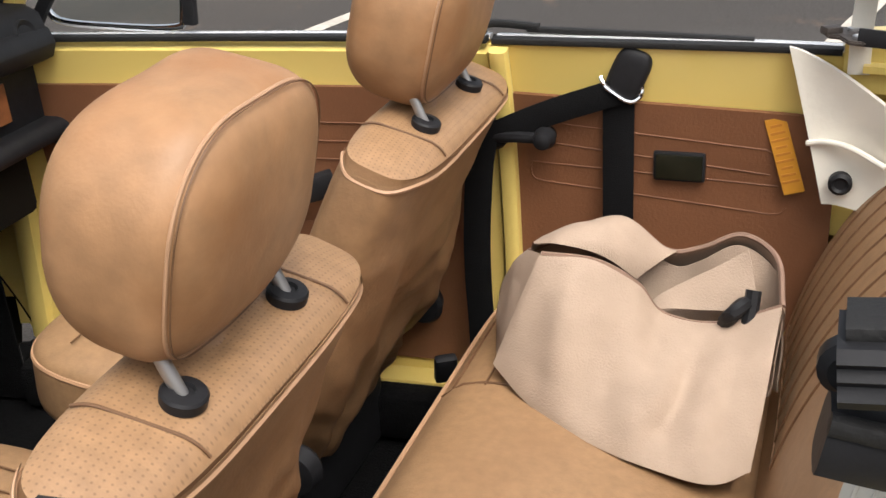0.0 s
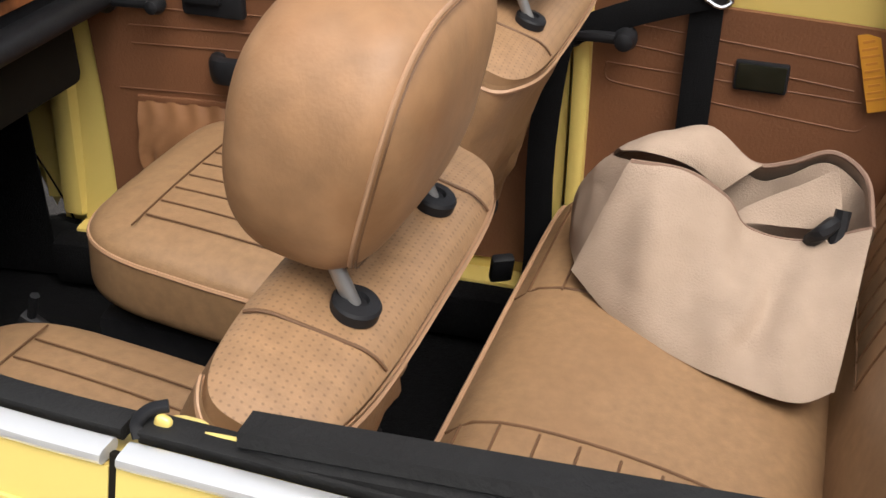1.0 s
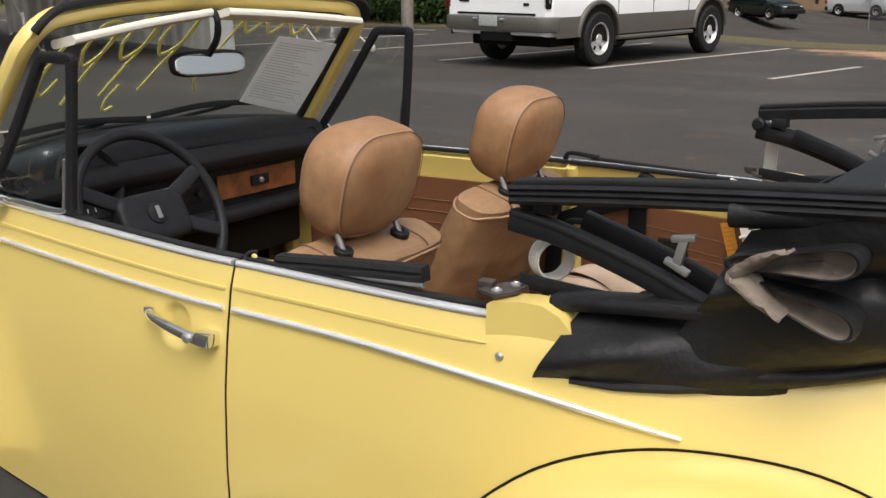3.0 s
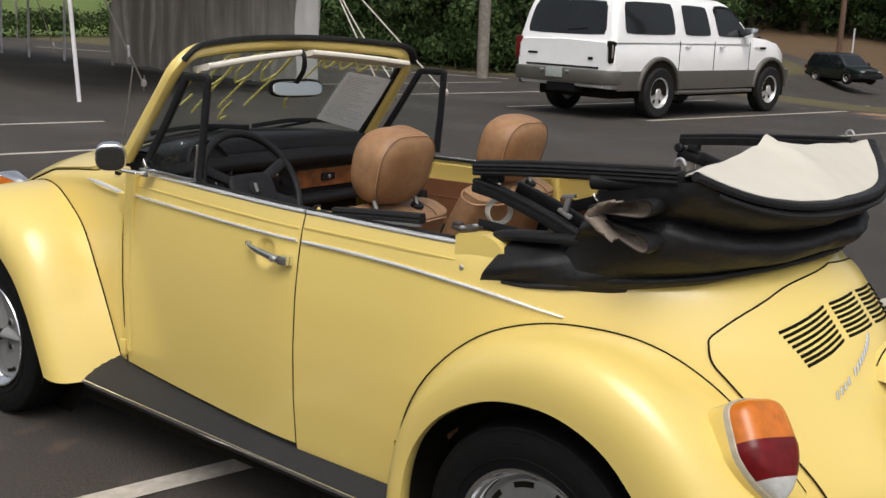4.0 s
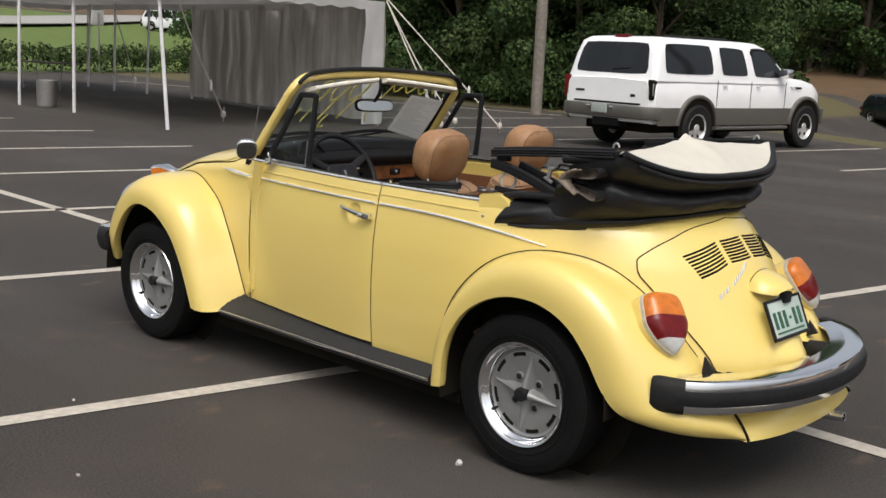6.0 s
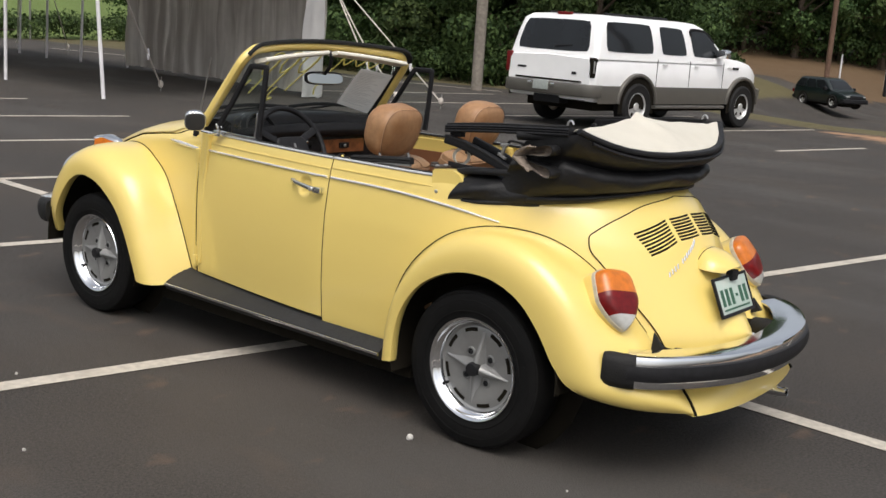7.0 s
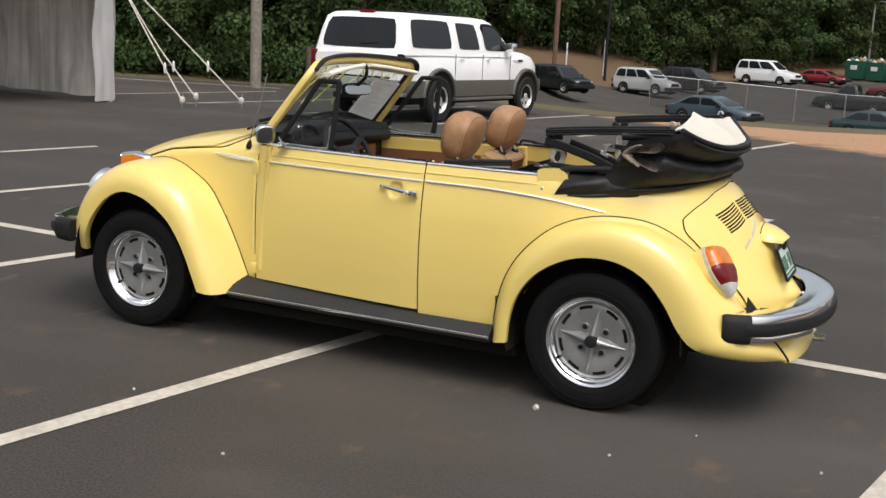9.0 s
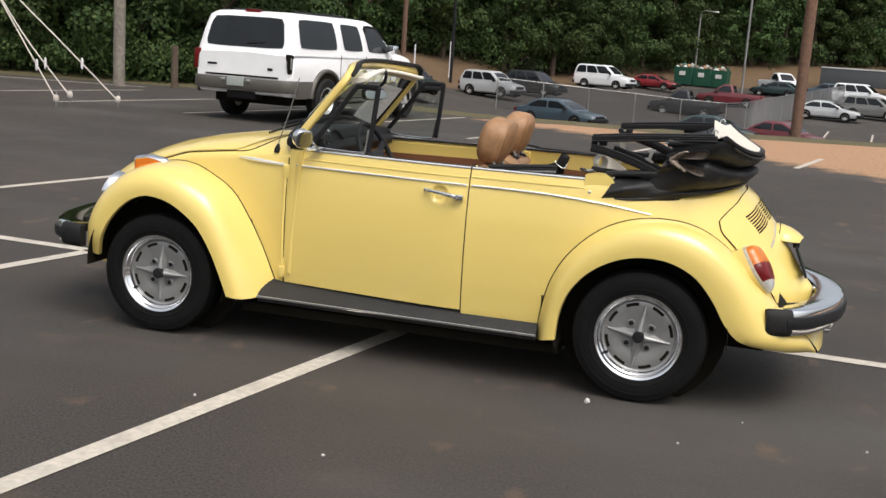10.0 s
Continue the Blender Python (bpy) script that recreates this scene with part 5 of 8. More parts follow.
roll("scuttle_shelf", [(-0.525, -0.52, 1.018), (-0.60, -0.3, 1.035), (-0.635, 0, 1.045), (-0.60, 0.3, 1.035), (-0.525, 0.56, 1.018)], 0.15, 0.045, r=0.3)
block("under_dash", (0.26, 0.96, 0.16), pose(-0.60, 0, 0.76), SEAM, dash, bevel=0.02)
sheet("wood_strip", [[(-0.4535, y, z) for z in (0.868, 0.89, 0.915, 0.936)] for y in np.linspace(0.125, 0.437, 10)], WOOD, dash, thick=0.004, label="brown burl wood strip")
block("glove_latch", (0.012, 0.07, 0.028), pose(-0.447, 0.285, 0.904), BLACK, dash, bevel=0.004)
lathe("latch_button", [(0.008, 0), (0.008, 0.006), (0.005, 0.008)], pose(-0.442, 0.285, 0.904, 0, 90, 0), STEEL, dash, n=14)
for s in (-1, 1):
    lathe("air_vent", [(0.022, -0.02), (0.026, 0.0), (0.022, 0.008), (0.015, 0.004), (0.013, -0.01)], pose(-0.42, s * 0.48, 1.012, 0, 75, 0), BLACK, dash, n=24)
binnacle = lathe("instrument", [(0.085, -0.06), (0.095, 0.03), (0.088, 0.036), (0.078, 0.02), (0.074, 0.0), (0.001, 0.0)], pose(-0.44, -0.315, 0.985, 0, 70, 0), BLACK, dash, n=36)
for k in range(13):
    a = radians(-210 + 20 * k)
    block("dial_mark", (0.010, 0.003, 0.001), pose(-0.44, -0.315, 0.985, 0, 70, 0) @ Matrix.Rotation(a, 4, "Z") @ Matrix.Translation((0.064, 0, 0.001)), PAPER, binnacle, bevel=0)
block("radio", (0.02, 0.17, 0.05), pose(-0.458, -0.02, 0.905), BLACK, dash, bevel=0.004)
for yy in (-0.085, 0.045):
    lathe("radio_knob", [(0.011, 0), (0.010, 0.018)], pose(-0.448, yy, 0.905, 0, 90, 0), BLACK, dash, n=14)
bar("radio_trim", [(-0.446, -0.065, 0.93), (-0.446, 0.025, 0.93)], rect(0.004, 0.012), CHROME, dash)

# Steering wheel.
W = pose(-0.195, -0.315, 0.950, 0, 62, 0)
steer = thing_part("steering_wheel", "black four-spoke steering wheel")
ring = [tuple(W @ Vector((0.192 * math.cos(a), 0.192 * math.sin(a), 0))) for a in np.linspace(0, 2 * math.pi, 56, endpoint=False)]
bar("wheel_rim", ring, circle(0.013, 10), BLACK, steer, up=(0.88, 0, 0.47), closed=True)
pillow("wheel_pad", (0.12, 0.19, 0.05), W @ Matrix.Translation((0.01, 0, -0.012)), BLACK, steer, e=0.4, n=16)
for a in (25, 155, 205, 335):
    d = Vector((math.sin(radians(a)) * 0 + 0, 0, 0))
    ca, sa = math.cos(radians(a + 90)), math.sin(radians(a + 90))
    bar("spoke", [tuple(W @ Vector((0.05 * ca, 0.06 * sa, -0.012))), tuple(W @ Vector((0.188 * ca, 0.188 * sa, 0)))], rect(0.036, 0.016, 0.4), BLACK, steer, up=(0.88, 0, 0.47))
lathe("horn_badge", [(0.026, 0.0), (0.026, 0.004), (0.02, 0.006), (0.001, 0.006)], W @ Matrix.Translation((0.005, 0, 0.012)), BLACK, steer, n=28)
bar("badge_cross", [tuple(W @ Vector((-0.01, 0, 0.019))), tuple(W @ Vector((0.02, 0, 0.019)))], rect(0.012, 0.002), DULL_STEEL, steer, up=(0.88, 0, 0.47))
tube("steering_column", [tuple(W @ Vector((0, 0, -0.02))), (-0.50, -0.315, 0.79)], 0.035, BLACK, steer, n=16)
for yy in (-0.42, -0.21):
    tube("stalk", [(-0.24, -0.315, 0.925), (-0.25, yy, 0.94)], 0.006, BLACK, steer)

# Right shoulder belt on its anchor, with the spare tail hanging to the floor.
BELT = surface("black_webbing", (0.008, 0.008, 0.0085), 0.9, bump=0.2, bump_scale=400, spec=0.06)
belt = thing("seat_belt", "black webbing seat belt on its anchor", "seat belt", group="seat belts")
pillow("belt_anchor", (0.058, 0.035, 0.088), pose(0.588, 0.628, 0.938, 0, 24, 0), BLACK, belt, e=0.6, n=16)
tube("belt_ring", smooth_path([(0.545, 0.62, 0.932), (0.556, 0.612, 0.918), (0.590, 0.612, 0.897), (0.608, 0.617, 0.905), (0.61, 0.622, 0.922)], 14), 0.004, CHROME, belt)
bar("webbing_down", [(0.573, 0.622, 0.912), (0.573, 0.622, 0.78), (0.574, 0.618, 0.60)], rect(0.050, 0.003), BELT, belt, up=(0, 1, 0))
bar("webbing_across", smooth_path([(0.575, 0.615, 0.912), (0.46, 0.608, 0.872), (0.356, 0.602, 0.826)], 8), rect(0.003, 0.042), BELT, belt, up=(0, 0, 1))
bar("webbing_fall", smooth_path([(0.356, 0.602, 0.835), (0.344, 0.60, 0.76), (0.334, 0.597, 0.60), (0.34, 0.585, 0.40), (0.33, 0.55, 0.28)], 12), rect(0.048, 0.003), BELT, belt, up=(0, 1, 0))
block("buckle", (0.04, 0.02, 0.06), pose(0.30, 0.50, 0.44, 20, 0, 30), BLACK, belt, bevel=0.008)
sticker = thing("orange_label", "orange printed sticker on the side trim", "sticker")
block("backing", (0.031, 0.002, 0.124), pose(0.826, 0.631, 0.816, 0, -17, 0), LABEL, sticker, bevel=0)
for k in range(9):
    block("print_line", (0.017 + 0.005 * (k % 3), 0.001, 0.004), pose(0.826, 0.6295, 0.816, 0, -17, 0) @ Matrix.Translation((-0.001, 0, 0.050 - 0.0115 * k)), surface("brown_print", (0.45, 0.18, 0.02), 0.7) if k == 0 else bpy.data.materials["brown_print"], sticker, bevel=0)

# Folded canvas cover bag on the bench.
bag = thing("canvas_bag", "crumpled beige canvas bag open on the rear bench", "bag")
def ruffle(p, k):
    n = noise.noise_vector(Vector(p) * 9 + Vector((k, 0, 0)))
    n2 = noise.noise_vector(Vector(p) * 22 + Vector((k, 3, 0)))
    fold = abs(noise.noise(Vector((p[0] * 7 + p[2] * 5, p[1] * 6, k)))) ** 0.6
    return np.array(p) + 0.009 * np.array(n) + 0.003 * np.array(n2) + np.array((0, -0.010, 0.008)) * (fold - 0.35)


lip = smooth_path([(0.525, 0.325, 0.765), (0.60, 0.335, 0.757), (0.655, 0.35, 0.72), (0.69, 0.36, 0.672), (0.765, 0.36, 0.665), (0.85, 0.355, 0.705)], 60)
foot = smooth_path([(0.468, 0.268, 0.610), (0.535, 0.222, 0.580), (0.62, 0.178, 0.568), (0.71, 0.150, 0.560), (0.788, 0.142, 0.556), (0.832, 0.175, 0.56)], 60)
far_lip = smooth_path([(0.485, 0.40, 0.73), (0.52, 0.44, 0.735), (0.61, 0.46, 0.767), (0.68, 0.45, 0.728), (0.73, 0.45, 0.737), (0.785, 0.455, 0.76), (0.835, 0.44, 0.735), (0.85, 0.355, 0.705)], 60)
far_foot = smooth_path([(0.44, 0.40, 0.60), (0.50, 0.50, 0.565), (0.60, 0.53, 0.55), (0.70, 0.54, 0.545), (0.80, 0.52, 0.54), (0.85, 0.40, 0.54)], 60)
def held(rows, k):
    """Wrinkles a grid of points but keeps its border where it is."""
    g = np.array(rows, float)
    n, m = g.shape[:2]
    out = g.copy()
    for a in range(n):
        for b in range(m):
            w = min(1.0, 5.0 * min(a, n - 1 - a) / n + 0.0, 5.0 * min(b, m - 1 - b) / m)
            out[a, b] += w * (ruffle(g[a, b], k) - g[a, b])
    return out


face = []
for t in np.linspace(0, 1, 34):
    along = np.linspace(0, 1, len(lip))[:, None]
    mid = math.sin(math.pi * t)
    taut = np.sin(math.pi * np.clip(along, 0.0, 1.0) ** 0.8) ** 0.6
    row = (1 - t) * lip + t * foot + np.array([[0, -0.016, 0.010]]) * mid**0.8 * taut
    row = row + np.array([[0, -0.012, 0.008]]) * mid * (np.exp(-(((along - 0.16 - 0.10 * t) / 0.07) ** 2)) - 0.9 * np.exp(-(((along - 0.36 - 0.08 * t) / 0.08) ** 2)) + 0.7 * np.exp(-(((along - 0.80 + 0.05 * t) / 0.06) ** 2)) + 0.8 * np.exp(-(((along - 0.50 - 0.22 * (1 - t)) / 0.045) ** 2)) - 0.7 * np.exp(-(((along - 0.58 - 0.22 * (1 - t)) / 0.05) ** 2)))
    face.append(row)
sheet("front_panel", held(face, 1.0), BAG, bag, thick=0.003, sharp=75)
rear = []
for t in np.linspace(0, 1, 14):
    row = (1 - t) * far_lip + t * far_foot + np.array([[0, 0.02, 0]]) * math.sin(math.pi * t)
    rear.append([ruffle(p, 5.0) if t > 0.01 else p for p in row])
sheet("back_panel", rear, BAG, bag, thick=0.003)
inside = [[ruffle((1 - t) * a + t * b - np.array([0, 0, 0.15]) * math.sin(math.pi * t) ** 0.7, 9.0) for a, b in zip(lip[18:-2], far_lip[18:-2])] for t in np.linspace(0.02, 0.98, 18)]
cuff_far, cuff_near = far_lip[1:29], smooth_path([(0.505, 0.365, 0.758), (0.545, 0.352, 0.768), (0.60, 0.365, 0.752), (0.645, 0.395, 0.705)], 28)
cuff = []
for t in np.linspace(0, 1, 16):
    row = (1 - t) * cuff_far + t * cuff_near
    cuff.append(row + np.array([[0.004, -0.004, 0.022]]) * math.sin(math.pi * t) ** 0.7 * np.sin(np.linspace(0.25, 2.9, 28))[:, None])
sheet("folded_cuff", held(cuff, 21.0), BAG, bag, thick=0.003, sharp=75)
sheet("inner_fold", inside, BAG, bag, thick=0.002)
edge_a, edge_b = smooth_path([(0.485, 0.40, 0.73), (0.50, 0.36, 0.75), (0.525, 0.325, 0.765)], 16), smooth_path([(0.435, 0.41, 0.60), (0.445, 0.36, 0.60), (0.475, 0.265, 0.615)], 16)
flap = []
for t in np.linspace(0, 1, 34):
    row = (1 - t) * edge_a + t * edge_b + np.array([-0.016, -0.004, 0.006]) * math.sin(math.pi * t) * (1 - np.linspace(0, 1, 16)[:, None] ** 2)
    row[-1] = face[int(round(t * 33))][0]
    flap.append(row)
flap = held(flap, 13.0)
bar("corner_fold", [tuple(q) for q in flap[:, -1]], circle(0.003, 6), BAG, bag)
sheet("side_flap", flap, BAG, bag, thick=0.003)
tongue = [[ruffle(np.array((0.655 + 0.14 * u + 0.02 * v, 0.40 + 0.035 * u - 0.03 * v, 0.66 + 0.085 * u * (1 - v) + 0.01 * v)), 17.0) for u in np.linspace(0, 1, 10)] for v in np.linspace(0, 1, 8)]
sheet("inner_flap", tongue, BAG, bag, thick=0.003)
EDGE = surface("canvas_binding", (0.22, 0.135, 0.095), 0.8)
groove("binding", [tuple(p) for p in lip], bag, 0.004, EDGE)
groove("binding", [tuple(p) for p in far_lip], bag, 0.004, EDGE)
tie = tube("tie_strap", smooth_path([(0.775, 0.36, 0.668), (0.785, 0.345, 0.69), (0.80, 0.36, 0.70), (0.79, 0.365, 0.675), (0.805, 0.35, 0.665), (0.81, 0.375, 0.715)], 24), 0.011, BLACK, bag, "knotted black tie")
# ---- the folded roof ----
roof = thing("folded_roof", "black cloth convertible roof folded down behind the rear seats", "car roof")


def edge_height(x):
    return float(np.interp(x, (0.9, 1.1, 1.278, 1.444, 1.557, 1.62), (0.902, 0.905, 0.925, 0.947, 0.975, 0.986)))


def body_edge(a):
    """Where the cloth meets the body, a from 0 on the left flank to pi on the right one."""
    z = 0.93
    for _ in range(5):
        k = tail_x(z) - X0
        x = X0 + k * max(math.sin(a), 0) ** (2 / EXP)
        z = edge_height(x)
    c = math.cos(a)
    return np.array((x, -half_width(z) * np.sign(c) * abs(c) ** (2 / EXP), z))


def rim_point(u):
    return np.array((1.49 + 0.165 * (1 - abs(u) ** 2.2), 0.015 + 0.56 * u, 1.13 + 0.085 * abs(u) ** 3.5))


def even(path, n):
    """n points evenly spaced along a path."""
    path = np.asarray(path, float)
    d = np.concatenate([[0], np.cumsum(np.linalg.norm(np.diff(path, axis=0), axis=1))])
    q = np.linspace(0, d[-1], n)
    return np.stack([np.interp(q, d, path[:, k]) for k in range(3)], axis=1)


N_ROUND = 120
lower = [body_edge(a) for a in np.linspace(0, math.pi, 400)]
lower = even([p for p in lower if p[0] > 1.14], N_ROUND)
rail_side = [np.array((x, -0.548, 1.155 + 0.045 * (x - 1.27) / 0.19)) for x in np.linspace(1.27, 1.44, 8)]
upper = rail_side + [rim_point(u) + (0.004, 0, -0.012) for u in np.linspace(-1, 1, 60)] + [p * (1, -1, 1) for p in rail_side[::-1]]
upper = even(upper, N_ROUND)
# Outward bulge of the cloth from the body edge up to the rim: bead, fat lower roll, deep crease, flaring pouch.
BULGE_T = (0.0, 0.03, 0.07, 0.10, 0.14, 0.20, 0.30, 0.42, 0.52, 0.58, 0.62, 0.66, 0.72, 0.80, 0.90, 1.0)
BULGE_O = (0.004, 0.020, 0.022, 0.008, 0.012, 0.026, 0.034, 0.032, 0.016, -0.010, -0.028, -0.024, -0.006, 0.004, 0.008, 0.0)
prof = smooth_path([(t, o, 0) for t, o in zip(BULGE_T, BULGE_O)], 64)
rows = []
for i in range(N_ROUND):
    d = lower[min(i + 1, N_ROUND - 1)] - lower[max(i - 1, 0)]
    out = np.array((d[1], -d[0], 0))
    out /= np.linalg.norm(out)
    if out @ (lower[i] - (1.0, 0, 0)) < 0:
        out = -out
    row = []
    for t, o, _ in prof:
        p = lower[i] + (upper[i] - lower[i]) * t
        q = Vector(p) * 5
        mid = math.sin(math.pi * min(1, max(0, t)))
        wob = 0.016 * noise.noise(Vector((q[0], q[1], q[2] * 2.2))) + 0.006 * noise.noise(q * 3.1)
        crease = 0.010 * abs(noise.noise(Vector((p[0] * 9 + p[2] * 14, p[1] * 9, 3))))
        ease = min(1, -0.5 + min(i, N_ROUND - 1 - i) / 12)
        row.append(p + out * (o * ease + mid * (wob - crease)) + np.array((0, 0, 0.012 * mid * noise.noise(q * 0.8 + Vector((4, 1, 7))))))
    rows.append(row)
sheet("folded_cloth", rows, VINYL_TOP, roof, thick=0.004, sharp=75)
bead = even([body_edge(a) for a in np.linspace(0, math.pi, 400) if body_edge(a)[0] > 1.03], 140)
bar("edge_bead", bead + np.array((0, 0, 0.004)), lambda t: circle(0.004 + 0.007 * min(1, 12 * t, 12 * (1 - t)), 8), VINYL_TOP, roof)
# Felt-lined pockets of the S-fold at both front ends.
for s in (1, -1):
    for x0, x1, z0, z1, lean in ((1.258, 1.42, 1.105, 1.151, 0.013), (1.262, 1.42, 1.052, 1.096, -0.018)):
        zc, hz = (z0 + z1) / 2, (z1 - z0) / 2

        def mouth(a, k, deep):
            """Teardrop with its tip to the front."""
            c, w = math.cos(a), math.sin(a)
            h = hz * (0.25 + 0.75 * ((c + 1) / 2) ** 0.6)
            x = (x0 + x1) / 2 + (x1 - x0) / 2 * c
            z = zc + h * w + lean * c + 0.004 * math.sin(3 * a + x0 * 40)
            mx, mz = (x0 + x1) / 2 + 0.03, zc + 0.3 * lean
            y = -0.602 + 0.02 * (1 - (c + 1) / 2) + deep + 0.004 * noise.noise(Vector((x * 14, z * 14, 0)))
            return (mx + (x - mx) * k, s * y, mz + (z - mz) * k)

        angles = np.linspace(0, 2 * math.pi, 40, endpoint=False)
        shell = [[mouth(a, k, d) for a in angles] for k, d in ((1.0, 0.09), (1.12, 0.03), (1.14, 0.012), (1.08, 0.0), (1.0, 0.001), (0.97, 0.006))]
        sheet("cloth_fold", shell, VINYL_TOP, roof, wrap_v=True, sharp=75)
        lining = [[mouth(a, k, d) for a in angles] for k, d in ((0.985, 0.003), (0.95, 0.010), (0.80, 0.022), (0.5, 0.030), (0.05, 0.033))]
        sheet("felt_lining", lining, LINING, roof, wrap_v=True, sharp=75)
    # Lip of felt that doubles back round the tip.
    edge = smooth_path([(1.335, 0, 1.148), (1.292, 0, 1.134), (1.262, 0, 1.106), (1.284, 0, 1.084), (1.335, 0, 1.058)], 30)
    lip = []
    for k, q in enumerate(edge):
        d = edge[min(k + 1, len(edge) - 1)] - edge[max(k - 1, 0)]
        d = np.array((d[2], 0, -d[0])) / np.linalg.norm(d)
        if d @ (np.array((1.36, 0, 1.10)) - q) < 0:
            d = -d
        wide = (0.017 + 0.010 * noise.noise(Vector((k * 0.21, s, 2)))) * min(1, 0.1 + 0.10 * min(k, len(edge) - 1 - k))
        lip.append([q + d * wide * v + np.array((0, s * (-0.604 - 0.006 * math.sin(math.pi * min(1, v + 0.1)) + 0.030 * v * v + 0.006 * noise.noise(Vector((k * 0.4, v * 2, s)))), 0)) for v in np.linspace(0, 1, 6)])
    sheet("felt_edge", lip, LINING, roof, thick=0.004, sharp=75)
    # Rounded roll under the rail, in front of the pouch.
    rr = [[(1.245 + 0.24 * t, s * (-0.552 + 0.03 * t - 0.022 * math.cos(a) * (1 - 0.6 * t)), 1.176 + 0.010 * t + 0.020 * math.sin(a) * (1 - 0.5 * t)) for a in np.linspace(0, 2 * math.pi, 16, endpoint=False)] for t in np.linspace(0, 1, 10)]
    link_mesh("cloth_roll", *capped(np.array(rr)), VINYL_TOP, roof, sharp=75)
    # Drop flap at the front lower corner, and the padded strip above it.
    flap = []
    for u in np.linspace(0, 1, 22):
        row = []
        for t in np.linspace(0, 1, 14):
            x = 1.024 - 0.047 * t**1.3 + u * (0.31 + 0.03 * t)
            z = 1.0 - 0.098 * t + 0.028 * u * (1 - t) + 0.008 * u * t
            bulge = 0.034 * math.sin(math.pi * t**0.8) * (0.6 + 0.4 * math.sin(2.2 * u)) * (1 - 0.45 * u**6)
            fold = 0.010 * math.sin(9 * u + 5 * t) * math.sin(math.pi * t) * (1 - 0.4 * u)
            y = flank(x, 0.93) + 0.055 * (1 - t) ** 2 - 0.004 - bulge + fold + 0.006 * noise.noise(Vector((x * 16, z * 16, 2)))
            row.append((x, s * y, z + 0.004 * noise.noise(Vector((x * 12, z * 9, 8)))))
        flap.append(row)
    sheet("corner_flap", flap, VINYL_TOP, roof, thick=0.004, sharp=75)
    bar("tack_strip", smooth_path([(0.985, s * -0.552, 1.008), (1.05, s * -0.55, 1.018), (1.2, s * -0.535, 1.03), (1.32, s * -0.515, 1.035)], 12), rect(0.05, 0.026, 0.4), VINYL_TOP, roof)

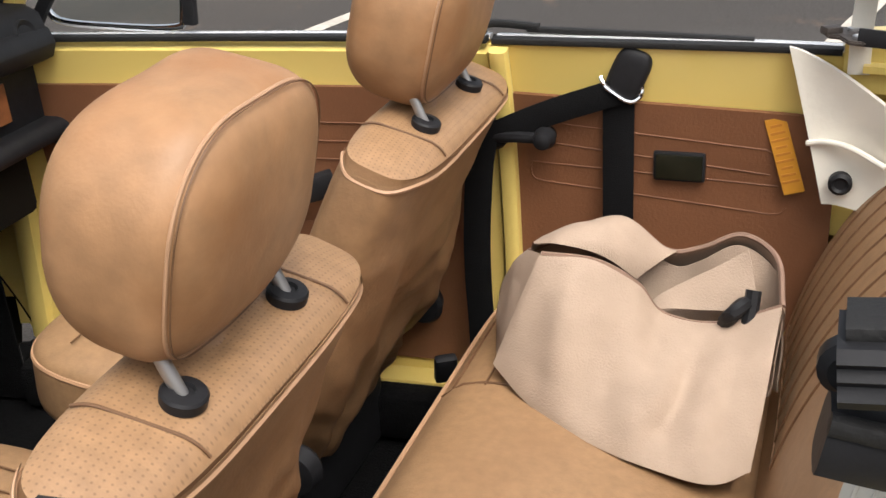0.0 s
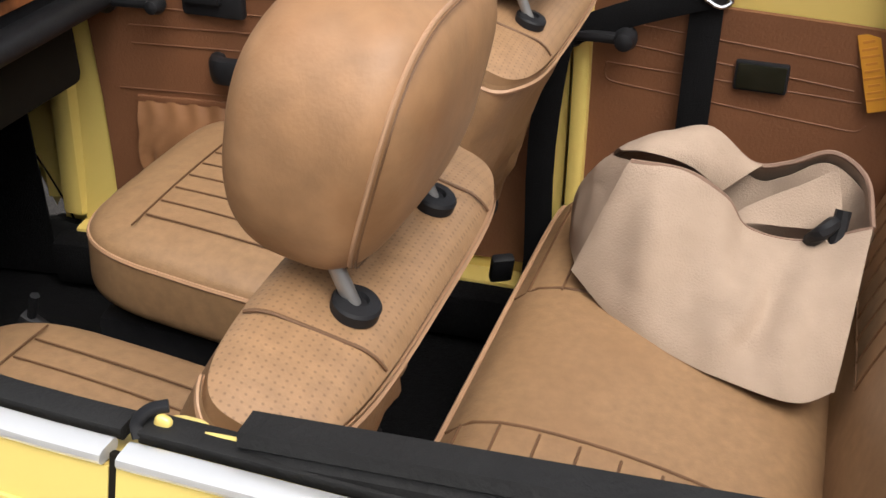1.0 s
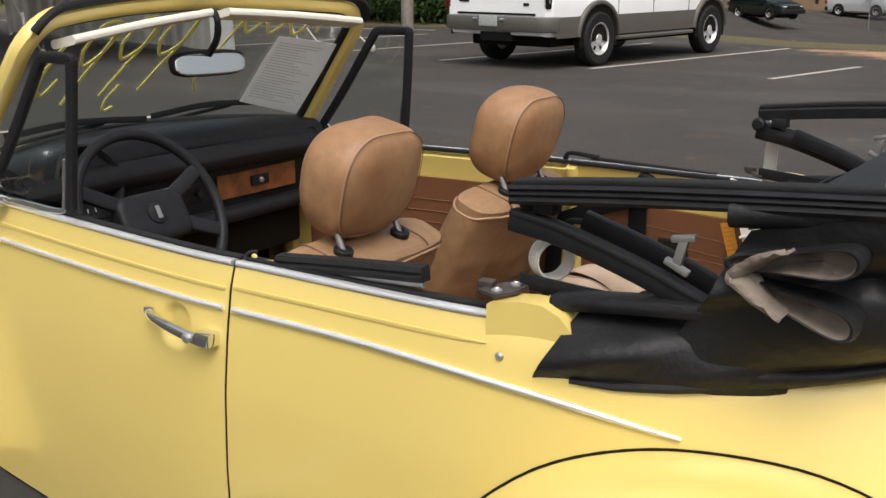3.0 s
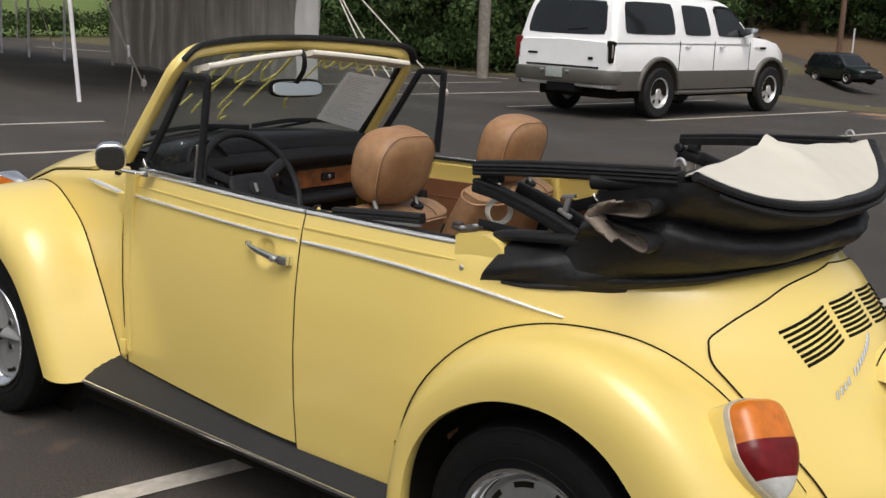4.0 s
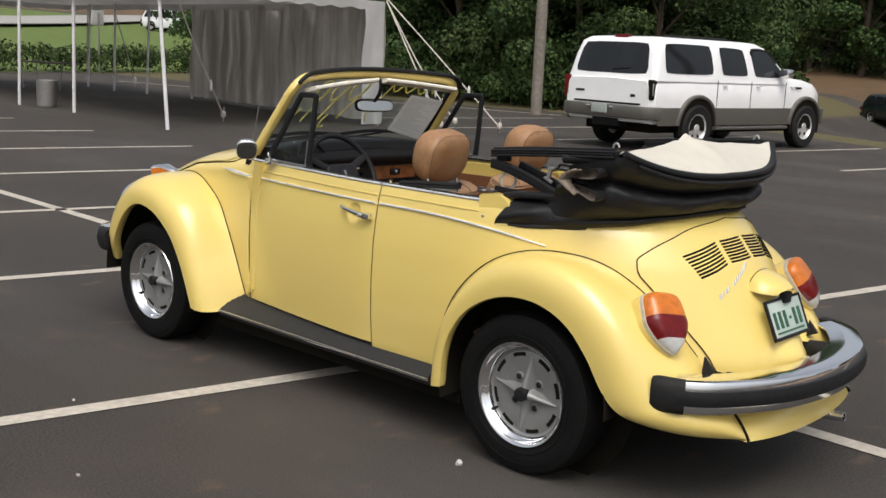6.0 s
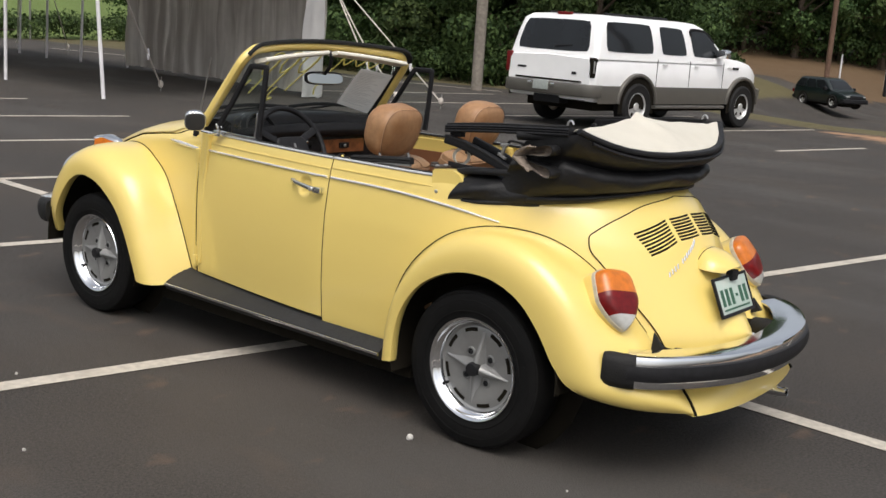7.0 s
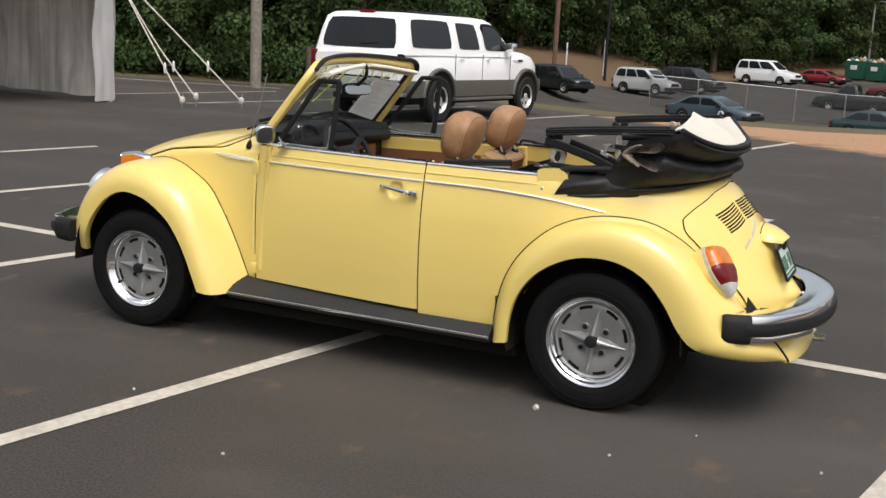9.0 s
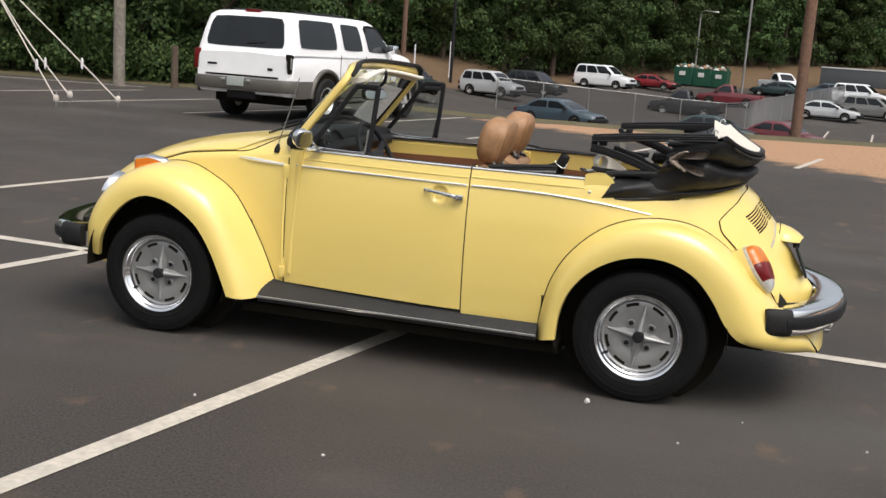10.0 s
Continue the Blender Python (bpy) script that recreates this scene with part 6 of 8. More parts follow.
# Side rails, lower arms, brackets.
RAIL = [(-0.02, -0.020), (0.02, -0.020), (0.024, -0.012), (0.020, -0.004), (0.024, 0.002), (0.020, 0.008), (0.024, 0.014), (0.018, 0.020), (-0.018, 0.020), (-0.022, 0.010)]
for s in (1, -1):
    bar("side_rail", smooth_path([(0.906, s * -0.545, 1.163), (1.1, s * -0.545, 1.182), (1.3, s * -0.542, 1.197), (1.455, s * -0.538, 1.207)], 12), [(a * s, b * 0.72) for a, b in RAIL], BLACK, roof, sharp=25)
    bar("upper_lip", smooth_path([(0.908, s * -0.54, 1.179), (1.1, s * -0.54, 1.199), (1.44, s * -0.533, 1.224)], 8), rect(0.032, 0.010, 0.3), RUBBER, roof)
    bar("rear_arm", smooth_path([(0.902, s * -0.545, 1.122), (0.99, s * -0.54, 1.106), (1.13, s * -0.535, 1.062), (1.255, s * -0.525, 1.008)], 14), rect(0.032, 0.036, 0.3), BLACK, roof, sharp=25)
    bar("arm_edge", smooth_path([(0.905, s * -0.558, 1.136), (0.99, s * -0.554, 1.120), (1.13, s * -0.549, 1.076), (1.245, s * -0.54, 1.026)], 14), rect(0.010, 0.010, 0.3), RUBBER, roof)
    lathe("rail_knob", [(0.011, -0.010), (0.015, -0.004), (0.015, 0.006), (0.010, 0.010)], pose(0.912, s * -0.515, 1.142, 90, 0, 0), BLACK, roof, n=18)
    bar("link_arm", smooth_path([(1.0, s * -0.50, 1.125), (1.12, s * -0.49, 1.085), (1.25, s * -0.48, 1.03)], 8), rect(0.02, 0.03, 0.25), BLACK, roof)
    bar("lower_arm", smooth_path([(0.912, s * -0.538, 1.026), (1.0, s * -0.532, 1.020), (1.14, s * -0.522, 1.012)], 8), rect(0.006, 0.024, 0.2), BLACK, roof)
    block("rail_bracket", (0.035, 0.03, 0.022), pose(0.955, s * -0.535, 1.146), BLACK, roof, bevel=0.004)
    bracket = block("lock_bracket", (0.014, 0.010, 0.05), pose(1.172, s * -0.545, 1.108, 0, 15, 0), DULL_STEEL, roof, bevel=0.003)
    block("bracket_foot", (0.04, 0.012, 0.010), pose(1.168, s * -0.545, 1.088, 0, 25, 0), DULL_STEEL, bracket, bevel=0.003)
    block("bracket_head", (0.036, 0.012, 0.010), pose(1.176, s * -0.545, 1.130, 0, -10, 0), DULL_STEEL, bracket, bevel=0.003)
    iron = bpy.data.materials.get("worn_black_iron") or surface("worn_black_iron", (0.075, 0.062, 0.054), 0.5, 0.4, vary=0.3, scale=60, bump=0.2)
    lay = pose(0.905, s * -0.572, 1.015, 0, 3, -12 * s)
    hinge = slab("hinge_plate", [(-0.022, -0.040), (0.018, -0.042), (0.026, 0.0), (0.020, 0.034), (0.004, 0.044), (-0.014, 0.036), (-0.020, 0.010), (-0.034, 0.004), (-0.036, -0.016), (-0.024, -0.020)], 0.006, lay @ Matrix.Diagonal((1, s, 1, 1)), iron, roof, "worn black hinge plate with bolts", bevel=0.002)
    block("hinge_lug", (0.026, 0.020, 0.012), lay @ pose(-0.026, s * -0.012, 0.008, 0, 0, 20), iron, hinge, bevel=0.004)
    for dx, dy in ((0.006, -0.024), (0.004, 0.020)):
        lathe("bolt", [(0.0085, 0), (0.0085, 0.003), (0.006, 0.0045), (0.0045, 0.003), (0.001, 0.003)], lay @ pose(dx, s * dy, 0.006), STEEL, hinge, n=16)
    # Bright hook at the rear end of the rail.
    tube("hook", smooth_path([(1.43, s * -0.53, 1.225), (1.435, s * -0.53, 1.243), (1.448, s * -0.53, 1.246), (1.456, s * -0.53, 1.234)], 8), 0.004, STEEL, roof)
# Rim of the pouch with the pale headlining lying over it.
rim = [rim_point(u) for u in np.linspace(-1, 1, 60)]
bar("pouch_rim", rim, rect(0.030, 0.022, 0.45), VINYL_TOP, roof, "black rim of the folded roof")
bar("rim_piping", [p + (0.014, 0, -0.022) for p in rim[2:-2]], circle(0.006, 8), VINYL_TOP, roof)
cover = []
for t in np.linspace(0, 1, 14):
    row = []
    for u in np.linspace(-0.985, 0.985, 60):
        a = np.array((1.415 + 0.03 * abs(u), 0.012 + 0.54 * u, 1.205 + 0.018 * (1 - u * u) + 0.022 * math.exp(-((u + 0.05) / 0.28) ** 2) + 0.018 * math.exp(-((u + 0.06) / 0.06) ** 2)))
        b = rim_point(u) + (-0.012, 0, 0.008)
        p = a + (b - a) * t
        p[2] += 0.014 * math.sin(math.pi * t) * (1 - u * u) + 0.004 * noise.noise(Vector((u * 6, t * 4, 2))) - 0.006 * math.exp(-((u - 0.5 * t + 0.15) / 0.03) ** 2) * (1 - t)
        row.append(p)
    cover.append(row)
sheet("pale_inner_cloth", cover, HEADLINING, roof, thick=0.004, label="white headlining cloth")
bar("rear_bow", [(1.40 + 0.03 * abs(u), 0.012 + 0.535 * u, 1.196 + 0.012 * (1 - u * u)) for u in np.linspace(-1, 1, 24)], rect(0.03, 0.02, 0.4), VINYL_TOP, roof)
deck = [[(1.26 + 0.12 * t, 0.53 * u, 1.150 + 0.035 * t) for u in np.linspace(-1, 1, 16)] for t in np.linspace(0, 1, 5)]
sheet("stack_top", deck, VINYL_TOP, roof, thick=0.004)
drop = [[(1.26 + 0.02 * math.sin(6 * u + 3 * t), 0.53 * u, 1.150 - 0.22 * t) for u in np.linspace(-1, 1, 30)] for t in np.linspace(0, 1, 8)]
sheet("stack_front", drop, VINYL_TOP, roof, thick=0.004)
# Cream strap loop on the left rail, and cream quarter trims.
AXIS, FLAT = np.array((0.80, -0.60, 0.0)), np.array((0.60, 0.80, 0.0))
turns = np.linspace(0, 2 * math.pi, 44, endpoint=False)
loop = [np.array((0.946, -0.502, 1.057)) + 0.030 * (math.cos(a) * FLAT + math.sin(a) * np.array((0, 0, 1.0))) for a in turns]
strap = thing("strap_loop", "cream vinyl strap loop hanging on the roof frame", "strap")
bar("loop", loop, rect(0.004, 0.036, 0.4), HEADLINING, strap, up=tuple(AXIS), closed=True)
for d in (-0.010, 0.0, 0.010):
    bar("stitch_rib", [p + AXIS * d + 0.0024 * (math.cos(a) * FLAT + math.sin(a) * np.array((0, 0, 1.0))) for p, a in zip(loop, turns)], circle(0.0013, 5), HEADLINING, strap, up=tuple(AXIS), closed=True)
for s in (1, -1):
    fan = []
    for u in np.linspace(0, 1, 12):
        row = []
        for t in np.linspace(0, 1, 14):
            x = 0.823 + 0.062 * t + 0.135 * u
            y = (0.604 if s < 0 else 0.572) - 0.045 * u**1.6 + 0.006 * math.sin(math.pi * t) * math.sin(math.pi * u)
            row.append((x, s * -y, 0.994 - 0.026 * (s > 0) - 0.066 * u**1.3 - (0.238 - 0.04 * u) * t))
        fan.append(row)
    sheet("quarter_trim", fan, CREAM, roof, thick=0.006 * s, label="cream vinyl trim beside the bench")
    if s < 0:
        bar("trim_fold", smooth_path([(0.857, 0.600, 0.850), (0.885, 0.590, 0.857), (0.92, 0.578, 0.853), (0.966, 0.556, 0.835)], 12), rect(0.010, 0.008, 0.45), CREAM, roof)
        lathe("trim_knob", [(0.017, -0.004), (0.017, 0.008), (0.012, 0.012), (0.008, 0.008), (0.001, 0.008)], pose(0.908, 0.585, 0.797, 90, 0, 0), BLACK, roof, n=18)
bar("front_strap", smooth_path([(0.918, 0.595, 0.958), (0.918, 0.597, 1.05), (0.93, 0.58, 1.14)], 6), rect(0.030, 0.006), CREAM, roof, up=(0, 1, 0))

# Loose window-frame seals standing on the left belt line, and the latch knob by the door.
seal = thing("window_seal_strip", "black rubber window channel along the belt line", "seal")
bar("channel", smooth_path([(0.44, -0.572, 0.990), (0.6, -0.575, 1.006), (0.758, -0.574, 1.018)], 8), [(-0.013, -0.012), (0.013, -0.012), (0.014, -0.004), (0.010, 0.0), (0.014, 0.005), (0.010, 0.013), (-0.010, 0.014), (-0.013, 0.004)], RUBBER, seal, sharp=25)
bar("steel_foot", [(0.55, -0.576, 0.988), (0.756, -0.576, 1.001)], rect(0.008, 0.010), STEEL, seal)
bar("latch_hook", smooth_path([(0.372, -0.588, 0.984), (0.369, -0.584, 0.992), (0.374, -0.577, 0.998), (0.384, -0.570, 0.999)], 12), rect(0.009, 0.006, 0.35), BLACK, seal)
pillow("latch_tongue", (0.012, 0.007, 0.013), pose(0.383, -0.577, 0.990, 0, 20, 0), YELLOW, seal, e=0.7, n=12)
bar("latch_strip", [(0.384, -0.577, 0.987), (0.44, -0.575, 0.989)], rect(0.004, 0.004, 0.3), YELLOW, seal)
far = thing("window_seal_strip", "black rubber window channel along the belt line", "seal")
bar("channel", smooth_path([(0.42, 0.655, 0.996), (0.6, 0.655, 0.992), (0.77, 0.65, 0.988)], 8), rect(0.014, 0.009, 0.3), RUBBER, far)
bar("channel_loop", smooth_path([(0.345, 0.645, 0.985), (0.36, 0.645, 1.006), (0.44, 0.652, 1.0)], 8), rect(0.014, 0.012, 0.3), RUBBER, far)
# ---- the car park and the land round it ----
def smoothstep(a, b, v):
    t = np.clip((v - a) / (b - a), 0, 1)
    return t * t * (3 - 2 * t)


def ground_z(x, y):
    """Level lot; past its far verge the land falls to a lower lot, with wooded banks beyond and a grass hill to the left."""
    low = float(np.interp(y, (40, 60, 75, 95, 110), (-2.7, -2.6, -2.2, -1.3, -0.4))) + 0.055 * min(16, max(0, -2 - x))
    brow = float(np.interp(x, (-13, -8, -5, 0, 2, 6), (23.5, 21.5, 19.8, 20.0, 21.0, 21.8)))
    z = low * float(smoothstep(brow, brow + 14, y)) * float(smoothstep(-24, -17, x))
    z += 0.17 * max(0, min(y, 190) - 106 - 0.2 * max(0, x))
    z += 0.075 * max(0, -max(x, -120) - 36 - 0.3 * max(0, y - 15)) if y < 60 else 0.075 * max(0, -max(x, -120) - 49.5)
    z += max(0, min(y, 120) - 60) * min(30, max(0, -19 - x)) * 0.004 + max(0, min(y, 120) - 68) * min(20, max(0, -20 - x)) * 0.007
    return z


def clay_mask(x, y):
    near = np.interp(x, (-8, -5, -2.1, 0.3, 2.2, 3.6, 6, 10), (19.5, 18.6, 16.8, 15.0, 13.6, 12.3, 10.0, 7.0))
    far = np.interp(x, (-8, -5, -2, 0, 2, 4.5, 10), (19.2, 18.4, 18.7, 18.5, 19.4, 20.3, 21.0))
    return float(smoothstep(-2.6, 2.6, y - near) * (1 - smoothstep(-0.4, 0.5, y - far)))


def verge_mask(x, y):
    far = np.interp(x, (-40, -22, -16, -12, -8, -5, -2, 0, 2, 4.5, 10, 40), (20, 19.5, 20.5, 21.2, 20.4, 18.7, 18.7, 18.5, 19.4, 20.3, 21.0, 21.0))
    deep = 2.8 if x > -13 else 5.0 if x > -20 else 40
    return float(smoothstep(-0.3, 0.4, y - far) * (1 - smoothstep(deep - 2, deep, y - far)))


def bank_mask(x, y):
    a = smoothstep(0, 1.5, (y - 60) - max(0, x + 20.5) * 3.6) if x < 5 else 0
    b = smoothstep(0, 2, y - 106 - 0.2 * max(0, x))
    return float(max(a * (x < -9) * (y > 50), b))


gx = np.concatenate([np.linspace(-900, -90, 12), np.arange(-80, -40, 2.5), np.arange(-40, -14, 1.2), np.arange(-14, 14, 0.4), np.arange(14, 60, 2.5), np.linspace(60, 900, 12)])
gy = np.concatenate([np.linspace(-900, -40, 10), np.arange(-30, 9, 2.5), np.arange(9, 27, 0.4), np.arange(27, 60, 1.2), np.arange(60, 135, 2.5), np.linspace(135, 900, 12)])
ASPHALT = surface("asphalt", (0.038, 0.0325, 0.028), 0.82, vary=0.75, scale=85, bump=0.8, bump_scale=130, stain=0.8, stain_scale=0.45, stain_color=(0.061, 0.0495, 0.039))


def ground_material():
    m = ASPHALT
    n, ln = m.node_tree.nodes, m.node_tree.links
    b = n["Principled BSDF"]
    out = b.inputs["Base Color"].links[0].from_socket
    tc = n.new("ShaderNodeTexCoord")
    # Dried mud smears, pale dust and scattered grit.
    for scale, detail, lo, hi, most, colour, stretch in ((1.1, 9, 0.60, 0.74, 0.55, (0.095, 0.066, 0.045), (1, 1.6, 1)), (0.5, 7, 0.50, 0.72, 0.6, (0.078, 0.073, 0.067), (0.5, 1.4, 1)), (3.2, 8, 0.63, 0.74, 0.7, (0.13, 0.085, 0.055), (1.5, 0.8, 1)), (46, 2, 0.74, 0.80, 0.7, (0.17, 0.155, 0.135), (1, 1, 1))):
        place = n.new("ShaderNodeMapping")
        place.inputs["Scale"].default_value, place.inputs["Location"].default_value = stretch, (scale * 3.7, scale, 0)
        ln.new(tc.outputs["Object"], place.inputs["Vector"])
        ns = n.new("ShaderNodeTexNoise")
        ns.inputs["Scale"].default_value, ns.inputs["Detail"].default_value = scale, detail
        ln.new(place.outputs[0], ns.inputs["Vector"])
        rng = n.new("ShaderNodeMapRange")
        rng.inputs["From Min"].default_value, rng.inputs["From Max"].default_value, rng.inputs["To Max"].default_value = lo, hi, most
        ln.new(ns.outputs["Fac"], rng.inputs["Value"])
        mix = n.new("ShaderNodeMix")
        mix.data_type = "RGBA"
        mix.inputs["B"].default_value = (*colour, 1)
        ln.new(rng.outputs[0], mix.inputs["Factor"])
        ln.new(out, mix.inputs["A"])
        out = mix.outputs["Result"]
    for name, dark, light, sc in (("clay", (0.12, 0.055, 0.024), (0.60, 0.36, 0.205), 1.6), ("verge", (0.06, 0.052, 0.02), (0.135, 0.11, 0.045), 4), ("bank", (0.075, 0.042, 0.02), (0.15, 0.095, 0.045), 1.2), ("lawn", (0.075, 0.12, 0.02), (0.13, 0.18, 0.035), 0.6)):
        at = n.new("ShaderNodeAttribute")
        at.attribute_name = name
        ns = n.new("ShaderNodeTexNoise")
        ns.inputs["Scale"].default_value, ns.inputs["Detail"].default_value = sc, 8
        ns.inputs["Roughness"].default_value = 0.65
        ln.new(tc.outputs["Object"], ns.inputs["Vector"])
        col = n.new("ShaderNodeMix")
        col.data_type = "RGBA"
        col.inputs["A"].default_value, col.inputs["B"].default_value = (*dark, 1), (*light, 1)
        fine = n.new("ShaderNodeTexNoise")
        fine.inputs["Scale"].default_value, fine.inputs["Detail"].default_value = sc * 9, 6
        ln.new(tc.outputs["Object"], fine.inputs["Vector"])
        ln.new(fine.outputs["Fac"], col.inputs["Factor"])
        add = n.new("ShaderNodeMath")
        ln.new(at.outputs["Fac"], add.inputs[0])
        ln.new(ns.outputs["Fac"], add.inputs[1])
        rng = n.new("ShaderNodeMapRange")
        rng.inputs["From Min"].default_value, rng.inputs["From Max"].default_value = 0.86, 1.14
        ln.new(add.outputs[0], rng.inputs["Value"])
        mix = n.new("ShaderNodeMix")
        mix.data_type = "RGBA"
        ln.new(rng.outputs[0], mix.inputs["Factor"])
        ln.new(out, mix.inputs["A"])
        ln.new(col.outputs["Result"], mix.inputs["B"])
        out = mix.outputs["Result"]
    ln.new(out, b.inputs["Base Color"])


ground_material()
ground = sheet("ground", [[(x, y, ground_z(x, y)) for y in gy] for x in gx], ASPHALT)
tagged(ground, "worn grey-brown asphalt lot with red clay and grass verges", "ground", kind="structure")
masks = {"clay": clay_mask, "verge": verge_mask, "bank": bank_mask, "lawn": lambda x, y: float(smoothstep(-0.5, 0.5, -x - 36 - 0.3 * max(0, y - 15))) if y < 60 else 0.0}
for name, fn in masks.items():
    at = ground.data.attributes.new(name, "FLOAT", "POINT")
    at.data.foreach_set("value", [fn(v.co.x, v.co.y) for v in ground.data.vertices])

LINE = surface("worn_line_paint", (0.46, 0.42, 0.36), 0.8, vary=0.16, scale=30, stain=0.55, stain_scale=5, stain_color=(0.27, 0.24, 0.205))


def painted_line(a, b, width=0.10):
    a, b = np.array(a, float), np.array(b, float)
    n = max(2, int(np.linalg.norm(b - a) / 0.5))
    d = (b - a) / np.linalg.norm(b - a)
    side = np.array([-d[1], d[0]]) * width / 2
    rows = []
    for i in range(n + 1):
        p = a + (b - a) * i / n
        w = 1 + 0.06 * noise.noise(Vector((p[0] * 3, p[1] * 3, 1)))
        rows.append([(*(p - side * w), ground_z(*p) + 0.004), (*(p + side * w), ground_z(*p) + 0.004)])
    ob = sheet("painted_line", rows, LINE, thick=0.0015)
    return tagged(ob, "worn off-white painted parking bay line", "road marking", group="parking bay lines", kind="structure")


for k in range(-6, 4):
    x0 = -0.09 + 2.72 * k
    painted_line((x0 - 0.2165 * 4.2, -4.2), (x0 + 0.2165 * 5.5, 5.5))
painted_line((-18, 1.72), (8, 0.29))
for k in range(-5, 4):
    x0 = -0.36 + 2.72 * k
    far = 15.2 if k > -2 else 18.3
    painted_line((x0, 12.7), (x0 + 0.21 * (far - 12.7), far))
painted_line((-30, 16.5), (-13.5, 19.6), 0.14)
for k in range(6):
    painted_line((-15.5 + 2.9 * k, 44.0), (-14.4 + 2.9 * k, 50.0), 0.12)
for k in range(8):
    painted_line((6.0 + 2.8 * k, 66.0), (6.6 + 2.8 * k, 71.5), 0.12)
# Pebble and scraps lying on the asphalt.
STONE = surface("pale_stone", (0.5, 0.48, 0.45), 0.8)
for x, y, r in ((1.024, -0.80, 0.014), (1.45, -1.15, 0.006), (-0.55, -1.5, 0.006), (0.2, -1.9, 0.007), (2.2, -0.9, 0.006), (0.7, -2.4, 0.006), (1.7, -0.75, 0.005)):
    bm = bmesh.new()
    bmesh.ops.create_icosphere(bm, subdivisions=2, radius=r)
    for v in bm.verts:
        v.co *= 1 + 0.35 * noise.noise(v.co * 90 + Vector((x, y, 0)))
    bmesh.ops.translate(bm, vec=(x, y, r * 0.75), verts=bm.verts)
    tagged(part("pebble", bm, STONE), "small pale pebble lying on the asphalt", "pebble", group="pebbles")
# ---- other vehicles ----
GLASS_DARK = surface("dark_tinted_window", (0.012, 0.014, 0.016), 0.06, vary=0.2, scale=2, spec=0.4)
WHEEL_GREY = surface("alloy_grey", (0.62, 0.62, 0.61), 0.35, 0.45, vary=0.1, scale=20)


def ring_plan(x0, x1, w, r, z, n=6):
    pts = []
    for cx, cy, a0 in ((x1 - r, w - r, 0), (x0 + r, w - r, 90), (x0 + r, -w + r, 180), (x1 - r, -w + r, 270)):
        pts += [(cx + r * math.cos(radians(a0 + 90 * k / n)), cy + r * math.sin(radians(a0 + 90 * k / n)), z) for k in range(n + 1)]
    return pts


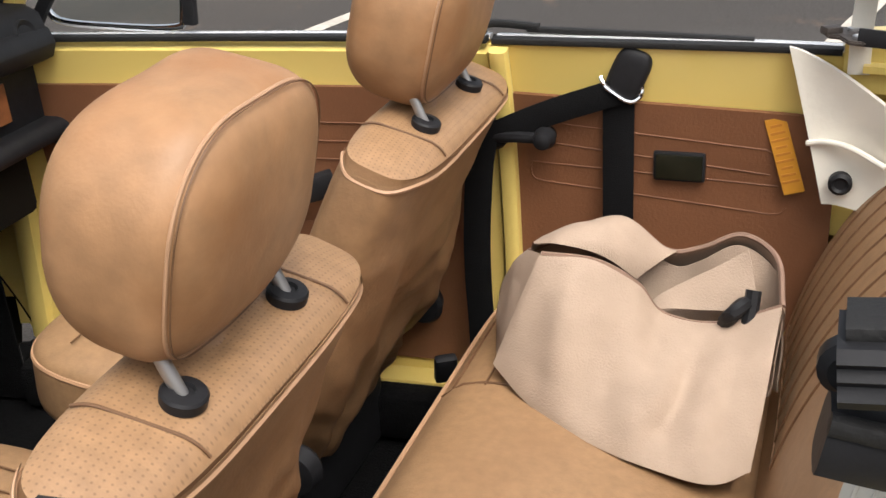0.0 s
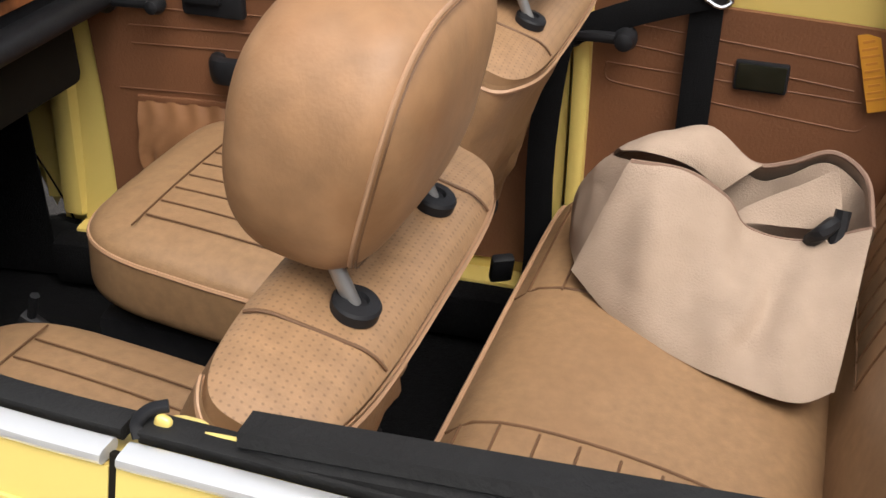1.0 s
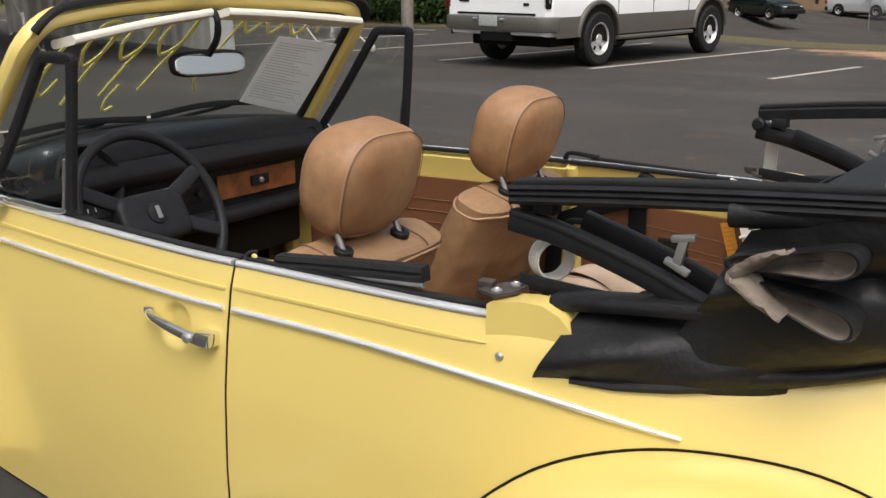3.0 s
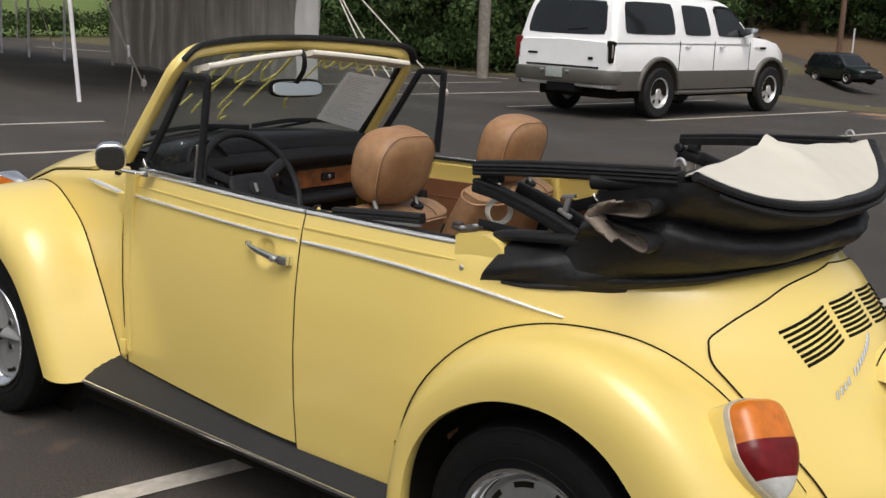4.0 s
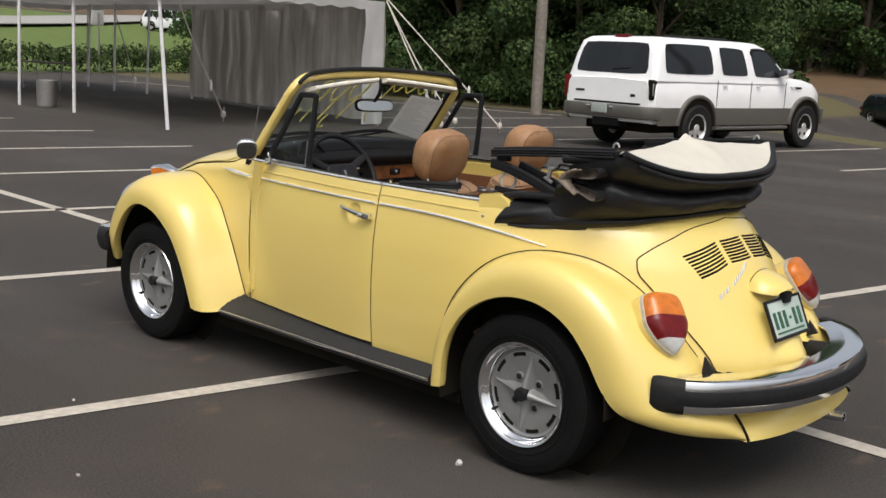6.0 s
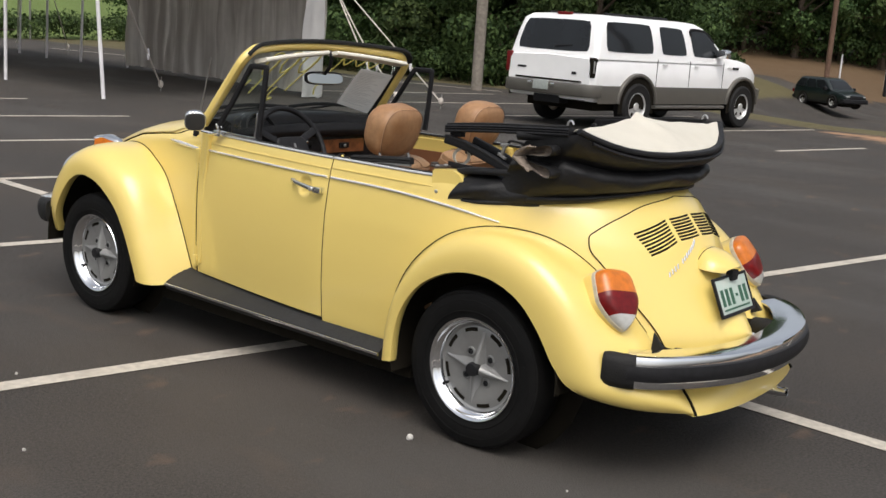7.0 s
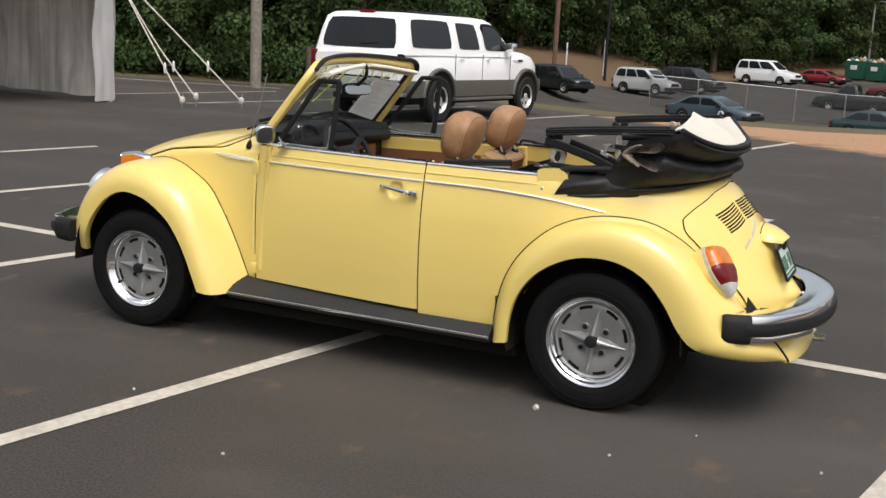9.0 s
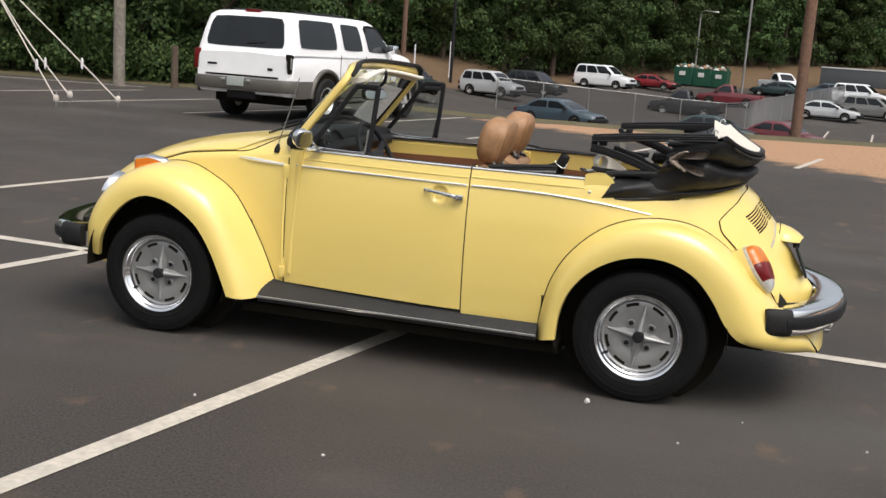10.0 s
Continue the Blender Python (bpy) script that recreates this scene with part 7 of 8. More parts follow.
def vehicle(name, label, spec, at, heading, paint, lower=None, group="parked cars", category="car"):
    """A parked vehicle; local x forward from the rear axle, y to its left."""
    v = thing(name, label, category, at, heading, group=group)
    L0, L1, W, R = spec["tail"], spec["nose"], spec["width"] / 2, spec["wheel"]
    base, wb = spec["wheelbase"], spec.get("clear", 0.3)
    body = []
    for x, hw, zb, zt in spec["hull"]:
        sec = [(0, zb), (hw - 0.08, zb), (hw - 0.01, zb + 0.10), (hw, (zb + zt) / 2), (hw - 0.015, zt - 0.10), (hw - 0.07, zt - 0.01), (0, zt + 0.02)]
        body.append([(x, -y, z) for y, z in sec] + [(x, y, z) for y, z in sec[::-1][1:-1]])
    b = np.array(body)
    link_mesh("body", *capped(b), paint, v, sharp=32)
    levels = spec["cabin"]
    g = np.array([ring_plan(x0, x1, w, 0.10 + 0.05 * k / len(levels), z) for k, (z, x0, x1, w) in enumerate(levels)])
    n, m = g.shape[:2]
    link_mesh("cabin", g.reshape(-1, 3), grid_faces(n, m, False, True) + [tuple((n - 1) * m + j for j in range(m))], paint, v, sharp=40)
    zs = [l[0] for l in levels]
    side = lambda z: float(np.interp(z, zs, [l[3] for l in levels])) + 0.004
    back = lambda z: float(np.interp(z, zs, [l[1] for l in levels])) - 0.004
    fore = lambda z: float(np.interp(z, zs, [l[2] for l in levels])) + 0.004

    def pane(kind, corners, fn):
        """Bevelled pane from four (u, z) corners, laid on a face of the cabin."""
        c = np.array(corners, float)
        rows = []
        for t in np.linspace(0, 1, 6):
            lo, hi = c[0] + (c[1] - c[0]) * t, c[3] + (c[2] - c[3]) * t
            rows.append([(*(lo + (hi - lo) * q),) for q in np.linspace(0, 1, 6)])
        # Rounded corners: the square grid is drawn in towards the middle at its corners.
        g, mid = np.array(rows), c.mean(0)
        for i, t in enumerate(np.linspace(-1, 1, 6)):
            for j, q in enumerate(np.linspace(-1, 1, 6)):
                g[i, j] = mid + (g[i, j] - mid) * (1 - 0.055 * (t * q) ** 6)
        return sheet(kind, [[fn(*q) for q in row] for row in g], GLASS_DARK, v, thick=0.004)

    for s in (-1, 1):
        for win in spec["windows"]:
            pane("side_window", win, lambda u, z: (u, s * side(z), z))
        for x in spec.get("seams", ()):
            bar("door_seam", [(x, s * (W + 0.001), spec["seam_z"][0]), (x, s * (W + 0.001), spec["seam_z"][1])], rect(0.012, 0.004), SEAM, v, up=(1, 0, 0))
            block("door_handle", (0.14, 0.03, 0.03), pose(x + 0.22, s * (W + 0.01), spec["seam_z"][1] - 0.08), paint, v, bevel=0.008)
        for wx in (0, base):
            wide = 1.24 if lower else 1.13
            arch = [(wx + R * wide * math.cos(a), s * (W + (0.020 if lower else 0.002)), R + R * wide * math.sin(a)) for a in np.linspace(-0.25, math.pi + 0.25, 22)]
            link_mesh("wheel_opening", [(wx, s * (W + (0.020 if lower else 0.002)), R)] + arch, [(0, k, k + 1) for k in range(1, 22)], SEAM, v)
            if lower:
                bar("wheel_flare", [(wx + R * 1.33 * math.cos(a), s * (W + 0.01), R + R * 1.33 * math.sin(a)) for a in np.linspace(0.1, math.pi - 0.1, 24)], rect(0.07, R * 0.24, 0.4), lower, v, up=(0, 1, 0))
            wheel_ob = new("wheel")
            wheel_ob.parent = v
            wheel_ob.matrix_basis = pose(wx, s * (W - R * (0.16 if lower else 0.22)), R, -90 * s, 0, 0)
            h = R * 0.30
            lathe("tyre", [(R * 0.6, -h), (R * 0.9, -h), (R * 0.985, -h * 0.8), (R, -h * 0.4), (R, h * 0.4), (R * 0.985, h * 0.8), (R * 0.9, h), (R * 0.6, h * 0.9)], Matrix(), RUBBER, wheel_ob, n=30, ring=True)
            lathe("rim", [(R * 0.62, -h * 0.5), (R * 0.64, h * 0.85), (R * 0.58, h * 0.9), (R * 0.52, h * 0.45), (R * 0.2, h * 0.55), (R * 0.16, h * 0.8), (0.001, h * 0.8)], Matrix(), WHEEL_GREY, wheel_ob, n=24)
            for k in range(6):
                block("slot", (R * 0.15, R * 0.10, 0.01), Matrix.Rotation(k * math.pi / 3, 4, "Z") @ Matrix.Translation((R * 0.38, 0, h * 0.53)), SEAM, wheel_ob, bevel=0)
        block("mirror", (0.16, 0.22, 0.17), pose(spec["mirror"][0], s * (W + 0.12), spec["mirror"][1]), BLACK if lower is None else CHROME, v, bevel=0.04)
        zt = spec["tail_lamp"]
        if s in spec.get("lamps", (-1, 1)):
            block("tail_lamp", (0.10, 0.13, zt[1]), pose(L0 + 0.05, s * (W - 0.06), zt[0]), RED, v, bevel=0.02)
        zh = spec["head_lamp"]
        block("head_lamp", (0.10, 0.32, 0.17), pose(L1 - 0.08, s * (W - 0.36), zh), CLEAR_LENS, v, bevel=0.03)
        if lower:
            rows = [[(x, s * (W + 0.004 + 0.012 * (z < spec["two_tone"] - 0.02)), z) for z in np.linspace(spec["hull_low"], spec["two_tone"], 4)] for x in np.linspace(L0 + 0.14, base + 0.15, 12)]
            sheet("lower_cladding", rows, lower, v, thick=-s * 0.0 + 0.003)
    pane("rear_window", spec["rear_window"], lambda u, z: (back(z), u, z))
    pane("windscreen", spec["screen"], lambda u, z: (fore(z), u, z))
    for nm, x, hz in (("rear_bumper", L0, spec["bumper"]), ("front_bumper", L1, spec["bumper"])):
        sg = -1 if x == L0 else 1
        bar(nm, smooth_path([(x - sg * 0.22, -W + 0.02, hz), (x + sg * 0.02, -W + 0.16, hz), (x + sg * 0.05, 0, hz), (x + sg * 0.02, W - 0.16, hz), (x - sg * 0.22, W - 0.02, hz)], 16), rect(0.12, 0.22, 0.25), lower or BLACK, v)
    block("grille", (0.04, W * 1.0, 0.2), pose(L1 + 0.0, 0, spec["head_lamp"]), CHROME if lower else BLACK, v, bevel=0.02)
    block("underbody", (L1 - L0 - 0.7, 2 * W - 0.5, 0.3), pose((L0 + L1) / 2, 0, spec["hull_low"]), SEAM, v, bevel=0.03)
    return v


BIG = dict(lamps=(1,), tail=-1.22, nose=4.08, width=2.02, wheel=0.41, wheelbase=3.37, hull_low=0.46, two_tone=0.76, bumper=0.66,
    hull=[(-1.22, 0.93, 0.50, 1.20), (-1.12, 1.0, 0.48, 1.24), (-0.5, 1.01, 0.46, 1.25), (2.6, 1.01, 0.46, 1.25), (2.85, 1.01, 0.46, 1.33), (3.3, 0.99, 0.46, 1.30), (3.72, 0.965, 0.48, 1.23), (3.96, 0.92, 0.52, 1.13), (4.08, 0.85, 0.58, 1.0)],
    cabin=[(1.20, -1.19, 3.0, 0.995), (1.30, -1.16, 2.82, 0.985), (1.60, -1.10, 2.45, 0.93), (1.84, -1.03, 2.10, 0.87), (1.915, -0.92, 1.92, 0.79), (1.94, -0.7, 1.7, 0.62)],
    windows=[[(-0.90, 1.33), (0.44, 1.33), (0.38, 1.83), (-0.86, 1.83)], [(0.70, 1.33), (1.46, 1.33), (1.34, 1.80), (0.63, 1.82)], [(1.68, 1.32), (2.66, 1.32), (2.10, 1.77), (1.56, 1.80)]],
    seams=(0.54, 1.55, 2.66), seam_z=(0.76, 1.24), mirror=(2.45, 1.40), tail_lamp=(1.05, 0.36), head_lamp=0.92,
    rear_window=[(-0.82, 1.30), (0.82, 1.30), (0.72, 1.83), (-0.72, 1.83)], screen=[(-0.85, 1.30), (0.85, 1.30), (0.68, 1.82), (-0.68, 1.82)])
suv = vehicle("white_suv", "large white four-wheel drive with taupe lower sides and tinted windows", BIG, (-6.945, 13.34, 0), 82.5, WHITE_PAINT, BEIGE_PAINT, category="suv", group="")
block("tailgate_plate", (0.02, 0.34, 0.16), pose(-1.34, 0.05, 0.70), surface("grey_plate", (0.35, 0.38, 0.36), 0.5), suv, bevel=0.004)
block("tailgate_lip", (0.02, 1.5, 0.03), pose(-1.225, 0, 0.80), SEAM, suv, bevel=0.004)
for y in (0.30, -0.22):
    block("tailgate_light", (0.03, 0.09, 0.05), pose(-1.34, y, 0.72), CHROME, suv, bevel=0.01)
block("badge", (0.01, 0.20, 0.035), pose(-1.226, 0.62, 0.98), BLACK, suv, bevel=0.003)
block("badge", (0.01, 0.10, 0.045), pose(-1.226, -0.58, 0.94), BLACK, suv, bevel=0.01)
bar("wiper", [(-1.155, -0.05, 1.37), (-1.14, -0.42, 1.40)], rect(0.03, 0.03), BLACK, suv)
block("high_stop_lamp", (0.08, 0.30, 0.05), pose(-0.90, 0, 1.935), RED, suv, bevel=0.01)
block("tow_hitch", (0.25, 0.6, 0.14), pose(-1.1, 0, 0.47), BLACK, suv, bevel=0.02)
block("tail_lamp_hole", (0.13, 0.10, 0.34), pose(-1.155, -0.93, 1.05), SEAM, suv, bevel=0.02)
block("lamp_bracket", (0.03, 0.09, 0.20), pose(-1.19, -0.945, 1.06), STEEL, suv, bevel=0.01)
for y in (-0.62, 0.62):
    bar("roof_rack", [(-0.6, y, 1.955), (1.2, y, 1.96)], rect(0.04, 0.04, 0.4), BLACK, suv)
for s in (-1, 1):
    bar("side_step", [(0.45, s * 1.02, 0.41), (2.68, s * 1.02, 0.41)], rect(0.18, 0.06, 0.4), BEIGE_PAINT, suv)
    bar("drip_visor", smooth_path([(1.60, s * 0.925, 1.70), (1.60, s * 0.892, 1.80), (2.08, s * 0.885, 1.78), (2.36, s * 0.93, 1.58)], 10), rect(0.02, 0.05, 0.3), BLACK, suv)
    block("vent_badge", (0.2, 0.01, 0.04), pose(3.1, s * 1.006, 1.14), BLACK, suv, bevel=0.003)


def scaled(width, length, height, kind):
    """A small pattern of sizes for the far cars."""
    h, R = height, 0.33 if kind == "sedan" else 0.36
    wb = length * 0.57
    t, n = -length * 0.22, length * 0.78
    W = width / 2
    belt = h * (0.62 if kind != "sedan" else 0.64)
    hull = [(t, W * 0.88, 0.35, belt * 0.9), (t + 0.15, W, 0.28, belt * 0.97), (t + length * 0.3, W, 0.25, belt), (n - length * 0.30, W, 0.25, belt), (n - length * 0.25, W, 0.25, belt * 0.97), (n - 0.25, W * 0.95, 0.28, belt * 0.82), (n, W * 0.82, 0.35, belt * 0.68)]
    if kind == "sedan":
        c0, c1 = t + length * 0.10, n - length * 0.24
        top0, top1 = t + length * 0.27, n - length * 0.44
    elif kind == "suv":
        c0, c1 = t + 0.06, n - length * 0.25
        top0, top1 = t + 0.32, n - length * 0.42
    else:
        c0, c1 = t + length * 0.42, n - length * 0.24
        top0, top1 = t + length * 0.46, n - length * 0.38
    b = belt - 0.03
    cabin = [(b, c0, c1, W - 0.03), (b + (h - b) * 0.5, (c0 + top0) / 2, (c1 + top1) / 2, W - 0.10), (h - 0.08, top0, top1, W - 0.19), (h, top0 + 0.2, top1 - 0.15, W - 0.32)]
    zlo, zhi = b + 0.07, h - 0.12
    q = lambda a, z: a[0] + (a[1] - a[0]) * (z - b) / (h - 0.08 - b)
    lo0, hi0, lo1, hi1 = q((c0, top0), zlo) + 0.15, q((c0, top0), zhi) + 0.12, q((c1, top1), zlo) - 0.12, q((c1, top1), zhi) - 0.12
    cut = [0, 0.5, 1] if kind != "suv" else [0, 0.3, 0.63, 1]
    if kind == "pickup":
        cut = [0, 1]
    wins = []
    for i in range(len(cut) - 1):
        e = 0.04
        wins.append([(lo0 + (lo1 - lo0) * cut[i] + e, zlo), (lo0 + (lo1 - lo0) * cut[i + 1] - e, zlo), (hi0 + (hi1 - hi0) * cut[i + 1] - e, zhi), (hi0 + (hi1 - hi0) * cut[i] + e, zhi)])
    return dict(tail=t, nose=n, width=width, wheel=R, wheelbase=wb, hull_low=0.28, bumper=0.45, hull=hull, cabin=cabin, windows=wins, mirror=(lo1 - 0.15, zlo), tail_lamp=(belt * 0.78, 0.2), head_lamp=belt * 0.66,
        rear_window=[(-W * 0.7, zlo), (W * 0.7, zlo), (W * 0.6, zhi), (-W * 0.6, zhi)], screen=[(-W * 0.78, zlo), (W * 0.78, zlo), (W * 0.66, zhi), (-W * 0.66, zhi)], seams=(), seam_z=(0.35, belt))


def car_paint(name, c):
    return surface(name, c, 0.3, vary=0.03, scale=4, coat=0.5)


PAINTS = {k: car_paint(k + "_car_paint", c) for k, c in (("dark_green", (0.005, 0.011, 0.010)), ("silver", (0.42, 0.43, 0.44)), ("black", (0.012, 0.012, 0.013)), ("white", (0.72, 0.73, 0.74)), ("red", (0.22, 0.015, 0.02)), ("maroon", (0.13, 0.02, 0.025)), ("slate_blue", (0.05, 0.075, 0.095)), ("dark_teal", (0.02, 0.04, 0.04)), ("grey", (0.18, 0.18, 0.17)))}
FAR = [
    ("suv", "dark_green", "dark green estate car parked by the wooded bank", (-19.2, 57.5), 4.1, 1.75, 1.6, -28),
    ("suv", "silver", "silver compact off-roader parked in the lower lot", (-16.9, 68.2), 4.5, 1.8, 1.72, -20),
    ("suv", "black", "black off-roader parked beside a silver one", (-15.2, 74.5), 4.6, 1.8, 1.75, -20),
    ("suv", "white", "long white four-wheel drive parked in the lower lot", (-12.2, 89.0), 5.2, 1.95, 1.95, -18),
    ("sedan", "red", "red low car parked beside a white four-wheel drive", (-8.4, 95.4), 4.5, 1.75, 1.3, -18),
    ("pickup", "black", "black pickup parked in the lower lot", (-1.6, 75.5), 5.2, 1.9, 1.85, 172),
    ("pickup", "maroon", "maroon pickup parked by the fence", (1.2, 86.9), 5.3, 1.85, 1.75, 170),
    ("sedan", "slate_blue", "slate blue saloon parked below the verge", (-9.6, 53.5), 4.9, 1.8, 1.42, -22),
    ("sedan", "dark_teal", "dark teal saloon parked below the verge", (-1.6, 56.5), 4.7, 1.75, 1.45, -15),
    ("sedan", "maroon", "maroon saloon parked below the verge", (2.2, 57.0), 4.5, 1.7, 1.4, -24),
    ("pickup", "white", "white pickup parked below the grass bank", (3.1, 106.0), 5.4, 1.9, 1.9, -60),
    ("sedan", "silver", "silver saloon parked in the lower lot", (5.6, 81.3), 4.9, 1.8, 1.42, -12),
    ("suv", "grey", "grey estate car parked in the lower lot", (9.4, 85.4), 4.8, 1.8, 1.7, -25),
    ("suv", "white", "white van parked in the lower lot", (9.4, 98.0), 5.0, 1.9, 1.9, -20),
    ("sedan", "dark_teal", "dark saloon parked below the grass bank", (4.8, 101.0), 4.7, 1.75, 1.42, 160),
    ("sedan", "slate_blue", "grey-blue saloon parked in the lower lot", (7.5, 103.0), 4.7, 1.75, 1.42, -20),
    ("suv", "white", "white car parked on the far drive by the lawn", (-72.0, 45.5), 4.6, 1.8, 1.65, 20),
]
for kind, colour, label, (x, y), ln, wd, ht, turn in FAR:
    vehicle({"suv": "parked_suv", "sedan": "parked_saloon", "pickup": "parked_pickup"}[kind], label, scaled(wd, ln, ht, kind), (x, y, ground_z(x, y)), turn, PAINTS[colour])
# ---- trees, tent, poles, fence ----
def leaf_material(name, dark, light):
    m = bpy.data.materials.new(name)
    m.use_nodes = True
    n, ln = m.node_tree.nodes, m.node_tree.links
    b = n["Principled BSDF"]
    geo = n.new("ShaderNodeNewGeometry")
    info = n.new("ShaderNodeObjectInfo")
    mix = n.new("ShaderNodeMix")
    mix.data_type = "RGBA"
    mix.inputs["A"].default_value, mix.inputs["B"].default_value = (*dark, 1), (*light, 1)
    ln.new(geo.outputs["Random Per Island"], mix.inputs["Factor"])
    hue = n.new("ShaderNodeHueSaturation")
    rng = n.new("ShaderNodeMapRange")
    rng.inputs["To Min"].default_value, rng.inputs["To Max"].default_value = 0.7, 1.25
    ln.new(info.outputs["Random"], rng.inputs["Value"])
    ln.new(rng.outputs[0], hue.inputs["Value"])
    h2 = n.new("ShaderNodeMapRange")
    h2.inputs["To Min"].default_value, h2.inputs["To Max"].default_value = 0.475, 0.515
    ln.new(info.outputs["Random"], h2.inputs["Value"])
    ln.new(h2.outputs[0], hue.inputs["Hue"])
    ln.new(mix.outputs["Result"], hue.inputs["Color"])
    ln.new(hue.outputs[0], b.inputs["Base Color"])
    b.inputs["Roughness"].default_value = 0.6
    b.inputs["Specular IOR Level"].default_value = 0.12
    b.inputs["Subsurface Weight"].default_value = 0.0
    return m


LEAF = leaf_material("leaves", (0.017, 0.034, 0.011), (0.062, 0.096, 0.029))
BARK = surface("bark", (0.09, 0.065, 0.045), 0.9, vary=0.3, scale=18, bump=0.6, bump_scale=30)


def leaf_cloud(rng, centres, radii, per, size):
    """Many small leaf sprays in clumps, as one joined mesh of bent quads."""
    verts, faces = [], []
    for c, r in zip(centres, radii):
        d = rng.normal(size=(per, 3))
        d /= np.linalg.norm(d, axis=1, keepdims=True)
        d[:, 2] = np.abs(d[:, 2]) * np.where(rng.random(per) < 0.72, 1, -1)
        rad = r * (0.55 + 0.5 * rng.random((per, 1)) ** 0.6)
        p = c + d * rad * (1, 1, 0.75)
        for q, out in zip(p, d):
            s = size * (0.55 + 0.9 * rng.random())
            a = out + rng.normal(scale=0.5, size=3)
            t = np.cross(a, rng.normal(size=3))
            t /= np.linalg.norm(t)
            u = np.cross(a, t)
            u /= np.linalg.norm(u)
            k = len(verts)
            droop = np.array((0, 0, -0.25 * s))
            verts += [q - t * s * 0.5, q + u * s * 0.32, q + t * s * 0.5 + droop, q - u * s * 0.32]
            faces.append((k, k + 1, k + 2, k + 3))
    return verts, faces


def tree_meshes(seed, height, spread, per, size, clumps, low):
    """Meshes of one tree: a tapered trunk with limbs, and a crown of leaf sprays."""
    rng = np.random.default_rng(seed)
    tv, tf = [], []

    def limb(pts, r0, r1):
        g = sweep(smooth_path(pts, 9), lambda t: circle(r0 + (r1 - r0) * t, 7), up=(0.1, 0.95, 0.2))
        v, f = capped(g)
        k = len(tv)
        tv.extend(v)
        tf.extend(tuple(k + a for a in face) for face in f)

    lean = rng.normal(scale=0.03 * height, size=2)
    limb([(0, 0, -0.4), (lean[0] * 0.3, lean[1] * 0.3, height * 0.4), (lean[0], lean[1], height * 0.9)], 0.022 * height, 0.004 * height)
    centres, radii = [], []
    for k in range(clumps):
        z = height * (low + (1 - low) * ((k + 0.5) / clumps))
        h = (z / height - low) / (1 - low)
        width = spread * (0.55 + 0.85 * math.sin(math.pi * (0.25 + 0.62 * h)) ** 1.2) * (1.1 - 0.55 * h)
        a = k * 2.4 + rng.random()
        rr = width * (0.25 + 0.6 * rng.random())
        c = np.array((lean[0] * h + rr * math.cos(a), lean[1] * h + rr * math.sin(a), z + rng.normal(scale=0.2)))
        centres.append(c)
        radii.append(spread * (0.30 + 0.20 * rng.random()))
        if k % 2 == 0:
            zb = max(0.2 * height, z - 0.16 * height)
            limb([(lean[0] * h * 0.6, lean[1] * h * 0.6, zb), ((lean[0] * h + c[0]) / 2, (lean[1] * h + c[1]) / 2, (zb + z) / 2 + 0.1), tuple(c)], 0.007 * height, 0.002 * height)
    lv, lf = leaf_cloud(rng, centres, radii, per, size)
    return (tv, tf), (lv, lf)


def plant_kind(seed, height, spread, per, size, clumps, low, label):
    (tv, tf), (lv, lf) = tree_meshes(seed, height, spread, per, size, clumps, low)
    t = thing("tree", label, "tree", (0, 0, -500), group="trees round the car park")
    link_mesh("trunk", tv, tf, BARK, t)
    me = bpy.data.meshes.new("crown")
    me.from_pydata([tuple(map(float, v)) for v in lv], [], lf)
    me.materials.append(LEAF)
    crown = new("crown", me)
    crown.parent = t
    return t


rng = random.Random(7)
KINDS = [plant_kind(11, 13.0, 3.6, 430, 0.31, 30, 0.10, "dense dark green broadleaf tree on a bank"), plant_kind(23, 16.0, 3.8, 430, 0.32, 34, 0.12, "tall dark green tree on a wooded bank"), plant_kind(37, 10.5, 3.4, 430, 0.28, 26, 0.06, "full green tree with low branches")]
NEAR_KINDS = [plant_kind(51, 9.0, 2.6, 900, 0.15, 34, 0.05, "leafy green tree behind the lot's kerb"), plant_kind(67, 8.0, 2.5, 900, 0.14, 32, 0.03, "bushy green tree behind the lot's kerb")]
used = set()


def plant(kinds, k, x, y, s, turn):
    kind = kinds[k % len(kinds)]
    m = pose(x, y, ground_z(x, y) - 0.05, 0, 0, turn)
    if kind.name not in used:
        used.add(kind.name)
        kind.matrix_basis = m
        return kind
    ob = copy_thing(kind, m)
    ob.scale = (s, s, s * rng.uniform(0.92, 1.1))
    return ob


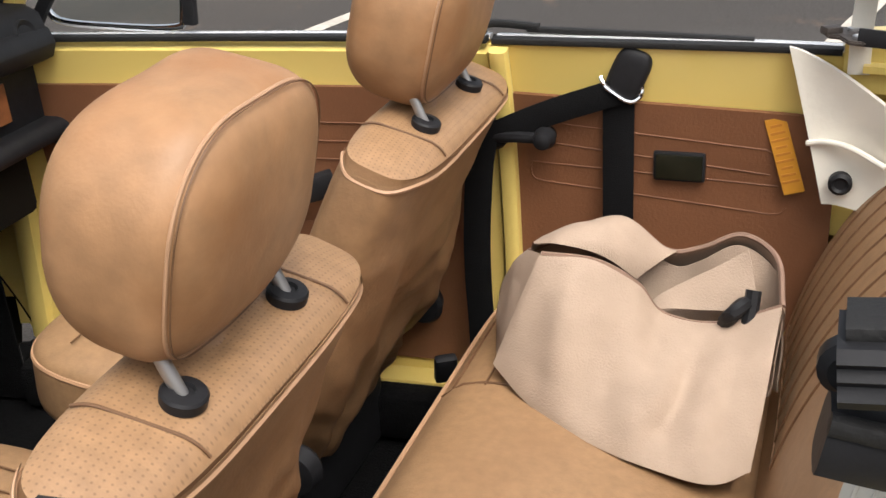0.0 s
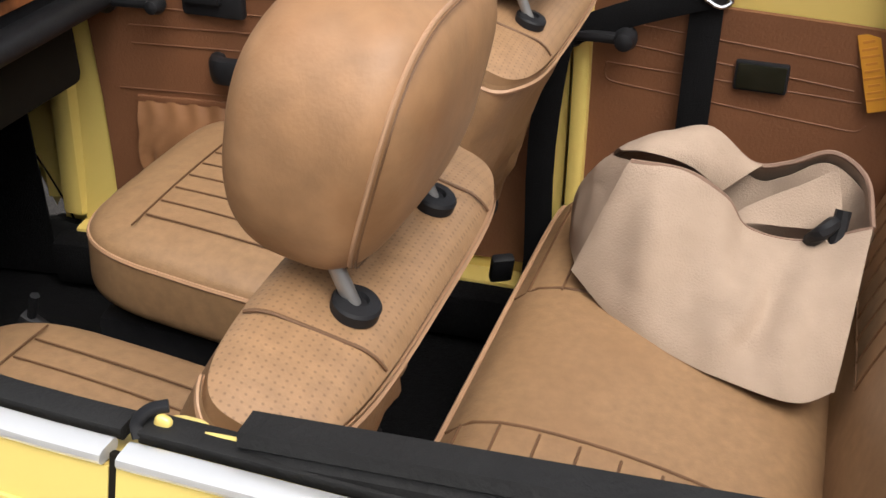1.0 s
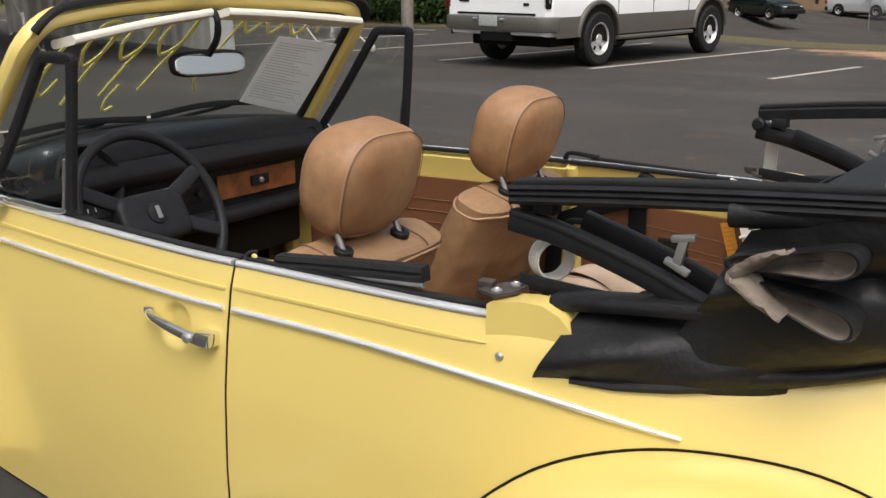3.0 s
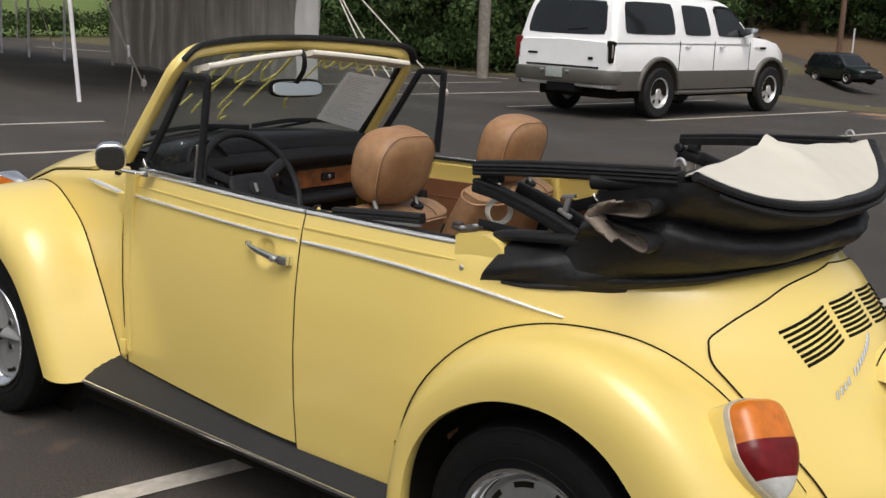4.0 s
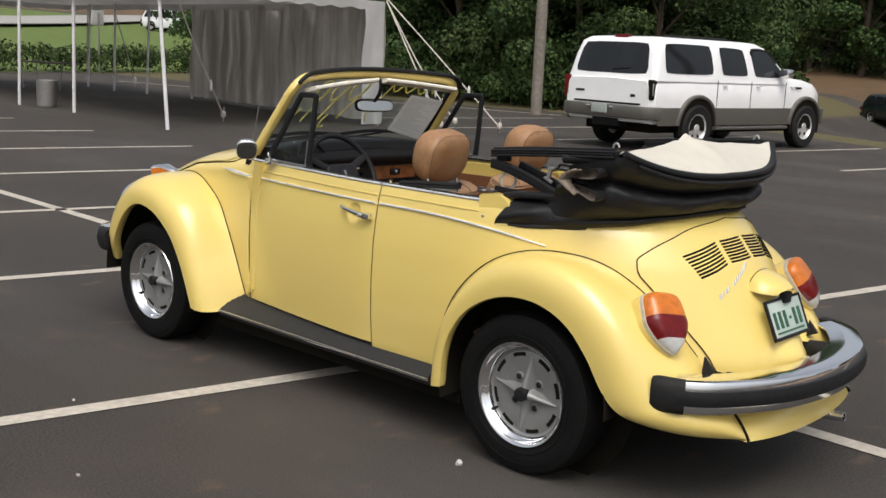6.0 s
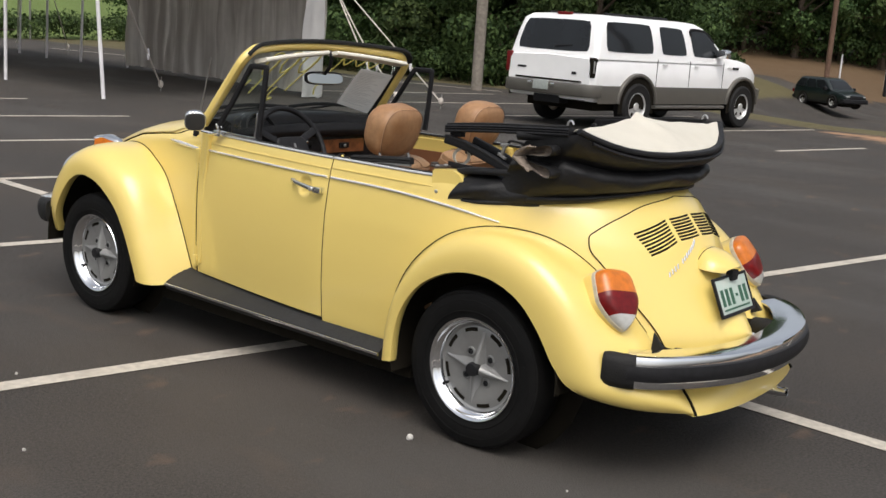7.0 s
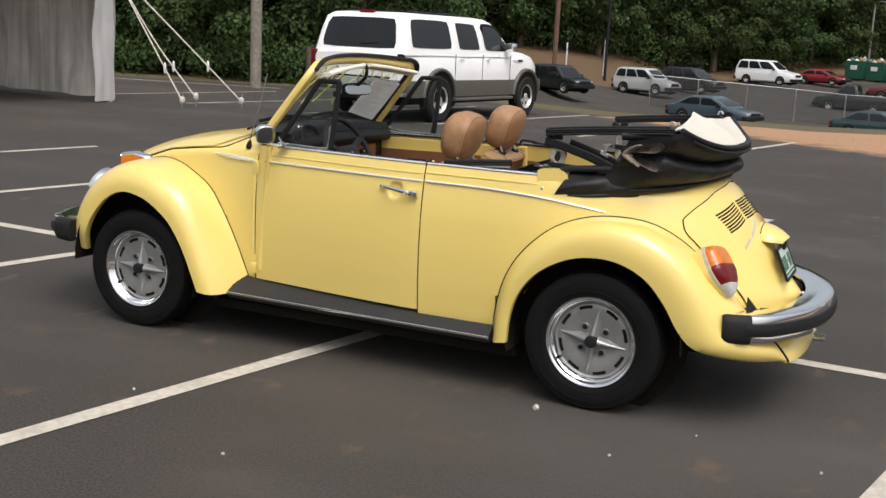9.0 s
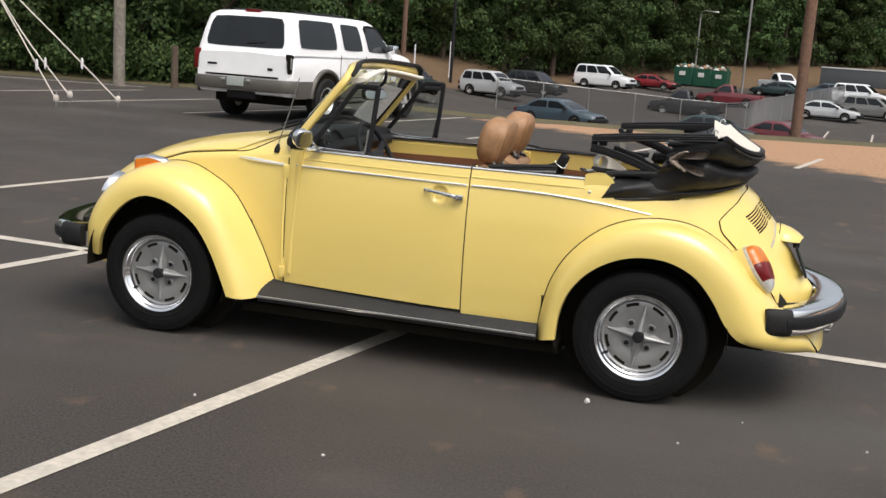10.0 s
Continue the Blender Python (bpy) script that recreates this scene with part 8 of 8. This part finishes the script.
BANK = [(-58, 60), (-46, 60), (-36, 72), (-27, 79), (-22, 86), (-16, 100), (-8, 112), (4, 122), (20, 128), (38, 130), (60, 128)]
line = smooth_path([(a, b, 0) for a, b in BANK], 200)
step, last, n = 3.3, None, 0
for row, off in enumerate((0.0, 4.0, 9.0)):
    last = None
    for p in line:
        if last is None or np.linalg.norm(p - last) > step + row * 0.8:
            last = p
            x, y = p[0] + rng.uniform(-1, 1), p[1] + off + rng.uniform(-1, 1)
            plant(KINDS, rng.randrange(3), x, y, rng.uniform(0.8, 1.15), rng.uniform(0, 360))
for x, y in ((-23.5, 24.5), (-20.8, 23.6), (-18.4, 24.8), (-16.2, 23.9), (-14.2, 25.2), (-22.2, 27.6), (-19.4, 28.2), (-17.0, 28.0), (-14.8, 29.0), (-26.5, 25.0), (-25.0, 29.0), (-16.0, 32.5), (-20.5, 32.5), (-29.5, 25.5), (-32.5, 26.5), (-29.0, 30.5)):
    plant(NEAR_KINDS, rng.randrange(2), x, y, rng.uniform(0.85, 1.15), rng.uniform(0, 360))
for x, y in ((-20, 40), (-24, 44), (-23, 36), (-28, 38), (-29, 48), (-33, 42), (-38, 52), (-40, 44), (-34, 56)):
    plant(KINDS, rng.randrange(3), x, y, rng.uniform(0.75, 1.0), rng.uniform(0, 360))
for x, y in ((-60, 12), (-64, 20), (-95, 60), (-100, 45), (-105, 30), (-90, 75), (-80, 70), (-48, 33)):
    plant(KINDS, rng.randrange(3), x, y, rng.uniform(0.6, 0.9), rng.uniform(0, 360))


def shrubs(name, label, path, height, width, per, size, seed):
    r2 = np.random.default_rng(seed)
    cs, rs = [], []
    for p in smooth_path([(a, b, 0) for a, b in path], int(30)):
        for _ in range(3):
            q = p[:2] + r2.normal(scale=width * 0.3, size=2)
            cs.append(np.array((q[0], q[1], ground_z(*q) + height * (0.25 + 0.3 * r2.random()))))
            rs.append(height * (0.4 + 0.25 * r2.random()))
    v, f = leaf_cloud(r2, cs, rs, per, size)
    me = bpy.data.meshes.new(name)
    me.from_pydata([tuple(map(float, a)) for a in v], [], f)
    me.materials.append(LEAF)
    return tagged(new(name, me), label, "shrubs", kind="stuff")


shrubs("hedge", "ragged dark green hedge below the grass hill", [(-36.5, 9), (-37.0, 17), (-38.8, 24), (-41, 31)], 1.25, 1.1, 120, 0.14, 3)
shrubs("undergrowth", "dark green undergrowth behind the lot's kerb", [(-31, 22.2), (-24, 21.9), (-18, 22.0), (-15, 22.6), (-14.2, 24.5)], 1.5, 1.3, 150, 0.10, 5)
shrubs("undergrowth", "dark green undergrowth along the wooded bank", [(-36, 71), (-27, 78), (-22, 85), (-16.5, 98), (-9, 109), (3, 119), (20, 125), (40, 127)], 2.6, 2.0, 130, 0.22, 9)

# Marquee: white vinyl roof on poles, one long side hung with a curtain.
def fold_shaded(m):
    """Darker and lighter vertical streaks: fold shading painted into the colour of hanging cloth."""
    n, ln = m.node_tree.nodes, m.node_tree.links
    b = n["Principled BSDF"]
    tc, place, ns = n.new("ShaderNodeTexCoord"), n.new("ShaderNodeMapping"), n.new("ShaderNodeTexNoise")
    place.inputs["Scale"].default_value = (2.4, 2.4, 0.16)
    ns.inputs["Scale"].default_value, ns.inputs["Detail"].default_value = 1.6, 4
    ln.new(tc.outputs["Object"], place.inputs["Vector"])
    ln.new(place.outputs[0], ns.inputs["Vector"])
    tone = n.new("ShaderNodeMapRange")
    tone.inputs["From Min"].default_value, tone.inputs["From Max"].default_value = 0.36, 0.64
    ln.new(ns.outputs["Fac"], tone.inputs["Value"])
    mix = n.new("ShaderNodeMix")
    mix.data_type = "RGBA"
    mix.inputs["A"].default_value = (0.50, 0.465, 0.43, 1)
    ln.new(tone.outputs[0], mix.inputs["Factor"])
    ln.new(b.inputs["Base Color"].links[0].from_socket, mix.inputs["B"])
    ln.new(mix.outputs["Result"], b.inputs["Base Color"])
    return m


TENT = surface("white_tent_vinyl", (0.72, 0.71, 0.70), 0.6, vary=0.05, scale=3, bump=0.1, bump_scale=8, stain=0.25, stain_scale=0.8, stain_color=(0.48, 0.46, 0.43))
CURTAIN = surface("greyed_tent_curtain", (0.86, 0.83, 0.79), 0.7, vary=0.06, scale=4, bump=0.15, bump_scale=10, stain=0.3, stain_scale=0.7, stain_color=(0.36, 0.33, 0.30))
thin_cloth(TENT, 0.45)
thin_cloth(fold_shaded(CURTAIN), 0.55)
POLE_W = surface("white_pole", (0.66, 0.64, 0.66), 0.5, vary=0.05)
ROPE = surface("pale_rope", (0.55, 0.5, 0.45), 0.8, vary=0.15, scale=60)
tent = thing("marquee", "white vinyl marquee with one curtained side on poles", "tent")
A, B2, C2, D2 = np.array((-12.15, 6.7)), np.array((-29.5, 8.9)), np.array((-28.9, 14.2)), np.array((-12.15, 11.65))
EAVE, RIDGE = 2.42, 3.9
roof_rows = []
for t in np.linspace(0, 1, 24):
    near, far = A + (B2 - A) * t, D2 + (C2 - D2) * t
    end = min(1, min(t, 1 - t) / 0.16)
    row = []
    for q in np.linspace(0, 1, 13):
        p = near + (far - near) * q
        rise = (1 - abs(2 * q - 1)) * end
        row.append((p[0], p[1], EAVE + (RIDGE - EAVE) * rise**0.9))
    roof_rows.append(row)
sheet("canopy", roof_rows, TENT, tent, thick=0.01)
edge = [A, B2, C2, D2, A]
for k in range(4):
    a, b = edge[k], edge[k + 1]
    rows = [[(*(a + (b - a) * t), EAVE + 0.01 - q * (0.16 + 0.02 * math.sin(t * 60))) for q in (0, 0.5, 1)] for t in np.linspace(0, 1, 60)]
    sheet("valance", rows, TENT, tent, thick=0.006)
curtain_rows = []
C_END = np.array((-20.7, 13.0))
for t in np.linspace(0, 1, 240):
    p = D2 + (C_END - D2) * t
    d = np.array((0.15, 0.99))
    row = []
    for q in np.linspace(0, 1, 14):
        w = 0.10 * math.sin(t * 84 + 9 * noise.noise(Vector((t * 7, 0, 0))) + 1.2 * noise.noise(Vector((t * 5, q * 2, 6)))) * (0.45 + 0.55 * q) * (0.5 + abs(noise.noise(Vector((t * 13, 2, 0)))) * 1.6) + 0.16 * noise.noise(Vector((t * 11, q * 1.6, 3)))
        row.append((*(p + d * w), EAVE - 0.05 - (EAVE - 0.13) * q + 0.03 * noise.noise(Vector((t * 14, 1, 0)))))
    curtain_rows.append(row)
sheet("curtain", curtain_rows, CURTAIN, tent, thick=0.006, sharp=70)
ret = [[(-12.15 + 0.02 * math.sin(q * 9) + 0.05 * noise.noise(Vector((q * 3, t * 3, 9))), 11.65 - 0.55 * t, EAVE - 0.05 - (EAVE - 0.08) * q) for q in np.linspace(0, 1, 12)] for t in np.linspace(0, 1, 12)]
sheet("curtain_return", ret, TENT, tent, thick=0.006)
for x, y, lx in ((-12.36, 6.8, -0.35), (-16.35, 7.3, -0.05), (-18.7, 7.35, 0.0), (-20.6, 13.0, 0), (-22.7, 13.0, 0.05), (-24.2, 12.9, 0), (-26.3, 13.3, 0.05), (-12.2, 11.6, 0), (-24.0, 8.2, 0), (-28.5, 8.8, 0)):
    tube("tent_pole", [(x, y, 0), (x + lx, y + 0.05, EAVE)], 0.033, POLE_W, tent, n=12)
for pts in ([(-12.15, 6.75, 2.4), (-13.0, 7.9, 1.2), (-13.76, 8.98, 0.12)], [(-12.15, 11.7, 2.45), (-11.3, 11.7, 1.2), (-10.6, 11.75, 0.12)], [(-12.15, 11.7, 2.45), (-11.4, 11.95, 1.2), (-10.55, 12.1, 0.18)], [(-12.15, 11.7, 2.5), (-11.0, 12.2, 1.3), (-9.95, 12.74, 0.12)], [(-26.3, 13.3, 2.3), (-28.5, 14.5, 0.2)], [(-24.2, 12.9, 2.3), (-26.5, 15.0, 0.2)]):
    rope = thing("guy_rope", "pale guy rope from the marquee to its stake", "rope", group="guy ropes")
    tube("line", smooth_path(pts, 10), 0.014, ROPE, rope)
    e, m = np.array(pts[-1]), np.array(pts[1])
    pillow("knot", (0.10, 0.09, 0.14), Matrix.Translation(e + (0, 0, 0.02)), ROPE, rope, e=0.8, n=10)
    tube("stake", [(e[0], e[1], -0.05), (e[0] + 0.02, e[1], 0.28)], 0.012, DULL_STEEL, rope)
    pillow("turnbuckle", (0.05, 0.05, 0.22), Matrix.Translation(m * 0.55 + e * 0.45), POLE_W, rope, e=0.8, n=10)
table_ob = thing("folding_table", "folding table standing under the marquee", "table", (-24.7, 11.2, 0), 20)
block("tabletop", (1.8, 0.75, 0.04), pose(0, 0, 0.73), surface("table_grey", (0.12, 0.09, 0.07), 0.6), table_ob)
for x in (-0.7, 0.7):
    for y in (-0.28, 0.28):
        tube("leg", [(x, y, 0.71), (x * 0.9, y, 0)], 0.015, DULL_STEEL, table_ob)
bin_ob = thing("waste_bin", "grey waste bin under the marquee", "bin", (-18.0, 7.6, 0))
lathe("drum", [(0.18, 0), (0.2, 0.02), (0.21, 0.55), (0.2, 0.56), (0.19, 0.5)], Matrix(), DULL_STEEL, bin_ob, n=20)
sign = thing("notice_board", "small white notice on a post by the lawn", "sign", (-37.0, 19.9, 0), -60)
tube("post", [(0, 0, 0), (0, 0, 2.4)], 0.04, DULL_STEEL, sign)
block("board", (0.9, 0.04, 0.8), pose(0, -0.05, 2.3), PAPER, sign, bevel=0.01)
drive = sheet("drive", [[(x, y, max(ground_z(x, y), ground_z(x - 1, y)) + 0.12) for y, x in ((yy, -64 - 0.5 * (yy - 20) - w + 6 * math.sin(yy / 14)) for yy in np.linspace(-30, 58, 40))] for w in np.linspace(0, 6, 6)], surface("pale_concrete", (0.32, 0.31, 0.29), 0.9, vary=0.1, scale=3), thick=-0.05)
tagged(drive, "pale concrete drive curving over the grass hill", "road", kind="structure")

# Poles.
WOOD_POLE = surface("grey_pole_wood", (0.21, 0.185, 0.155), 0.9, vary=0.25, scale=12, bump=0.4, bump_scale=30, stain=0.4, stain_scale=2)
BROWN_POLE = surface("brown_pole_wood", (0.13, 0.075, 0.05), 0.9, vary=0.25, scale=12, bump=0.4, bump_scale=30)
for name, label, x, y, r, h, mat, lean in (("utility_pole", "weathered grey wooden utility pole behind the lot", -13.95, 19.1, 0.145, 11, WOOD_POLE, 0.0), ("utility_pole", "brown wooden utility pole on the verge", 2.65, 22.2, 0.13, 11, BROWN_POLE, 0.0), ("utility_pole", "brown wooden utility pole on the wooded bank", -20.8, 63.3, 0.16, 13, BROWN_POLE, 0), ("utility_pole", "dark utility pole on the wooded bank", -19.6, 71, 0.11, 13, BLACK, 0)):
    p = thing(name, label, "pole", (x, y, ground_z(x, y)))
    tube("shaft", [(0, 0, -0.3), (lean, 0, h)], r, mat, p, n=16)
    tube("cable", [(0, 0, h - 0.5), (18, -14, h + 0.5)], 0.012, BLACK, p)
post = thing("bollard_post", "short dark post at the edge of the lot", "post", (-13.0, 20.2, 0))
tube("shaft", [(0, 0, -0.1), (0, 0, 1.1)], 0.09, BARK, post, n=12)
for x, y, h, label in ((0.5, 93.0, 12.0, "grey steel lamp post in the lower lot"), (-4.6, 111.0, 6.2, "lamp post behind the refuse containers")):
    lp = thing("lamp_post", label, "street lamp", (x, y, ground_z(x, y)))
    tube("shaft", [(0, 0, 0), (0, 0, h)], 0.10, DULL_STEEL, lp, n=12)
    tube("arm", smooth_path([(0, 0, h), (0.5, -0.1, h + 0.15), (1.2, -0.2, h + 0.1)], 6), 0.05, DULL_STEEL, lp)
    pillow("lamp_head", (0.7, 0.3, 0.16), pose(1.5, -0.25, h + 0.08), STEEL, lp, e=0.7, n=10)
for x, y in ((-19.9, 63), (-20.3, 73)):
    mk = thing("marker_post", "thin pale post on the bank", "post", (x, y, ground_z(x, y)))
    tube("shaft", [(0, 0, 0), (0, 0, 2.6)], 0.05, POLE_W, mk)

# Chain-link fence along the lower lot.
FENCE = glass("chain_link", (0.75, 0.76, 0.77), 0.86, rough=0.6)
fence = thing("chain_link_fence", "galvanised chain-link fence along the lower lot", "fence")
fpath = smooth_path([(-13.6, 60.2, 0), (-12, 60.6, 0), (-10, 61, 0), (-4, 62.5, 0), (0.5, 63, 0), (3.0, 74, 0), (9, 95, 0)], 30)
fpath = even(fpath, 18)
tops = []
for p in fpath:
    z = ground_z(p[0], p[1])
    tube("fence_post", [(p[0], p[1], z), (p[0], p[1], z + 1.9)], 0.034, DULL_STEEL, fence, n=8)
    tops.append((p[0], p[1], z + 1.88))
tube("top_rail", tops, 0.02, DULL_STEEL, fence, n=6)
mesh_ob = sheet("mesh", [[(x, y, z - 1.85 * t) for t in (0, 1)] for x, y, z in tops], FENCE, fence)
mesh_ob.visible_shadow = False

# Refuse containers and a long trailer at the far end.
GREEN_BIN = surface("green_steel", (0.012, 0.075, 0.045), 0.5, vary=0.15, scale=6, stain=0.3, stain_scale=2)
for k, (x, y) in enumerate(((-5.2, 104.5), (-3.45, 105.0), (-1.8, 105.4))):
    d = thing("refuse_container", "dark green steel refuse container heaped with waste", "container", (x, y, ground_z(x, y)), -12, group="refuse containers")
    g = np.array([[(a * 0.80 * s, b * 0.75 * s, z) for a, b in ((-1, -1), (1, -1), (1, 1), (-1, 1))] for z, s in ((0.1, 0.9), (0.3, 0.95), (1.6, 1.05), (1.75, 1.07))])
    link_mesh("box", *capped(g), GREEN_BIN, d, sharp=20)
    block("panel_label", (0.6, 0.02, 0.4), pose(0, -0.8, 1.15), PAPER, d, bevel=0.01)
    for j in range(6):
        w = 0.35 + 0.3 * ((j * 7 + k * 3) % 5) / 5
        pillow("waste_bag", (w, 0.5, 0.7 * w), pose(-0.65 + 0.26 * j, 0.2 * ((j + k) % 3) - 0.25, 1.75 + 0.1 * ((j + k) % 3), 12 * j, 20 - 9 * j, 31 * j), (PAPER, LINING, GREEN_BIN, PAPER, TAN)[(j + k) % 5], d, e=0.8, n=10)
trailer = thing("long_trailer", "long dark grey trailer parked at the foot of the bank", "trailer", (12.5, 109, ground_z(12.5, 109)), -14)
block("box", (9.5, 2.4, 1.7), pose(0, 0, 1.6), surface("grey_trailer", (0.075, 0.08, 0.085), 0.5, vary=0.1), trailer, bevel=0.05)
bar("roof_edge", [(-4.7, -1.22, 2.46), (4.7, -1.22, 2.46)], rect(0.1, 0.12), PAPER, trailer)
for x in (-3.5, -2.6, 3.0):
    lathe("tyre", [(0.2, -0.15), (0.45, -0.15), (0.48, 0), (0.45, 0.15), (0.2, 0.15)], pose(x, -1.1, 0.48, 90, 0, 0), RUBBER, trailer, n=20)
